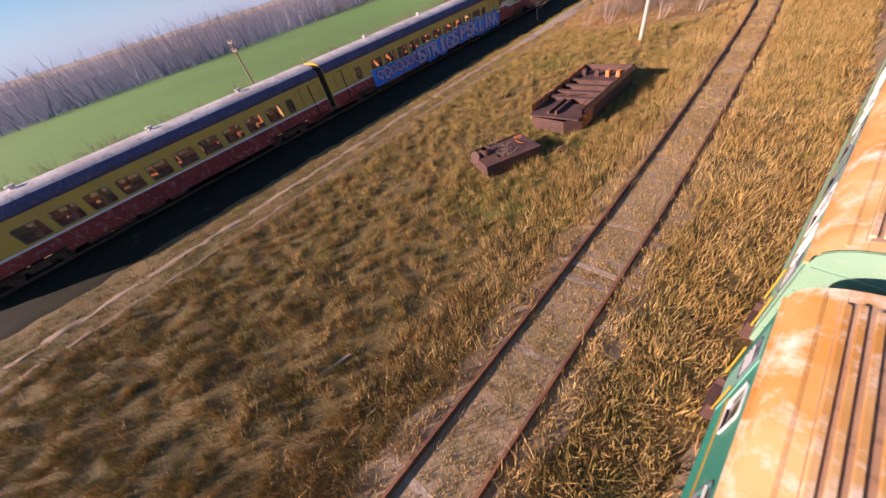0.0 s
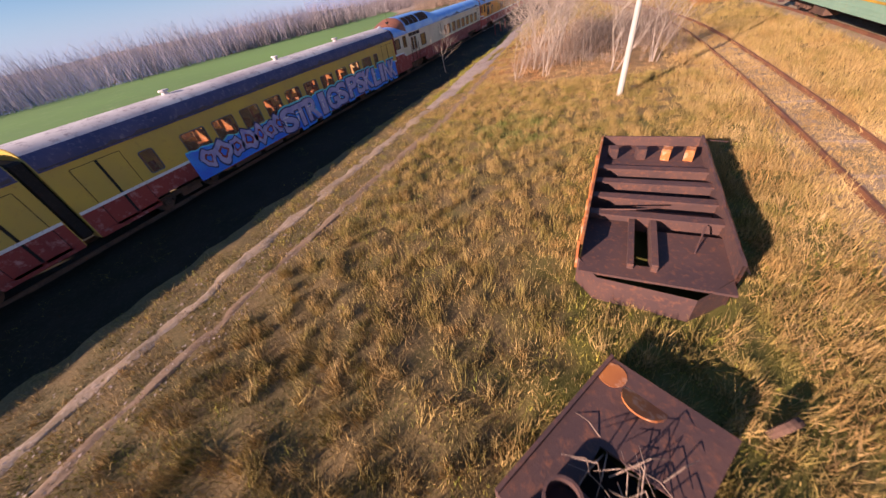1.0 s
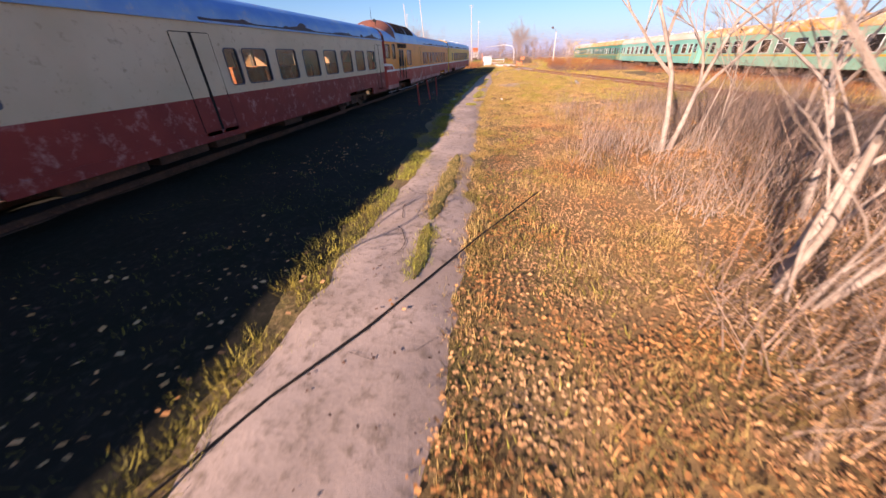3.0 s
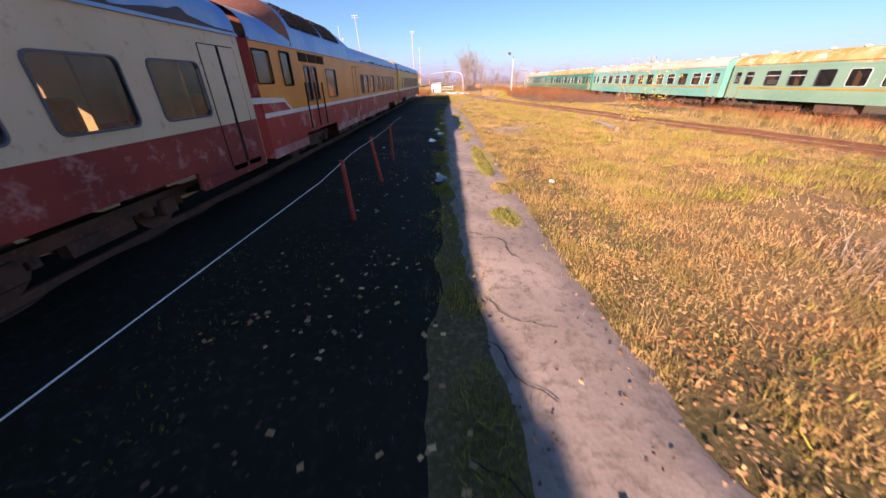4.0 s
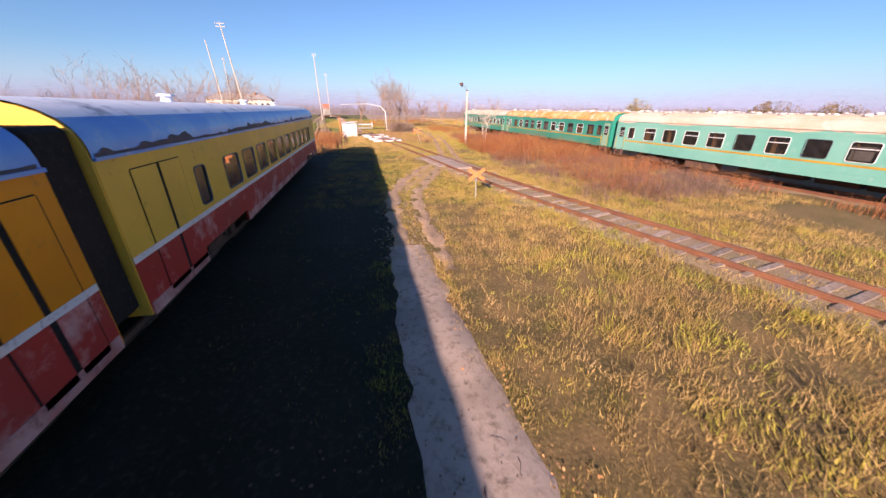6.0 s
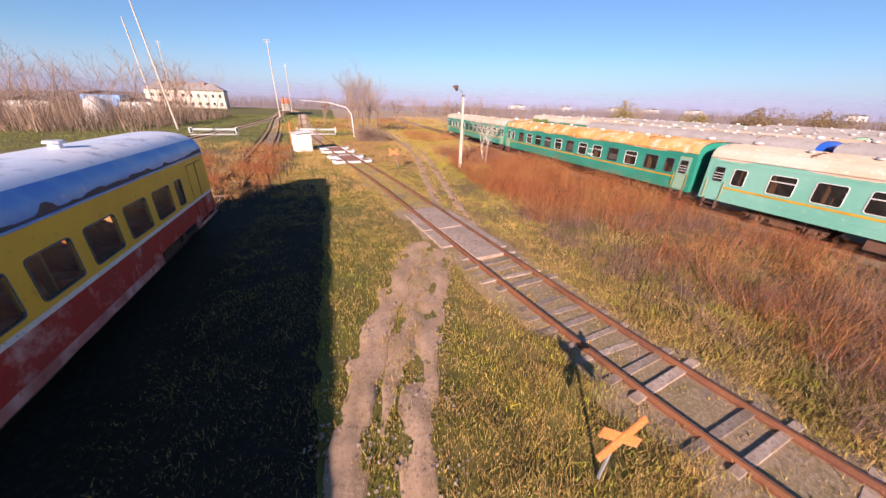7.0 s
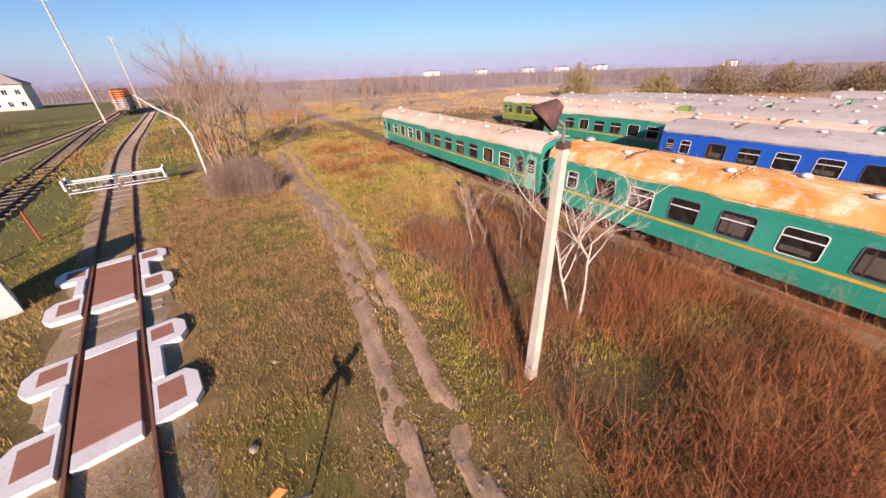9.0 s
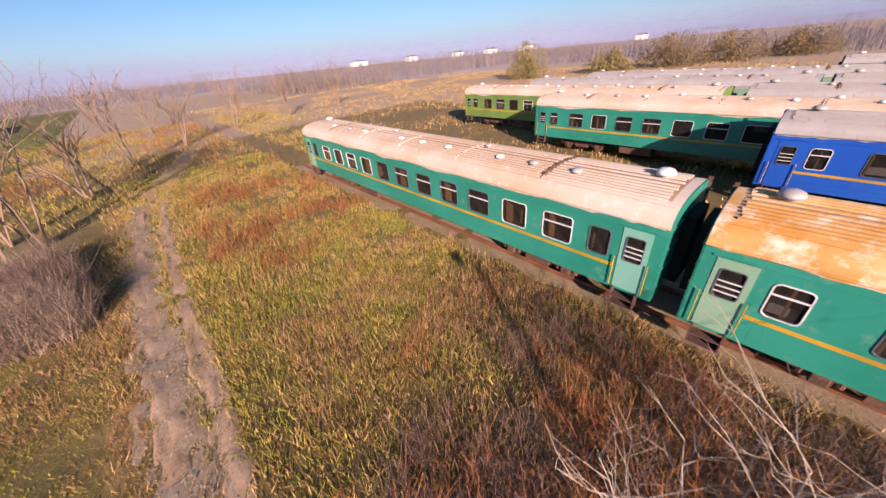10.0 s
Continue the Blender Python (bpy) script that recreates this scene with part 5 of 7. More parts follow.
def lamp_pole():
    root = empty("street_lamp", pose(17.2, 112.6, 0, 0, 0, 0), "square concrete lamp post with a brown round lamp head", "street lamp")
    part("post", loft([[(x * w, y * w, z) for x, y in ((-1, -1), (1, -1), (1, 1), (-1, 1))] for w, z in ((0.125, -0.1), (0.075, 6.35))], close=True), "pole", root)
    part("cap", B((-0.1, 0.1, -0.1, 0.1, 6.3, 6.42)), "rust", root)
    part("arm", T(((0, 0, 6.3), (-0.25, -0.15, 6.75), 0.03, 0.03), ((-0.25, -0.15, 6.75), (-0.8, -0.3, 7.0), 0.03, 0.025)), "galv", root)
    d = Vector((-0.6, 0.38, -0.7)).normalized()
    a = Vector((-0.82, -0.3, 7.02))
    head = part("lamp_head", T((a - d * 0.2, a + d * 0.1, 0.09, 0.27), (a + d * 0.1, a + d * 0.16, 0.28, 0.28), sides=18), "rust", root)
    part("lens", T((a + d * 0.155, a + d * 0.165, 0.25, 0.25), (a + d * 0.16, a + d * 0.2, 0.08, 0.06), sides=18), "black", head)


lamp_pole()


def plain_pole(x, y, h, label, lean=(0, 0), material="pole", r=0.13, arm=0.0, name="pole"):
    root = empty(name, pose(x, y, 0), label, "pole")
    part("shaft", T(((0, 0, -0.1), (lean[0], lean[1], h), r, r * 0.6), sides=8), material, root)
    if arm:
        for z in (h - 0.25, h - 0.8):
            part("crossarm", B((lean[0] - arm, lean[0] + arm, lean[1] - 0.04, lean[1] + 0.04, z - 0.05, z + 0.05)), material, root)
            for s in (-0.8, 0.8):
                part("insulator", T(((lean[0] + s * arm, lean[1], z + 0.05), (lean[0] + s * arm, lean[1], z + 0.2), 0.04, 0.03)), "white", root)
    return root


plain_pole(17.75, 17.1, 8.5, "whitewashed concrete pole standing in dry grass", (0.35, 0.0), "pole", 0.15)
plain_pole(-6.2, -3.0, 7.0, "dark wooden pole behind the railcars", (0.1, 0), "brownbark", 0.1, 0.5)
plain_pole(-34.5, 185, 21, "tall pale mast beside bare trees", (-1.2, 0), "pole", 0.22, 0)
plain_pole(-50, 240, 23, "tall pale mast near the station house", (0.5, 0), "pole", 0.22, 0.7)
plain_pole(-10.3, 209, 22, "tall pale mast beside the sidings", (-0.3, 0), "pole", 0.22, 0.9)
plain_pole(-11.5, 262, 20, "tall pale mast beside the sidings", (0, 0), "pole", 0.2, 0.7)
plain_pole(-20.8, 156, 20, "tall leaning grey mast with cross-arm", (-1.6, 0), "pole", 0.17, 0.9)

portal = empty("pipe", pose(9.1, 142.7, 0), "white painted overhead gas pipe beside the track", "pipe")
part("riser", T(((0, 0, 0), (-0.1, 1.0, 3.6), 0.08, 0.08), ((-0.1, 1.0, 3.6), (-0.8, 4, 4.6), 0.08, 0.08), sides=8), "white", portal)
part("span", T(((-0.8, 4, 4.6), (-3.5, 14, 5.2), 0.08, 0.08), ((-3.5, 14, 5.2), (-12, 60, 5.4), 0.08, 0.08), sides=8), "white", portal)


def small_post(x, y, h, material, label, r=0.045, lean=(0, 0), group="fence posts"):
    root = obj("fence_post", T(((0, 0, -0.05), (lean[0], lean[1], h), r, r * 0.9), sides=6), material)
    root.location = (x, y, 0)
    tagged(root, label, "post", group)


for k, (x, y) in enumerate(((1.3, 106.4), (1.6, 108.5), (1.85, 110.7), (1.95, 112.8), (1.9, 115), (1.75, 117.2), (1.6, 119.4), (1.3, 121.6))):
    small_post(x, y, 1.15, "rust", "rusty thin steel fence post in dry grass", lean=(0.05 * (k % 3 - 1), 0.04))
for k in range(8):
    small_post(-8 - 3.1 * k, 126 + 1.6 * k, 1.2, "rust", "rusty fence post by the second siding", lean=(0.06 * (k % 3 - 1), 0))
small_post(0.3, 131.8, 2.9, "signal_orange", "tall orange painted marker post", 0.1)
small_post(1.0, 134.6, 1.7, "redpost", "short red painted marker post", 0.06)
for x, y, lean in ((2.77, 49.95, (-0.2, 0.0)), (2.69, 52.65, (-0.05, 0)), (2.7, 47.2, (-0.08, 0))):
    small_post(x, y, 1.22, "redpost", "leaning red painted steel post in the shade", 0.05, lean, "red posts")
pts = [Vector((2.62 + 0.03 * math.sin(a), a, 1.17 + 0.02 * math.sin(a * 2))) for a in range(42, 58, 2)]
bm = loft([[(p.x + 0.006 * math.cos(a), p.y, p.z + 0.006 * math.sin(a)) for a in (0, 2.1, 4.2)] for p in pts], close=True)
tagged(obj("wire", bm, "white"), "thin pale wire strung along red posts", "wire")
# black tube that draws the thin dark line across the path
bm = T(*[(a, b, 0.013, 0.013) for a, b in itertools.pairwise(((5.2, 26.9, 0.07), (5.9, 28.5, 0.075), (6.41, 29.4, 0.07), (7.43, 31.54, 0.08), (8.42, 33.4, 0.12)))])
tagged(obj("cable", bm, "black"), "thin dark line across the path", "cable")
bm = T(((14.05, 63.3, 0.12), (13.6, 59.5, 0.12), 0.11, 0.13), sides=9)
tagged(obj("log", bm, "bark"), "pale fallen concrete-grey log in grass", "log")
bm = T(((19.35, -14.1, 0.06), (19.65, -13.1, 0.08), 0.05, 0.05))
tagged(obj("plank", bm, "bark"), "pale short plank lying in grass", "plank")
for k, (x, y, s) in enumerate(((7.4, 49.9, 0.08), (6.2, 52, 0.07), (7.0, 20.2, 0.05), (8.6, 19.6, 0.06), (2.2, 56.5, 0.06), (7.9, 57.5, 0.08), (10.3, 114.6, 0.1), (11.1, 117.2, 0.08), (2.6, 66.0, 0.06), (1.9, 55.2, 0.06))):
    bm = bmesh.new()
    bmesh.ops.create_icosphere(bm, subdivisions=2, radius=s)
    for v in bm.verts:
        v.co *= 1 + 0.3 * noise.noise(v.co * 9 + Vector((k, 0, 0)))
        v.co.z = v.co.z * 0.6 + 0.3 * s
    o = tagged(obj("stone", bm, "white" if k in (0, 4, 9) else "concrete"), "pale rough stone lying on the ground", "stone", "stones")
    o.location = (x, y, 0.02)


# ---- rusty hulks in the meadow ----
def big_hulk():
    root = empty("scrap_hull", pose(16.85, 2.1, 0, 0, 0, -2), "rusted open steel underframe lying in the grass", "scrap metal")
    w, l, h = 2.95, 6.85, 1.15
    rng = random.Random(2)

    def ragged(x, y0, y1, z0, z1, thick, seed, m=None):
        """A torn-edged plate standing along y."""
        n = 26
        rows = []
        for k in range(n + 1):
            y = y0 + (y1 - y0) * k / n
            t = z1 - 0.16 * max(0, noise.noise((k * 0.4, seed, 1)) + 0.1) - 0.06 * noise.noise((k * 1.7, seed, 3))
            rows.append([(x, y, z0), (x, y, t), (x + thick, y, t), (x + thick, y, z0)])
        return loft(rows)

    # sun and shade put into the rust: bright lit plate, dark opposite plate
    part("side_plate", ragged(0.0, 0.5, l, 0.0, h, 0.06, 1), "rust_orange", root, "rusted side plate coloured bright orange for its sunlit face")
    for k in range(6):
        part("stiffener", B((-0.07, 0.0, 0.9 + 0.95 * k, 0.97 + 0.95 * k, 0.05, h - 0.25)), "rust_orange", root)
    part("side_plate", ragged(w - 0.06, 0.5, l, 0.0, h, 0.06, 2), "rust", root)
    part("flange", loft([[(w, 0.5, h - 0.1), (w + 0.14, 0.5, h - 0.25)], [(w, l, h - 0.05), (w + 0.14, l, h - 0.2)]]), "rust_orange", root)
    part("corner_plate", loft([[(w - 0.02, 0.5, 0.1), (w - 0.02, 0.5, 0.86)], [(w + 0.1, 0.75, 0.1), (w + 0.12, 0.75, 0.9)], [(w + 0.05, 1.5, 0.15), (w + 0.12, 1.5, 0.95)]]), "rust_orange", root)
    part("end_plate", B((0.0, w, l - 0.06, l, 0.0, h - 0.04)), "rust", root)
    part("end_plate", loft([[(0.0, 0.5, 0), (0.0, 0.5, 0.75)], [(0.45, 0.0, 0), (0.45, 0.0, 0.68)], [(w - 0.7, -0.15, 0), (w - 0.7, -0.15, 0.66)], [(w, 0.55, 0), (w, 0.55, 0.8)]]), "rust", root)
    deck = bmesh.new()
    for a, b, c, d in ((0.05, 1.0, 0.1, 2.2), (1.55, w - 0.06, 0.1, 1.9), (1.0, 1.55, 0.1, 0.55)):
        box(deck, a, b, c, d, 0.66, 0.72)
    part("deck_plate", deck, "rust", root)
    part("deck_plate", B((0.06, w - 0.06, 4.9, l - 0.06, 0.74, 0.8)), "rust", root)
    for k, y in enumerate((2.2, 3.05, 3.9, 4.75)):
        b = part("cross_beam", B((0.06, w - 0.06, y, y + 0.05, 0.45, 0.95), (0.06, w - 0.06, y - 0.12, y + 0.14, 0.9, 0.96)), "rust", root)
    part("half_floor", B((0.9, w - 0.1, 2.25, 3.0, 0.55, 0.6), (1.1, w - 0.06, 3.1, 3.85, 0.5, 0.55), (1.3, w - 0.06, 3.95, 4.7, 0.58, 0.63)), "rust", root)
    part("spine", B((1.0, 1.12, 0.4, 2.2, 0.5, 0.86), (1.45, 1.57, 0.4, 2.2, 0.5, 0.92)), "rust", root)
    for x, y in ((0.4, 5.9), (1.2, 5.9), (1.95, 5.9), (2.55, 5.9)):
        part("bracket", box(bmesh.new(), -0.12, 0.12, -0.25, 0.05, 0.0, 0.4, Matrix.Translation((x, y, 0.75)) @ Matrix.Rotation(radians(rng.uniform(-15, 15)), 4, "Z")), "rust_orange" if x > 1.5 else "rust", root)
    part("bent_rod", T(((0.3, 2.3, 0.95), (1.1, 2.2, 1.1), 0.02, 0.02), ((1.1, 2.2, 1.1), (1.7, 2.6, 0.98), 0.02, 0.02), ((2.3, 1.2, 0.75), (2.5, 1.9, 1.0), 0.02, 0.02), ((w, l, 1.0), (w + 0.7, l + 0.1, 0.9), 0.015, 0.015)), "rust", root)


big_hulk()


def small_hulk():
    root = empty("scrap_tank", pose(16.25, -2.4, 0, 0, 0, -28), "rusted flat steel tank top with an open pipe stub", "scrap metal")
    w, l, h = 1.85, 2.9, 0.68
    hole = (0.72, 1.45, 0.85, 1.6)
    outer = ((0, 0), (w, 0), (w, l), (0, l))
    inner = ((hole[0], hole[2]), (hole[1], hole[2]), (hole[1] + 0.1, hole[3]), (hole[0] - 0.08, hole[3] - 0.1))
    part("top_plate", loft([[(x, y, z) for x, y in ring] for ring, z in ((outer, h - 0.05), (outer, h), (inner, h), (inner, h - 0.05), (outer, h - 0.05))], close=True), "rust", root)
    for x0, x1, y0, y1 in ((0, 0.05, 0, l), (w - 0.05, w, 0, l), (0.05, w - 0.05, 0, 0.05), (0.05, w - 0.05, l - 0.05, l)):
        part("side_plate", B((x0, x1, y0, y1, 0, h - 0.05)), "rust", root)
    part("well", B((hole[0] - 0.05, hole[1] + 0.05, hole[2] - 0.05, hole[3] + 0.05, 0.1, 0.14)), "black", root)
    ring = [[(0.68 + r * math.cos(a), 0.52 + r * math.sin(a), z) for a in np.linspace(0, 2 * math.pi, 25)[:-1]] for r, z in ((0.25, h), (0.25, h + 0.32), (0.21, h + 0.32), (0.21, h + 0.02))]
    part("pipe_stub", loft(ring, close=True), "rust", root)
    part("flange_disc", T(((0.62, 0.0, h + 0.0), (0.64, -0.05, h + 0.02), 0.3, 0.3), sides=18), "rust", root)
    part("patch", T(((0.75, 2.5, h - 0.01), (0.75, 2.51, h + 0.02), 0.32, 0.32), ((0.2, 2.6, h - 0.01), (0.2, 2.6, h + 0.01), 0.22, 0.22), sides=20), "rust_orange", root)
    part("angle_bar", B((0.0, 0.06, 0, l, h, h + 0.07)), "rust", root)
    rng = random.Random(5)
    t = []
    for k in range(26):
        a, r = rng.uniform(0, 6.28), rng.uniform(0.1, 0.5)
        p = Vector((1.05 + 0.35 * rng.uniform(-1, 1), 1.3 + 0.3 * rng.uniform(-1, 1), h - 0.1))
        q = p + Vector((r * math.cos(a), r * math.sin(a), rng.uniform(0.2, 0.55)))
        t += [(p, q, 0.012, 0.008), (q, q + Vector((0.3 * math.cos(a), 0.3 * math.sin(a), -0.15)), 0.008, 0.003)]
    part("weeds", T(*t, sides=4), "greytwig", root)


small_hulk()
wheel = obj("scrap_disc", loft([[(r * math.cos(a), z, r * math.sin(a)) for a in np.linspace(0, 2 * math.pi, 19)[:-1]] for r, z in ((0.1, -0.05), (0.24, -0.06), (0.26, 0.0), (0.24, 0.06), (0.1, 0.05), (0.1, -0.05))], close=True), "under")
wheel.matrix_basis = pose(20.0, -0.1, 0.25, 10, 0, 40)
tagged(wheel, "small rusted round casting leaning in the grass", "scrap metal")


# ---- station house and far yard ----
def house():
    root = empty("house", pose(-79, 292, 0, 0, 0, 4), "two-storey pale rendered station house with grey hipped roof", "house")
    w, d, h = 33, 11, 8.2
    wins = [(2.2 + 3.15 * k, 3.5 + 3.15 * k, z, z + 1.5) for k in range(10) for z in (1.2, 5.0)]
    bm = holed_wall(0, 0, w, 0, h, wins, 0.4, 1)
    bmesh.ops.transform(bm, matrix=Matrix.Rotation(-math.pi / 2, 4, "Z"), verts=bm.verts)
    part("wall", bm, "render_wall", root)
    for x0, x1, y0, y1 in ((0, 0.4, 0.4, d), (w - 0.4, w, 0.4, d), (0.4, w - 0.4, d - 0.4, d)):
        part("wall", B((x0, x1, y0, y1, 0, h)), "render_wall", root)
    for a, b, z0, z1 in wins:
        f = part("window", B((a - 0.1, b + 0.1, -0.05, 0.0, z0 - 0.12, z0), (a, a + 0.08, 0.1, 0.18, z0, z1), (b - 0.08, b, 0.1, 0.18, z0, z1), ((a + b) / 2 - 0.04, (a + b) / 2 + 0.04, 0.1, 0.18, z0, z1)), "white", root)
        part("pane", B((a, b, 0.2, 0.21, z0, z1)), "dark_glass", f)
    e = 0.7
    r = bmesh.new()
    vs = [r.verts.new(p) for p in ((-e, -e, h), (w + e, -e, h), (w + e, d + e, h), (-e, d + e, h), (5, d / 2, h + 3.6), (w - 5, d / 2, h + 3.6))]
    for q in ((0, 1, 5, 4), (1, 2, 5), (2, 3, 4, 5), (3, 0, 4), (0, 3, 2, 1)):
        r.faces.new([vs[i] for i in q])
    roof = part("roof", r, "slate", root)
    for x in (6, 15, 24):
        part("chimney", B((x, x + 0.9, d / 2 - 2, d / 2 - 1.1, h + 1.6, h + 4.4)), "brickred", roof)
    part("porch", B((8, 14, -2.2, -2.0, 2.6, 2.9), (8, 8.25, -2.2, -1.95, 0, 2.6), (13.75, 14, -2.2, -1.95, 0, 2.6), (8, 14, -2.2, 0, 2.9, 3.05)), "brickred", root)


house()


def shed(x, y, w, d, h, material, label, roof="slate"):
    root = empty("shed", pose(x, y, 0), label, "shed")
    part("wall", B((0, w, 0, d, 0, h)), material, root)
    part("roof", loft([[(-0.4, -0.4, h), (w / 2, -0.4, h + d * 0.2), (w + 0.4, -0.4, h)], [(-0.4, d + 0.4, h), (w / 2, d + 0.4, h + d * 0.2), (w + 0.4, d + 0.4, h)]]), roof, root)
    part("door", B((w * 0.4, w * 0.6, -0.06, 0, 0, h * 0.7)), "galv", root)


shed(-98, 280, 14, 9, 5, "roof_blue", "pale blue lineside building beside the house")
shed(-60, 225, 9, 7, 3.2, "white", "low white building behind bare trees")
shed(-75, 205, 10, 7, 3.2, "white", "low white building behind bare trees")
for k, (x, y) in enumerate(((420, 520), (470, 500), (520, 470), (360, 560), (610, 330), (300, 620))):
    shed(x, y, 16 + 5 * (k % 3), 10, 6, "white", "distant white farm building in haze")
for k, (x, y) in enumerate(((-360, 700), (-330, 720), (-300, 735))):
    shed(x, y, 30, 12, 9, "white", "distant white factory building in haze")

tank = empty("tank", pose(-42.5, 178, 0), "white round storage tank among bare trees", "tank")
part("body", loft([[(r * math.cos(a), r * math.sin(a), z) for a in np.linspace(0, 2 * math.pi, 25)[:-1]] for r, z in ((2.0, 0), (2.1, 2.6), (1.7, 4.2), (0.9, 4.9), (0.05, 5.1))], close=True), "white", tank, smooth=True)


def flat_wagon():
    root = empty("freight_wagon", pose(-10.3, 229, 0, 0, 0, 5), "rusty flat railway wagon under stacked track panels", "freight wagon")
    part("deck", B((-1.5, 1.5, 0, 25, 1.15, 1.4)), "under", root)
    part("frame", B((-0.5, 0.5, -0.4, 25.4, 0.85, 1.15)), "under", root)
    bogie(root, 3.0)
    bogie(root, 22.0)


def panel_stack():
    """Spare track panels, rails on sleepers, piled in layers."""
    root = empty("track_panel_stack", pose(-10.3, 229, 1.4, 0, 0, 5), "stacked track panels, rust-orange over pale grey, on a flat wagon", "track panels")
    for k in range(9):
        z, rusty = 0.52 * k, k > 4
        panel = part("panel", B((-0.86, -0.72, 0.2, 24.8, z + 0.24, z + 0.46), (0.72, 0.86, 0.2, 24.8, z + 0.24, z + 0.46)), "rust_orange" if rusty else "galv", root)
        sleeper = mesh_of("panel_sleeper", B((-1.4, 1.4, -0.16, 0.16, 0, 0.22), bevel=0.02), "signal_orange" if rusty else "pole")
        for q in range(16):
            piece("sleeper", sleeper, panel, Matrix.Translation((0.06 * ((q + k) % 3 - 1), 0.7 + 1.57 * q, z)))


flat_wagon()
panel_stack()


# ---- plants ----
def bare_tree(name, x, y, h, label, seed, material="bark", stems=1, spread=0.35, levels=4, r0=0.07, lean=(0, 0), category="tree", group="", forks=3):
    """A leafless tree: tapering stems that fork again and again."""
    rng = random.Random(seed)
    trunk, crown = bmesh.new(), bmesh.new()

    def grow(p, d, length, r, level):
        bm = trunk if level == 0 else crown
        n = 4 if level < 2 else 2 if level < 4 else 1
        sides = 7 if level == 0 else 4 if level < 2 else 3
        pts = [p]
        for k in range(n):
            d = (d + Vector((rng.gauss(0, 0.12), rng.gauss(0, 0.12), rng.gauss(0.05, 0.06)))).normalized()
            q = pts[-1] + d * length / n
            ra, rb = r * (1 - 0.55 * k / n), r * (1 - 0.55 * (k + 1) / n)
            tube(bm, pts[-1], q, ra, rb, sides, False)
            pts.append(q)
        if level + 1 >= levels:
            return
        kids = forks + (1 if level == 0 else 0) + rng.randint(0, 1)
        for k in range(kids):
            f = rng.uniform(0.35, 1.0) if k else 1.0
            i = min(n - 1, int(f * n))
            base = pts[i].lerp(pts[i + 1], f * n - i if f < 1 else 1)
            a = rng.uniform(0, 6.28)
            side = Vector((math.cos(a), math.sin(a), rng.uniform(-0.1, 0.5)))
            nd = (d * (1 - spread) + side * spread * rng.uniform(0.8, 1.7)).normalized()
            grow(base, nd, length * rng.uniform(0.45, 0.72), r * 0.54, level + 1)

    for s in range(stems):
        a = rng.uniform(0, 6.28)
        o = Vector((0.22 * math.cos(a), 0.22 * math.sin(a), -0.05)) * (0 if stems == 1 else 1)
        d = Vector((lean[0] + (0 if stems == 1 else 0.35 * math.cos(a) * rng.uniform(0.3, 1)), lean[1] + (0 if stems == 1 else 0.35 * math.sin(a) * rng.uniform(0.3, 1)), 1)).normalized()
        grow(o, d, h * rng.uniform(0.42, 0.58), r0 * rng.uniform(0.6, 1.1) if stems > 1 else r0, 0)
    root = empty(name, pose(x, y, 0), label, category, group)
    part("trunk", trunk, material, root, smooth=True)
    part("crown", crown, material, root)
    return root


bare_tree("sapling", 3.5, 27.0, 4.6, "slender pale leafless sapling in the railcar shade", 3, r0=0.032, levels=6, spread=0.5, lean=(-0.05, -0.03))
GT = "leafless trees by the path"
for k, (x, y, st, h, ln) in enumerate(((11.1, 22.6, 4, 6.5, (0.25, 0.05)), (12.9, 24.5, 5, 7, (0.35, 0.1)), (11.15, 30.6, 3, 6.5, (0.0, 0.0)), (14.5, 30, 3, 6.5, (0.15, 0)), (15.2, 26.5, 3, 6.5, (0.2, 0.1)), (17.3, 23.0, 3, 6, (0.3, 0.1)), (19.75, 24.6, 3, 6, (0.25, 0.1)), (16.5, 33, 3, 6.5, (0.1, 0)), (13.5, 38, 2, 6, (0, 0)), (18, 30, 2, 6, (0.1, 0)))):
    bare_tree("tree", x, y, h, "pale leafless thin-stemmed tree beside the path", 40 + k, stems=st + 1, lean=ln, r0=0.022, levels=6 if k < 4 else 5, spread=0.46, group=GT)
for k, (x, y, st, h, r0, ln) in enumerate(((11.15, 30.7, 3, 7.0, 0.07, (0.3, 0.0)), (11.95, 25.2, 3, 7.0, 0.036, (0.2, 0.1)), (12.6, 29.6, 2, 7.5, 0.065, (0.1, 0.0)), (12.85, 28.0, 2, 7.5, 0.07, (0.05, 0.1)), (12.3, 37.2, 2, 7.5, 0.08, (0.05, 0)), (12.65, 32.7, 2, 7.0, 0.07, (0.3, 0)), (12.97, 23.2, 3, 7.0, 0.036, (0.05, 0.05)), (17.43, 23.2, 2, 6.5, 0.06, (0.3, 0.1)), (19.9, 24.8, 3, 6.5, 0.06, (0.2, 0.05)))):
    bare_tree("tree", x, y, h, "pale-barked leafless tree with several stout stems", 140 + k, stems=st, lean=ln, r0=r0, levels=6 if k < 5 else 5, spread=0.44, group=GT)
bare_tree("tree", 20.2, 113.6, 6.2, "white-barked leafless tree beside the lamp post", 90, material="white_bark", stems=2, r0=0.06, levels=5, spread=0.4, group=GT)
bare_tree("tree", 20.4, 119.1, 4.6, "grey-brown leafless tree in the brush", 91, stems=2, r0=0.03, levels=4, spread=0.45, group=GT)
bare_tree("tree", 22.3, 118.0, 4.4, "grey-brown leafless tree near the coaches", 92, stems=2, r0=0.03, levels=4, spread=0.45, group=GT)
young = bare_tree("tree", 12.9, 56.3, 3.6, "thin young tree with sparse withered ochre leaves", 93, material="brownbark", stems=2, r0=0.03, levels=4, spread=0.45, group=GT)
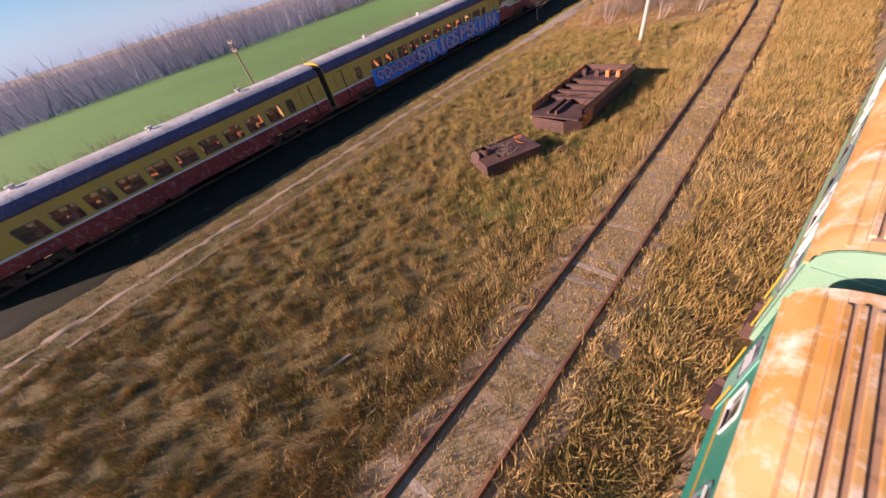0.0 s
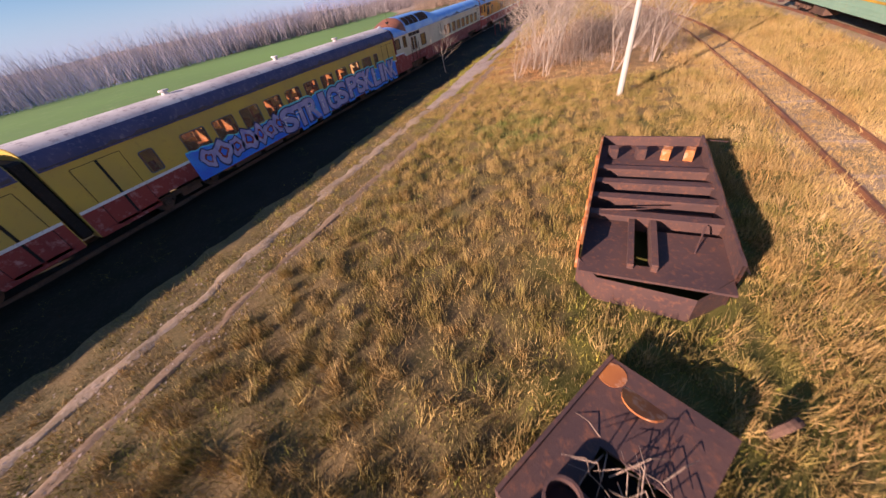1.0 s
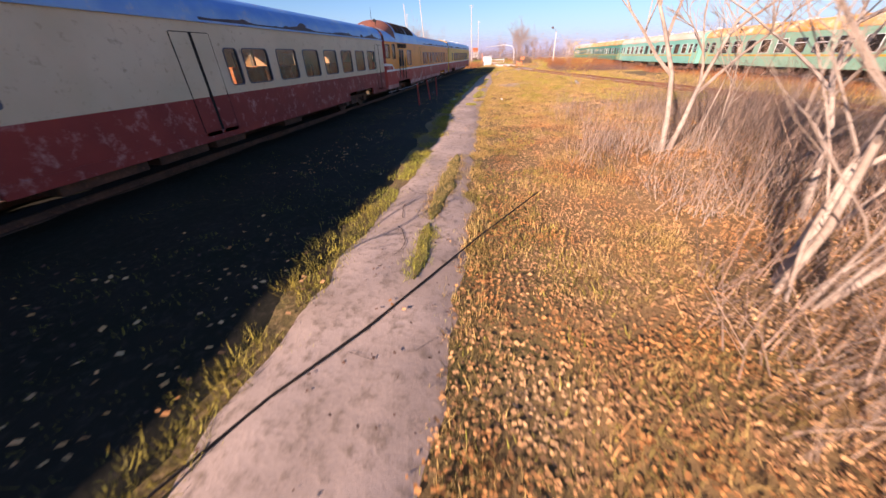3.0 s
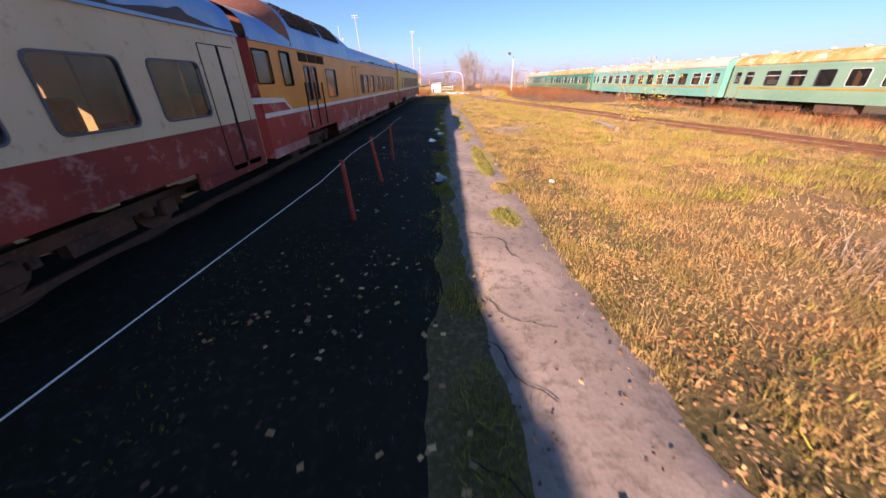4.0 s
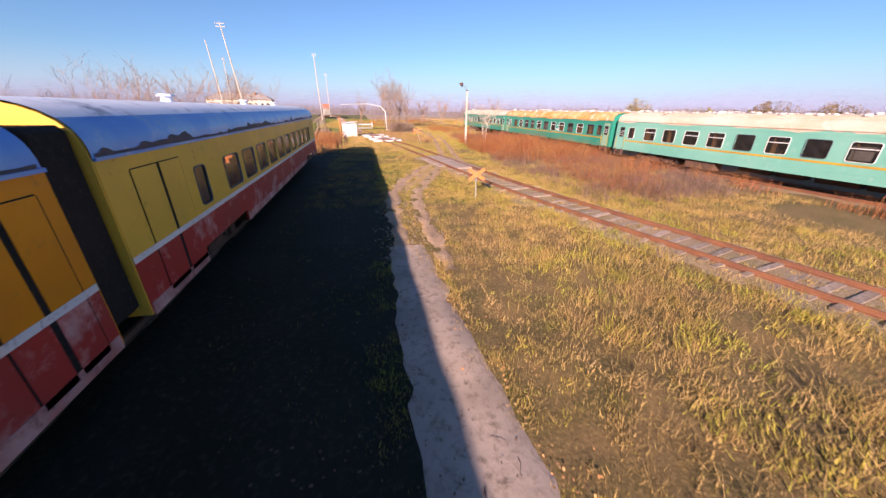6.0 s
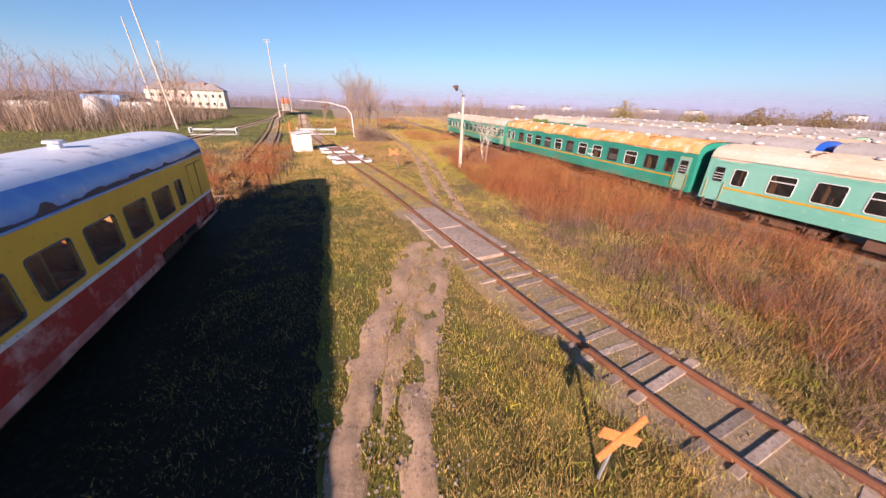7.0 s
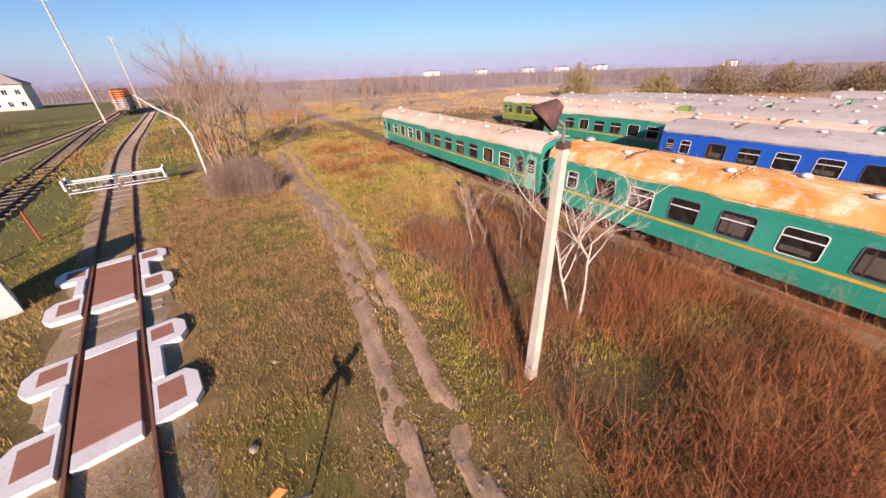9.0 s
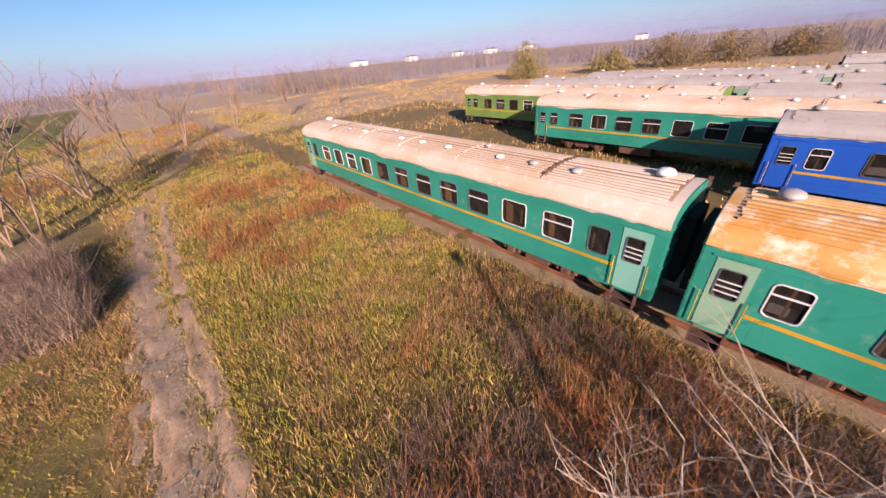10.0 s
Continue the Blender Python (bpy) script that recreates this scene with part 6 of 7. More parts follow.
rs = np.random.RandomState(57)
up, a = rs.uniform(0.9, 3.3, 420), rs.uniform(0, 6.28, 420)
q = (0.25 + 0.9 * rs.uniform(0, 1, 420)) * np.sqrt(np.clip(1.25 - ((up - 2.1) / 1.4) ** 2, 0.05, 1))
bm = bmesh.new()
for k in range(420):
    c = Vector((q[k] * math.cos(a[k]), q[k] * math.sin(a[k]), up[k]))
    u, v = Vector(rs.normal(0, 1, 3)).normalized(), Vector(rs.normal(0, 1, 3)).normalized()
    bm.faces.new([bm.verts.new(c + (u * i + v * j) * 0.035) for i, j in ((-1, -0.6), (1, -0.5), (0.7, 0.8), (-0.8, 0.6))])
part("leaves", bm, "ochre_leaf", young, "sparse ochre leaves")
GB = "brown bare trees"
for k, (x, y) in enumerate(((10.0, 146), (11.3, 147.5), (9.6, 149.5))):
    bare_tree("tree", x, y, 10.5, "bushy brown leafless tree at the end of the lawn", 110 + k, material="brownbark", stems=4, r0=0.09, levels=5, spread=0.34, group=GB)
for k, (x, y, h) in enumerate(((16.5, 168, 9), (4, 178, 9), (13, 158, 8), (22, 175, 8), (30, 182, 8), (40, 186, 8), (52, 190, 9), (20, 196, 9), (34, 202, 8))):
    bare_tree("tree", x, y, h, "bushy brown leafless tree at the yard's edge", 120 + k, material="brownbark", stems=3, r0=0.11, levels=4, spread=0.36, group=GB)
for k in range(22):
    rng = random.Random(900 + k)
    bare_tree("tree", rng.uniform(-70, -24), rng.uniform(150, 215), rng.uniform(12, 16), "bare brown tree in the thicket beyond the sidings", 300 + k, material="brownbark", stems=2, r0=0.11, levels=4, spread=0.38, group=GB)


def blades(name, xs, ys, n, hmin, hmax, width, lean, material, label, category, seed, flat=False, z0=0.0, clump=0.06, twigs=0):
    """Many thin blades or twigs in one mesh, n to each clump."""
    rs = np.random.RandomState(seed)
    P = np.repeat(np.stack([xs, ys], 1), n, 0) + rs.normal(0, clump, (len(xs) * n, 2))
    z = np.array([(0.03 if abs(a - main_x(b)) < 1.4 else bumps(a, b)) if 0 < a < 34 and -42 < b < 162 else 0.0 for a, b in zip(xs, ys)])
    z = np.repeat(z, n) + z0
    N = len(P)
    a = rs.uniform(0, 2 * np.pi, N)
    h = rs.uniform(hmin, hmax, N) * np.repeat(rs.uniform(0.45, 1.3, len(xs)), n)
    la = np.repeat(rs.uniform(0, 2 * np.pi, len(xs)), n) + rs.normal(0, 0.9, N)
    ld = h * np.abs(rs.normal(0, lean, N))
    w = width * rs.uniform(0.7, 1.5, N)
    V = np.zeros((N, 3, 3))
    dx, dy = np.cos(a) * w / 2, np.sin(a) * w / 2
    V[:, 0] = np.stack([P[:, 0] - dx, P[:, 1] - dy, z - 0.03], 1)
    V[:, 1] = np.stack([P[:, 0] + dx, P[:, 1] + dy, z - 0.03], 1)
    V[:, 2] = np.stack([P[:, 0] + np.cos(la) * ld, P[:, 1] + np.sin(la) * ld, z + h], 1)
    if twigs:
        more = [V]
        for q in range(twigs):
            f = rs.uniform(0.25, 0.85, N)[:, None]
            b = (V[:, 0] + V[:, 1]) / 2 * (1 - f) + V[:, 2] * f
            ang, up, ln = rs.uniform(0, 2 * np.pi, N), rs.uniform(0.1, 0.9, N), h * rs.uniform(0.2, 0.5, N)
            t = np.stack([np.cos(ang), np.sin(ang), up], 1) * ln[:, None]
            g = np.stack([-np.sin(ang), np.cos(ang), 0 * ang], 1) * (w * 0.3)[:, None]
            more.append(np.stack([b - g, b + g, b + t], 1))
        V = np.concatenate(more)
        N = len(V)
    if flat:
        t1, t2 = rs.uniform(-0.35, 0.35, N), rs.uniform(-0.35, 0.35, N)
        ex, ey = np.cos(a), np.sin(a)
        V = np.zeros((N, 4, 3))
        for k, (u, v) in enumerate(((-1, -0.6), (1, -0.6), (0.8, 0.7), (-0.8, 0.7))):
            V[:, k] = np.stack([P[:, 0] + (ex * u - ey * v) * w / 2, P[:, 1] + (ey * u + ex * v) * w / 2, z + h + (t1 * u + t2 * v) * w / 2], 1)
    k = V.shape[1]
    me = bpy.data.meshes.new(name)
    me.vertices.add(N * k)
    me.vertices.foreach_set("co", V.ravel())
    me.loops.add(N * k)
    me.loops.foreach_set("vertex_index", np.arange(N * k, dtype=np.int32))
    me.polygons.add(N)
    me.polygons.foreach_set("loop_start", np.arange(0, N * k, k, dtype=np.int32))
    me.polygons.foreach_set("loop_total", np.full(N, k, dtype=np.int32))
    me.update(calc_edges=True)
    me.materials.append(M[material])
    return tagged(new(name, me), label, category, kind="stuff")


BARE = [(plan_curve(PATH_LINE, 1.0), 0.8), (plan_curve([(4.9, 77), (5.0, 84), (5.8, 88.4), (7.3, 92), (8.7, 95.3)], 1.0), 0.4), (plan_curve([(6.0, 77), (6.3, 85), (7.5, 88.9), (8.8, 92.5), (9.6, 94.2)], 1.0), 0.4), (plan_curve(RUT_RIGHT, 1.0), 0.26), (plan_curve([(10.5, 96), (11.2, 100.5), (12.5, 108), (14.2, 118), (15.2, 127), (15.3, 138), (16.0, 150)], 1.0), 0.3), (plan_curve([(12.0, 96.5), (12.6, 101), (14.0, 109), (15.4, 118), (16.3, 127), (16.5, 138), (17.2, 150)], 1.0), 0.3), (plan_curve(RUT_LEFT, 1.0), 0.34), (plan_curve([(15.3, 126), (15.4, 132), (15.35, 138), (16.0, 150)], 1.0), 0.6)]
BARE = [(np.array([(p.x, p.y) for p in line]), r) for line, r in BARE]


def scatter(n, x0, x1, y0, y1, seed, keep=None, patch=0.0, rail=1.3, freq=0.5):
    """Random ground points outside the paths, the rails and the hulks."""
    rs = np.random.RandomState(seed)
    x, y = rs.uniform(x0, x1, n), rs.uniform(y0, y1, n)
    ok = np.abs(x - np.interp(y, main_xy[:, 1], main_xy[:, 0])) > rail * rs.uniform(0.85, 1.1, n)
    for line, r in BARE:
        ok &= ~((np.abs(x - np.interp(y, line[:, 1], line[:, 0])) < r * rs.uniform(0.75, 1.1, n)) & (y > line[0, 1]) & (y < line[-1, 1]))
    ok &= ~((x > 16.8) & (x < 20.0) & (y > 2.0) & (y < 9.0)) & ~((np.abs((x - 17.75) * 0.88 - (y + 1.55) * 0.47) < 0.95) & (np.abs((x - 17.75) * 0.47 + (y + 1.55) * 0.88) < 1.5)) & ~((y > 92.8) & (y < 100) & (np.abs(x - np.interp(y, main_xy[:, 1], main_xy[:, 0])) < 1.8))
    ok &= ~((y > 116) & (y < 128.6) & (np.abs(x - np.interp(y, main_xy[:, 1], main_xy[:, 0])) < 2.0))
    cx = np.interp(y, [p.y for p in cl], [p.x for p in cl])
    ok &= np.abs(x - cx) > 1.5
    if keep is not None:
        ok &= keep(x, y)
    x, y = x[ok], y[ok]
    if patch:
        v = np.array([noise.noise((a * freq, b * freq, seed * 1.7)) for a, b in zip(x, y)])
        good = v > patch * 2 - 1 + rs.normal(0, 0.12, len(v))
        x, y = x[good], y[good]
    return x, y


TURF = "tufted olive and brown meadow grass"
blades("tussocks", *scatter(4300, 8.8, 22.5, -28, 21, 61, patch=0.3, freq=1.0), 52, 0.16, 0.42, 0.015, 0.55, "turf", "dense brown grass tussocks", "grass", 61, clump=0.095)
blades("tussocks", *scatter(2600, 8.5, 20, 48, 88, 64, patch=0.4, freq=0.6), 44, 0.10, 0.28, 0.011, 0.8, "turf", "dense brown grass tussocks", "grass", 64, clump=0.19)
blades("tussocks", *scatter(1500, 8.5, 20, 48, 90, 65, patch=0.45, freq=0.4), 36, 0.1, 0.24, 0.02, 0.7, "green", "olive green grass tussocks", "grass", 65, clump=0.2)
blades("meadow_grass", *scatter(11500, 4.9, 24, -30, 22, 1, patch=0.4, freq=1.1), 20, 0.05, 0.19, 0.015, 0.8, "turf", TURF, "grass", 1, clump=0.15)
blades("meadow_grass", *scatter(6750, 5.5, 23.5, -30, 24, 2, patch=0.52, freq=0.5), 15, 0.06, 0.2, 0.016, 0.8, "straw", "dry straw-coloured grass tufts", "grass", 2, clump=0.13)
blades("meadow_grass", *scatter(11250, 5.0, 24, -30, 22, 3, patch=0.5, freq=0.25), 16, 0.04, 0.16, 0.016, 0.7, "green", "short green autumn grass", "grass", 3, clump=0.13)
blades("verge_grass", *scatter(8200, 20.5, 29.5, -30, 36, 4, rail=0.95), 16, 0.12, 0.42, 0.02, 0.7, "straw", "tall dry grass along the rusty track", "grass", 4, clump=0.13)
blades("verge_grass", *scatter(5600, 24.5, 29.5, -30, 42, 44, patch=0.45, freq=0.5), 12, 0.15, 0.4, 0.028, 0.6, "turf", "brown tufted grass along the coaches", "grass", 44, clump=0.14)
blades("track_grass", *scatter(26000, 20, 26, -30, 46, 5, rail=0.0, keep=lambda x, y: (np.abs(((y + 22) / 0.6) % 1 - 0.5) < 0.41) & (np.abs(x - np.interp(y, main_xy[:, 1], main_xy[:, 0])) < 1.35) & (np.abs(np.abs(x - np.interp(y, main_xy[:, 1], main_xy[:, 0])) - 0.78) > 0.1), patch=0.22, freq=0.8), 12, 0.04, 0.15, 0.017, 0.9, "straw", "dry grass growing between the rails", "grass", 5, clump=0.1)
blades("track_grass", *scatter(20000, 2, 24, 40, 100, 45, rail=0.0, keep=lambda x, y: (np.abs(((y + 22) / 0.6) % 1 - 0.5) < 0.27) & (np.abs(x - np.interp(y, main_xy[:, 1], main_xy[:, 0])) < 1.5) & (np.abs(np.abs(x - np.interp(y, main_xy[:, 1], main_xy[:, 0])) - 0.78) > 0.1), patch=0.34, freq=0.5), 12, 0.04, 0.13, 0.022, 0.7, "turf", "low weeds growing between the rails", "grass", 45, clump=0.1)
on_bed = lambda x, y: (np.abs(x - np.interp(y, main_xy[:, 1], main_xy[:, 0])) < 1.9) & (np.abs(np.abs(x - np.interp(y, main_xy[:, 1], main_xy[:, 0])) - 0.78) > 0.09)
blades("track_grass", *scatter(20000, 4, 13, 99.8, 140, 145, rail=0.0, keep=on_bed, patch=0.38, freq=0.7), 12, 0.03, 0.11, 0.014, 0.8, "turf", "brown-green grass over the sleepers", "grass", 145, clump=0.08)
blades("track_grass", *scatter(14000, 4, 13, 99.8, 143, 146, rail=0.0, keep=on_bed, patch=0.45, freq=0.5), 12, 0.03, 0.1, 0.014, 0.7, "green", "green moss and grass over the sleepers", "grass", 146, clump=0.08)
blades("path_grass", *scatter(9000, 5.0, 10.5, 14, 60, 6, patch=0.5, freq=0.8, keep=lambda x, y: (x > 6.5) | (y < 21) | (y > 44)), 20, 0.03, 0.15, 0.011, 0.7, "turf", TURF, "grass", 6, clump=0.1)
blades("path_grass", *scatter(5400, 4.4, 9, 8, 90, 7, patch=0.52, freq=0.7, keep=lambda x, y: (x > 6.5) | (x < 4.75) | (y < 21) | (y > 44)), 11, 0.03, 0.12, 0.016, 0.5, "green", "short green grass edging the path", "grass", 7, clump=0.08)
blades("leaf_litter", *scatter(17000, 6.8, 20, 16, 62, 8, patch=0.3, freq=0.4), 3, 0.005, 0.05, 0.042, 0.3, "leaf", "fallen russet leaves on the grass", "leaves", 8, flat=True, clump=0.15)
blades("leaf_litter", *scatter(4950, 8.2, 18, 14, 62, 48, patch=0.3, freq=0.4), 10, 0.03, 0.13, 0.016, 0.8, "leaf", "dry russet grass stalks among leaves", "grass", 48, clump=0.12)
blades("dry_grass", *scatter(11000, 6.4, 22, 40, 92, 9, patch=0.46, freq=0.45), 18, 0.05, 0.22, 0.009, 0.9, "straw", "dry straw-coloured meadow grass", "grass", 9, clump=0.14)
blades("dry_grass", *scatter(9000, 6.2, 22, 42, 94, 10, patch=0.42, freq=0.3), 18, 0.04, 0.18, 0.01, 0.8, "turf", TURF, "grass", 10, clump=0.12)
blades("leaf_litter", *scatter(11500, 7.4, 13.5, 22, 42, 50, patch=0.22, freq=0.5), 5, 0.005, 0.05, 0.029, 0.3, "leaf", "carpet of fallen russet leaves", "leaves", 50, flat=True, clump=0.14)
blades("leaf_litter", *scatter(495, 2.0, 5.4, 16, 60, 51, patch=0.5, freq=0.6), 3, 0.0, 0.02, 0.05, 0.3, "leaf", "scattered dead leaves on dark earth", "leaves", 51, flat=True, clump=0.3, z0=0.06)
blades("gravel", *scatter(1500, 1.5, 5.2, 10, 90, 52, patch=0.5, freq=0.5), 3, 0.0, 0.03, 0.04, 0.3, "under", "stone chips and litter on dark earth", "gravel", 52, flat=True, clump=0.3, z0=0.06)
blades("leaf_litter", *scatter(2200, 6.0, 9, 40, 62, 49, patch=0.3, freq=0.5), 3, 0.005, 0.05, 0.034, 0.3, "leaf", "fallen russet leaves by the path", "leaves", 49, flat=True, clump=0.15)
blades("crossing_grass", *scatter(15000, 1.5, 16, 84, 146, 11, patch=0.34, freq=0.4), 14, 0.04, 0.16, 0.018, 0.7, "turf", TURF, "grass", 11, clump=0.13)
blades("crossing_grass", *scatter(13500, 1.0, 17, 84, 146, 12, patch=0.38, freq=0.3), 14, 0.03, 0.13, 0.018, 0.65, "green", "short green grass by the crossing", "grass", 12, clump=0.13)
blades("east_grass", *scatter(5200, 18, 26.4, 108, 132, 113, patch=0.48, freq=0.4), 14, 0.08, 0.34, 0.018, 0.75, "dead_stalk", "rusty-brown grass tufts in front of the coaches", "grass", 113, clump=0.14)
blades("east_grass", *scatter(7200, 15, 26.4, 108, 140, 114, patch=0.42, freq=0.3), 14, 0.06, 0.26, 0.02, 0.7, "green", "olive grass tufts in front of the coaches", "grass", 114, clump=0.14)
blades("east_grass", *scatter(6500, 14, 26.5, 116, 156, 13, patch=0.42, freq=0.3), 9, 0.08, 0.3, 0.03, 0.65, "straw", "dry grass beside the parked coaches", "grass", 13, clump=0.14)
blades("east_grass", *scatter(8000, 15, 36, 122, 160, 14, patch=0.45, freq=0.25), 11, 0.06, 0.22, 0.028, 0.55, "green", "green grass beside the parked coaches", "grass", 14, clump=0.14)
blades("east_grass", *scatter(5850, 16, 27, 112, 156, 54, patch=0.5, freq=0.5), 12, 0.08, 0.3, 0.026, 0.65, "turf", TURF, "grass", 54, clump=0.14)
blades("brown_stalks", *scatter(5200, 6.5, 15.5, 115, 138, 115, patch=0.42, freq=0.35), 12, 0.05, 0.24, 0.015, 0.8, "dead_stalk", "dead brown stalks in the turf", "grass", 115, clump=0.13)
blades("shade_grass", *scatter(7000, 0.6, 5.0, -20, 104, 15, patch=0.5, freq=0.6), 8, 0.03, 0.1, 0.012, 0.4, "green", "short grass in the railcar shade", "grass", 15, clump=0.08)
blades("flank_weeds", *scatter(3500, 22, 30.5, -30, 70, 16, rail=1.4), 12, 0.2, 0.5, 0.022, 0.5, "turf", "tall weeds under the flank of the coaches", "grass", 16, clump=0.13)
blades("lawn", *scatter(5200, -40, 8, 130, 225, 56, patch=0.25, freq=0.12), 11, 0.06, 0.2, 0.05, 0.6, "weed", "mown green grass beside the sidings", "grass", 56, clump=0.3)
blades("field_stubble", *scatter(9600, 30, 130, 120, 230, 55, patch=0.4, freq=0.1), 8, 0.1, 0.5, 0.06, 0.6, "straw", "dry grass of the far field", "grass", 55, clump=0.5)


def along_path(n, side, width, seed, y0=17, y1=78):
    """Points near one edge of the footpath, or all over it with side 0."""
    rs = np.random.RandomState(seed)
    line = BARE[0][0]
    y = rs.uniform(y0, y1, n)
    half = np.interp(y, PATH_Y, PATH_HALF)
    x = np.interp(y, line[:, 1], line[:, 0])
    gaps = np.array([noise.noise((b * 0.9, side * 3.0, seed)) for b in y]) > -0.15
    x = x + side * half + rs.normal(0, width, n) if side else x + rs.uniform(-1, 1, n) * half
    return (x[gaps], y[gaps]) if side else (x, y)


blades("edge_grass", *along_path(3000, -1, 0.2, 81), 14, 0.04, 0.15, 0.011, 0.7, "green", "olive grass tufts along the path edge", "grass", 81, clump=0.07)
blades("edge_grass", *along_path(1700, 1, 0.14, 82), 14, 0.04, 0.16, 0.013, 0.7, "turf", "brown grass tufts along the path edge", "grass", 82, clump=0.07)
blades("leaf_litter", *along_path(500, 1, 0.3, 83), 3, 0.05, 0.08, 0.035, 0.3, "leaf", "dead leaves blown onto the path", "leaves", 83, flat=True, clump=0.12)
blades("gravel", *along_path(900, 0, 0.0, 84), 2, 0.055, 0.075, 0.025, 0.3, "under", "dark crumbs and grit on the path", "gravel", 84, flat=True, clump=0.2)


def along_rut(k, n, seed):
    """Points along both edges of a wheel rut, some inside it."""
    rs = np.random.RandomState(seed)
    line, r = BARE[k]
    y = rs.uniform(line[0, 1], line[-1, 1], n)
    return np.interp(y, line[:, 1], line[:, 0]) + rs.choice([-1, 1], n) * r * np.abs(rs.normal(1.05, 0.3, n)), y


for k, n in ((1, 500), (2, 500), (3, 1000), (4, 1000), (5, 1000), (6, 1100)):
    blades("rut_grass", *along_rut(k, n, 90 + k), 10, 0.03, 0.12, 0.02, 0.7, "turf", "low grass creeping over the wheel rut", "grass", 90 + k, clump=0.09)
    blades("gravel", *along_rut(k, n // 2, 190 + k), 3, 0.03, 0.06, 0.05, 0.3, "concrete", "pale stones on the wheel rut", "gravel", 190 + k, flat=True, clump=0.22)
rs = np.random.RandomState(7)
for k, (mx_, my_, mw_, ml_) in enumerate(MEDIANS):
    q = int(90 + 620 * mw_ * ml_)
    u, v = rs.uniform(-1, 1, q), rs.uniform(-1, 1, q)
    u, v = u[u * u + v * v < 1], v[u * u + v * v < 1]
    blades("edge_grass", mx_ + u * mw_, my_ + v * ml_, 12, 0.015, 0.09, 0.012, 0.8, "turf" if k % 3 == 1 else "green", "olive grass patch in the path", "grass", 885 + k, clump=0.06, z0=0.05)


def thicket(name, n, x0, x1, y0, y1, seed, stems, h0, h1, w, lean, material, label, patch=0.4, freq=0.35, keep=None, clump=0.22):
    x, y = scatter(n, x0, x1, y0, y1, seed, patch=patch, freq=freq, keep=keep)
    return blades(name, x, y, stems, h0, h1, w * 1.1, lean, material, label, "brush", seed, clump=clump, twigs=2)


thicket("brush", 4300, 15.6, 26.0, 96, 115, 21, 10, 0.3, 1.7, 0.0115, 0.62, "redtwig", "dense russet brush of thin upright stems", keep=lambda x, y: x > 15.2 + np.maximum(0, (y - 100) * 0.12))
thicket("brush", 1500, 14.6, 25.6, 82, 98, 22, 10, 0.2, 1.0, 0.013, 0.9, "bramble", "purple-brown tangled bramble brush")
thicket("brush", 900, 16.5, 26.0, 82, 98, 122, 9, 0.3, 1.3, 0.012, 0.6, "redtwig", "russet stems among the brambles", patch=0.5)
blades("east_grass", *scatter(4200, 13.6, 26, 80, 100, 116, patch=0.42, freq=0.35), 12, 0.06, 0.26, 0.018, 0.8, "turf", "brown grass under the brambles", "grass", 116, clump=0.15)
# dark bramble stems here also stand in for tree shadows on the ground
thicket("brush", 420, 18.5, 25.6, 113, 124, 23, 14, 0.4, 1.1, 0.013, 0.7, "bramble", "dark bramble brush at the coaches' side")
thicket("brush", 1000, 17.8, 26.0, 115, 122, 123, 14, 0.15, 0.6, 0.012, 1.2, "bramble", "low dark bramble tangle, dense to add tree shade before the coaches", patch=0.45)
thicket("brush", 650, 17.5, 25.6, 112, 126, 24, 12, 0.4, 1.2, 0.016, 0.5, "redtwig", "russet brush at the coaches' side", patch=0.5)
thicket("brush", 2200, -9, 1.0, 104, 128, 25, 8, 0.4, 1.2, 0.016, 0.5, "redtwig", "reddish bare brush by the rusty fence", patch=0.45)
thicket("brush", 2000, -22, 1.2, 102, 135, 26, 8, 0.2, 0.6, 0.02, 0.6, "straw", "dry tall weeds by the rusty fence", patch=0.4)
thicket("brush", 900, 10.5, 13.6, 135.5, 140.5, 27, 16, 0.6, 1.7, 0.018, 0.5, "greytwig", "grey-brown bare bush beside the dirt track", patch=0.4)
thicket("brush", 700, 9.5, 12.8, 136, 143, 28, 16, 0.5, 1.9, 0.018, 0.5, "greytwig", "grey bare bush beside the dirt track", patch=0.25)
thicket("brush", 1200, -30, -8, -40, 70, 29, 12, 0.8, 2.4, 0.025, 0.4, "greytwig", "bare hedge behind the railcars", patch=0.48, clump=0.5)
thicket("brush", 260, -18, -9, 4, 22, 30, 18, 0.8, 2.2, 0.03, 0.4, "redtwig", "russet bush behind the railcars", patch=0.45, clump=0.4)
thicket("brush", 900, 9.8, 22, 25, 46, 31, 10, 0.4, 1.6, 0.012, 0.5, "greytwig", "thin dead stems among the saplings", patch=0.4)
thicket("brush", 800, 10.4, 22, 26, 46, 35, 12, 0.25, 0.9, 0.01, 0.7, "bark", "pale bare shrubs among the saplings", patch=0.45)
thicket("brush", 550, 13, 22, 28, 48, 36, 12, 0.8, 2.2, 0.012, 0.5, "greytwig", "tall grey scrub among the saplings", patch=0.42)
thicket("brush", 800, 18, 30, 134, 150, 32, 12, 0.3, 1.0, 0.02, 0.5, "redtwig", "russet weeds beyond the coaches", patch=0.55)
thicket("twig_pile", 210, 7.4, 9.0, 58.9, 60.8, 33, 14, 0.05, 0.22, 0.018, 4.0, "bark", "pile of cut grey twigs on the grass", patch=0.0)
thicket("brush", 900, 25.2, 28.2, 48, 98, 34, 10, 0.3, 0.9, 0.016, 0.4, "redtwig", "russet weeds along the coaches' flank", patch=0.4)


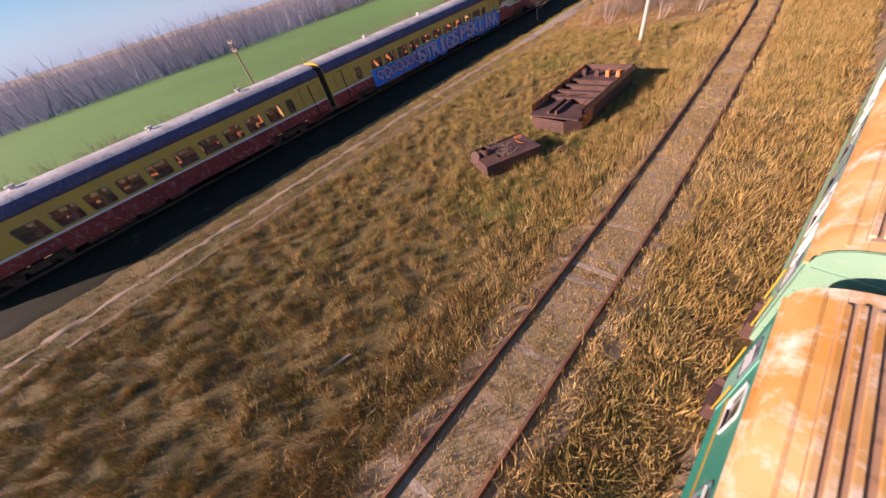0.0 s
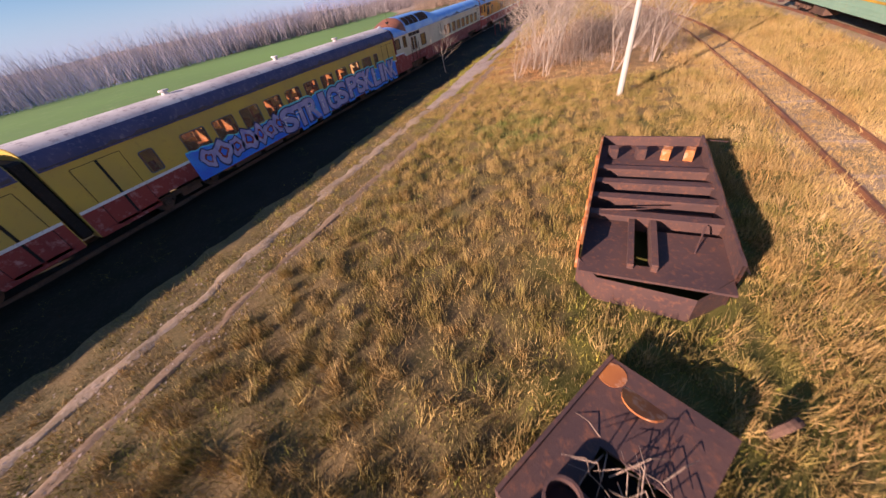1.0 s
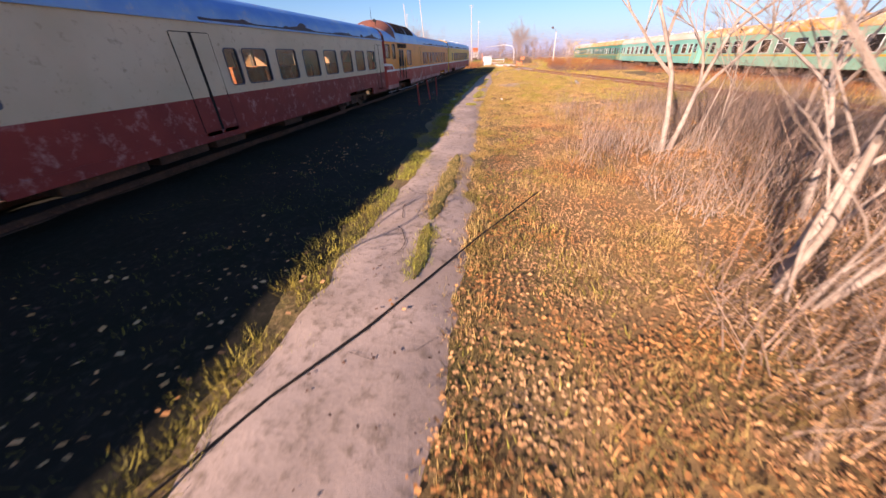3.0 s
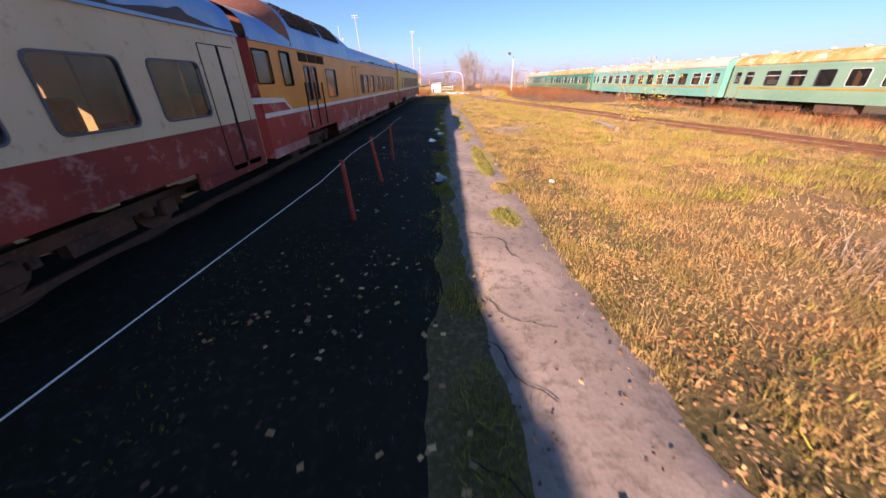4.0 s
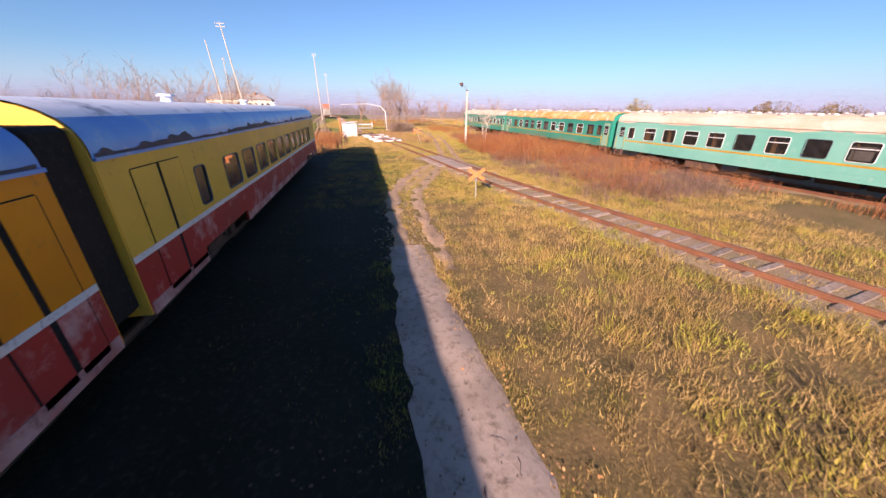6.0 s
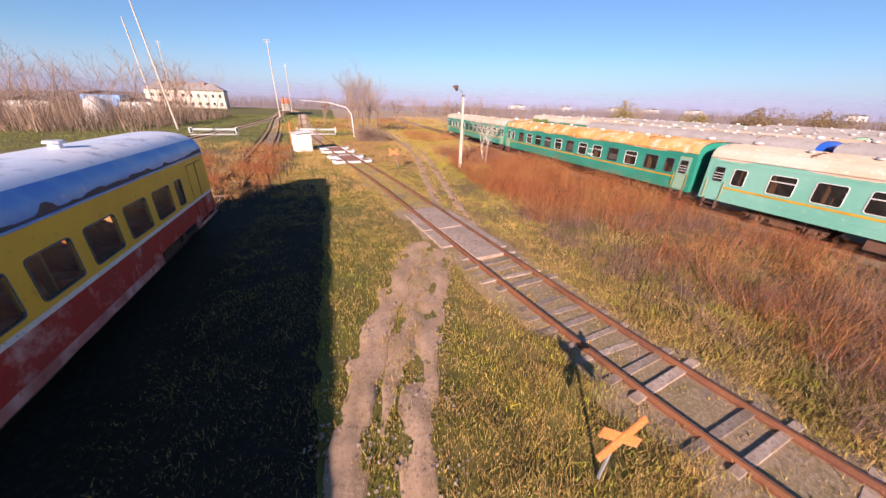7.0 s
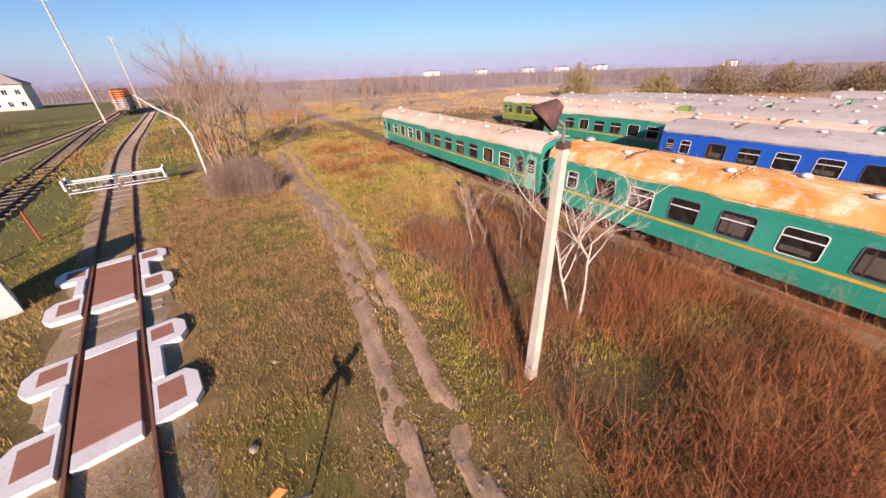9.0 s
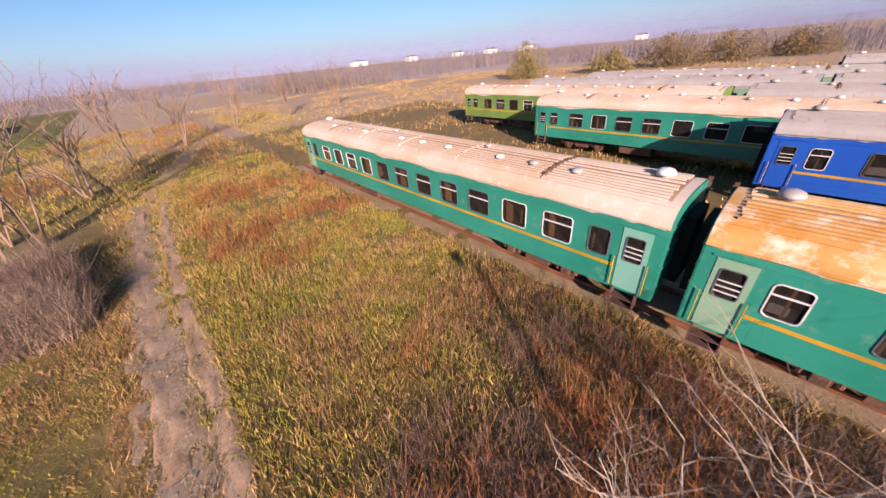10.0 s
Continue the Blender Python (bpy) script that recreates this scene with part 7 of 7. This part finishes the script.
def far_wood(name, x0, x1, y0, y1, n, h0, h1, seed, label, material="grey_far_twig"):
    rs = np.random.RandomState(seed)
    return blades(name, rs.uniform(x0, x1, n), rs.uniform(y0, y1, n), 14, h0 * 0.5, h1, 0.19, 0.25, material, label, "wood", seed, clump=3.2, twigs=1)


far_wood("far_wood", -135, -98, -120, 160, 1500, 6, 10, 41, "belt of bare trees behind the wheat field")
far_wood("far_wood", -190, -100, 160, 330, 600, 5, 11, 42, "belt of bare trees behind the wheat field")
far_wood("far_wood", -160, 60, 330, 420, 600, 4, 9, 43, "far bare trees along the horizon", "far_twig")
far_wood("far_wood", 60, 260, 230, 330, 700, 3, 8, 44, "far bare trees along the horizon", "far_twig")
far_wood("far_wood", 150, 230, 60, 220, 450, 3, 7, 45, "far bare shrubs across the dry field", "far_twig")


def round_bush(x, y, r, h, seed, material, label):
    """A domed shrub of many small leaf clumps with gaps."""
    rs = np.random.RandomState(seed)
    n = int(200 * r)
    a, q = rs.uniform(0, 6.28, n), rs.uniform(0, 1, n) ** 0.4
    up = rs.uniform(0, 1.45, n)
    px, py = x + r * q * np.cos(up) * np.cos(a), y + r * q * np.cos(up) * np.sin(a)
    bx = np.repeat(px, 5) + rs.normal(0, 0.3, n * 5)
    by = np.repeat(py, 5) + rs.normal(0, 0.3, n * 5)
    hz = np.repeat(h * q * np.sin(up) * (0.8 + 0.3 * np.sin(3 * a + seed)), 5)
    ob = blades("shrub", bx, by, 1, 0.0, 0.3, 0.22, 0.3, material, label, "shrub", seed, flat=True, clump=0.1)
    co = np.zeros(n * 5 * 12)
    ob.data.vertices.foreach_get("co", co)
    co = co.reshape(-1, 4, 3)
    mid = co.mean(1, keepdims=True)
    off = co - mid
    turn = rs.randint(0, 3, len(off))
    off[turn == 1] = off[turn == 1][:, :, [0, 2, 1]]
    off[turn == 2] = off[turn == 2][:, :, [2, 1, 0]]
    co = mid + off
    co[:, :, 2] += hz[:, None]
    ob.data.vertices.foreach_set("co", co.ravel())
    return ob


for k, (x, y, r, h, mt) in enumerate(((100, 176, 6, 8, "dull_olive"), (124, 150, 9, 7, "dull_brown"), (134, 140, 8, 6.5, "dull_brown"), (146, 128, 8, 5.5, "dull_brown"), (112, 160, 6, 5, "dull_olive"))):
    round_bush(x, y, r, h, 500 + k, mt, "rounded olive-brown shrub beyond the coaches")


# ---- sleepers ----
def sleeper_mesh(k):
    bm = B((-1.32, 1.32, -0.11, 0.11, -0.06, 0.045), bevel=0.012)
    for v in bm.verts:
        v.co += Vector((0.03 * noise.noise((v.co.x * 2, k, 1)), 0.02 * noise.noise((v.co.x * 2, k, 4)), 0.012 * noise.noise((v.co.x * 3, k, 7))))
    return mesh_of("sleeper", bm, "sleeper")


SLEEPERS = [sleeper_mesh(k) for k in range(5)]
rng = random.Random(77)
y = -22.0
while y < 141:
    if not (93.2 < y < 99.6 or 116.3 < y < 121.0 or 123.6 < y < 128.4) and rng.random() > (0.3 if y < 60 else 0.06):
        sunk = rng.uniform(-0.045, 0.012) if y < 60 else rng.uniform(-0.005, 0.04) if y < 100 else rng.uniform(-0.04, 0.02)
        m = track_frame(y) @ Matrix.Translation((rng.uniform(-0.16, 0.16), rng.uniform(-0.06, 0.06), sunk)) @ Matrix.Rotation(rng.uniform(-0.09, 0.09), 4, "Z") @ Matrix.Diagonal((rng.uniform(0.9, 1.02), rng.uniform(0.8, 1.1), 1, 1))
        piece("sleeper", rng.choice(SLEEPERS), main_track, m)
    y += 0.6
for root, line, y0, y1 in ((main_track, ml, 141, 300), (dmu_track, dl, 100, 300), (left_track, ll, 126, 266)):
    bm = bmesh.new()
    last = -999
    for k in range(1, len(line) - 1):
        p = line[k]
        if y0 < p.y < y1 and p.y - last > 0.9:
            d = line[k + 1] - line[k - 1]
            box(bm, -1.3, 1.3, -0.11, 0.11, -0.02, 0.07, Matrix.Translation(p) @ Matrix.Rotation(math.atan2(-d.x, d.y), 4, "Z"))
            last = p.y
    tagged(part("far_sleepers", bm, "sleeper", root), kind="stuff")


thicket("brush", 900, -64, -24, 150, 205, 60, 12, 2.0, 6.5, 0.05, 0.25, "greytwig", "tangled bare thicket beyond the sidings", patch=0.35, freq=0.1, clump=0.9)

blades("green_weeds", *scatter(900, 11, 15.5, 9.5, 15.5, 62, patch=0.45, freq=0.6, keep=lambda x, y: ((x - 13.1) / 1.9) ** 2 + ((y - 12.6) / 2.3) ** 2 < 1), 14, 0.06, 0.26, 0.026, 0.6, "weed", "clump of fresh green weeds in the meadow", "weeds", 62, clump=0.16)
blades("rough_grass", *scatter(5200, -6, 40, 150, 205, 66, patch=0.4, freq=0.12), 9, 0.1, 0.45, 0.05, 0.6, "turf", "rough brown grass beyond the dirt track", "grass", 66, clump=0.35)
blades("rough_grass", *scatter(2600, -6, 40, 150, 205, 67, patch=0.45, freq=0.1), 9, 0.1, 0.35, 0.05, 0.6, "green", "rough green grass beyond the dirt track", "grass", 67, clump=0.35)
thicket("brush", 420, -4, 30, 152, 200, 68, 12, 0.6, 2.0, 0.03, 0.5, "redtwig", "bare reddish scrub beyond the dirt track", patch=0.55, freq=0.12, clump=0.5)
blades("weed_stalks", *scatter(1800, 1.6, 8.5, 104, 128, 63, patch=0.5, freq=0.4), 12, 0.1, 0.4, 0.02, 0.6, "straw", "dry weed stalks by the fence", "weeds", 63, clump=0.15)
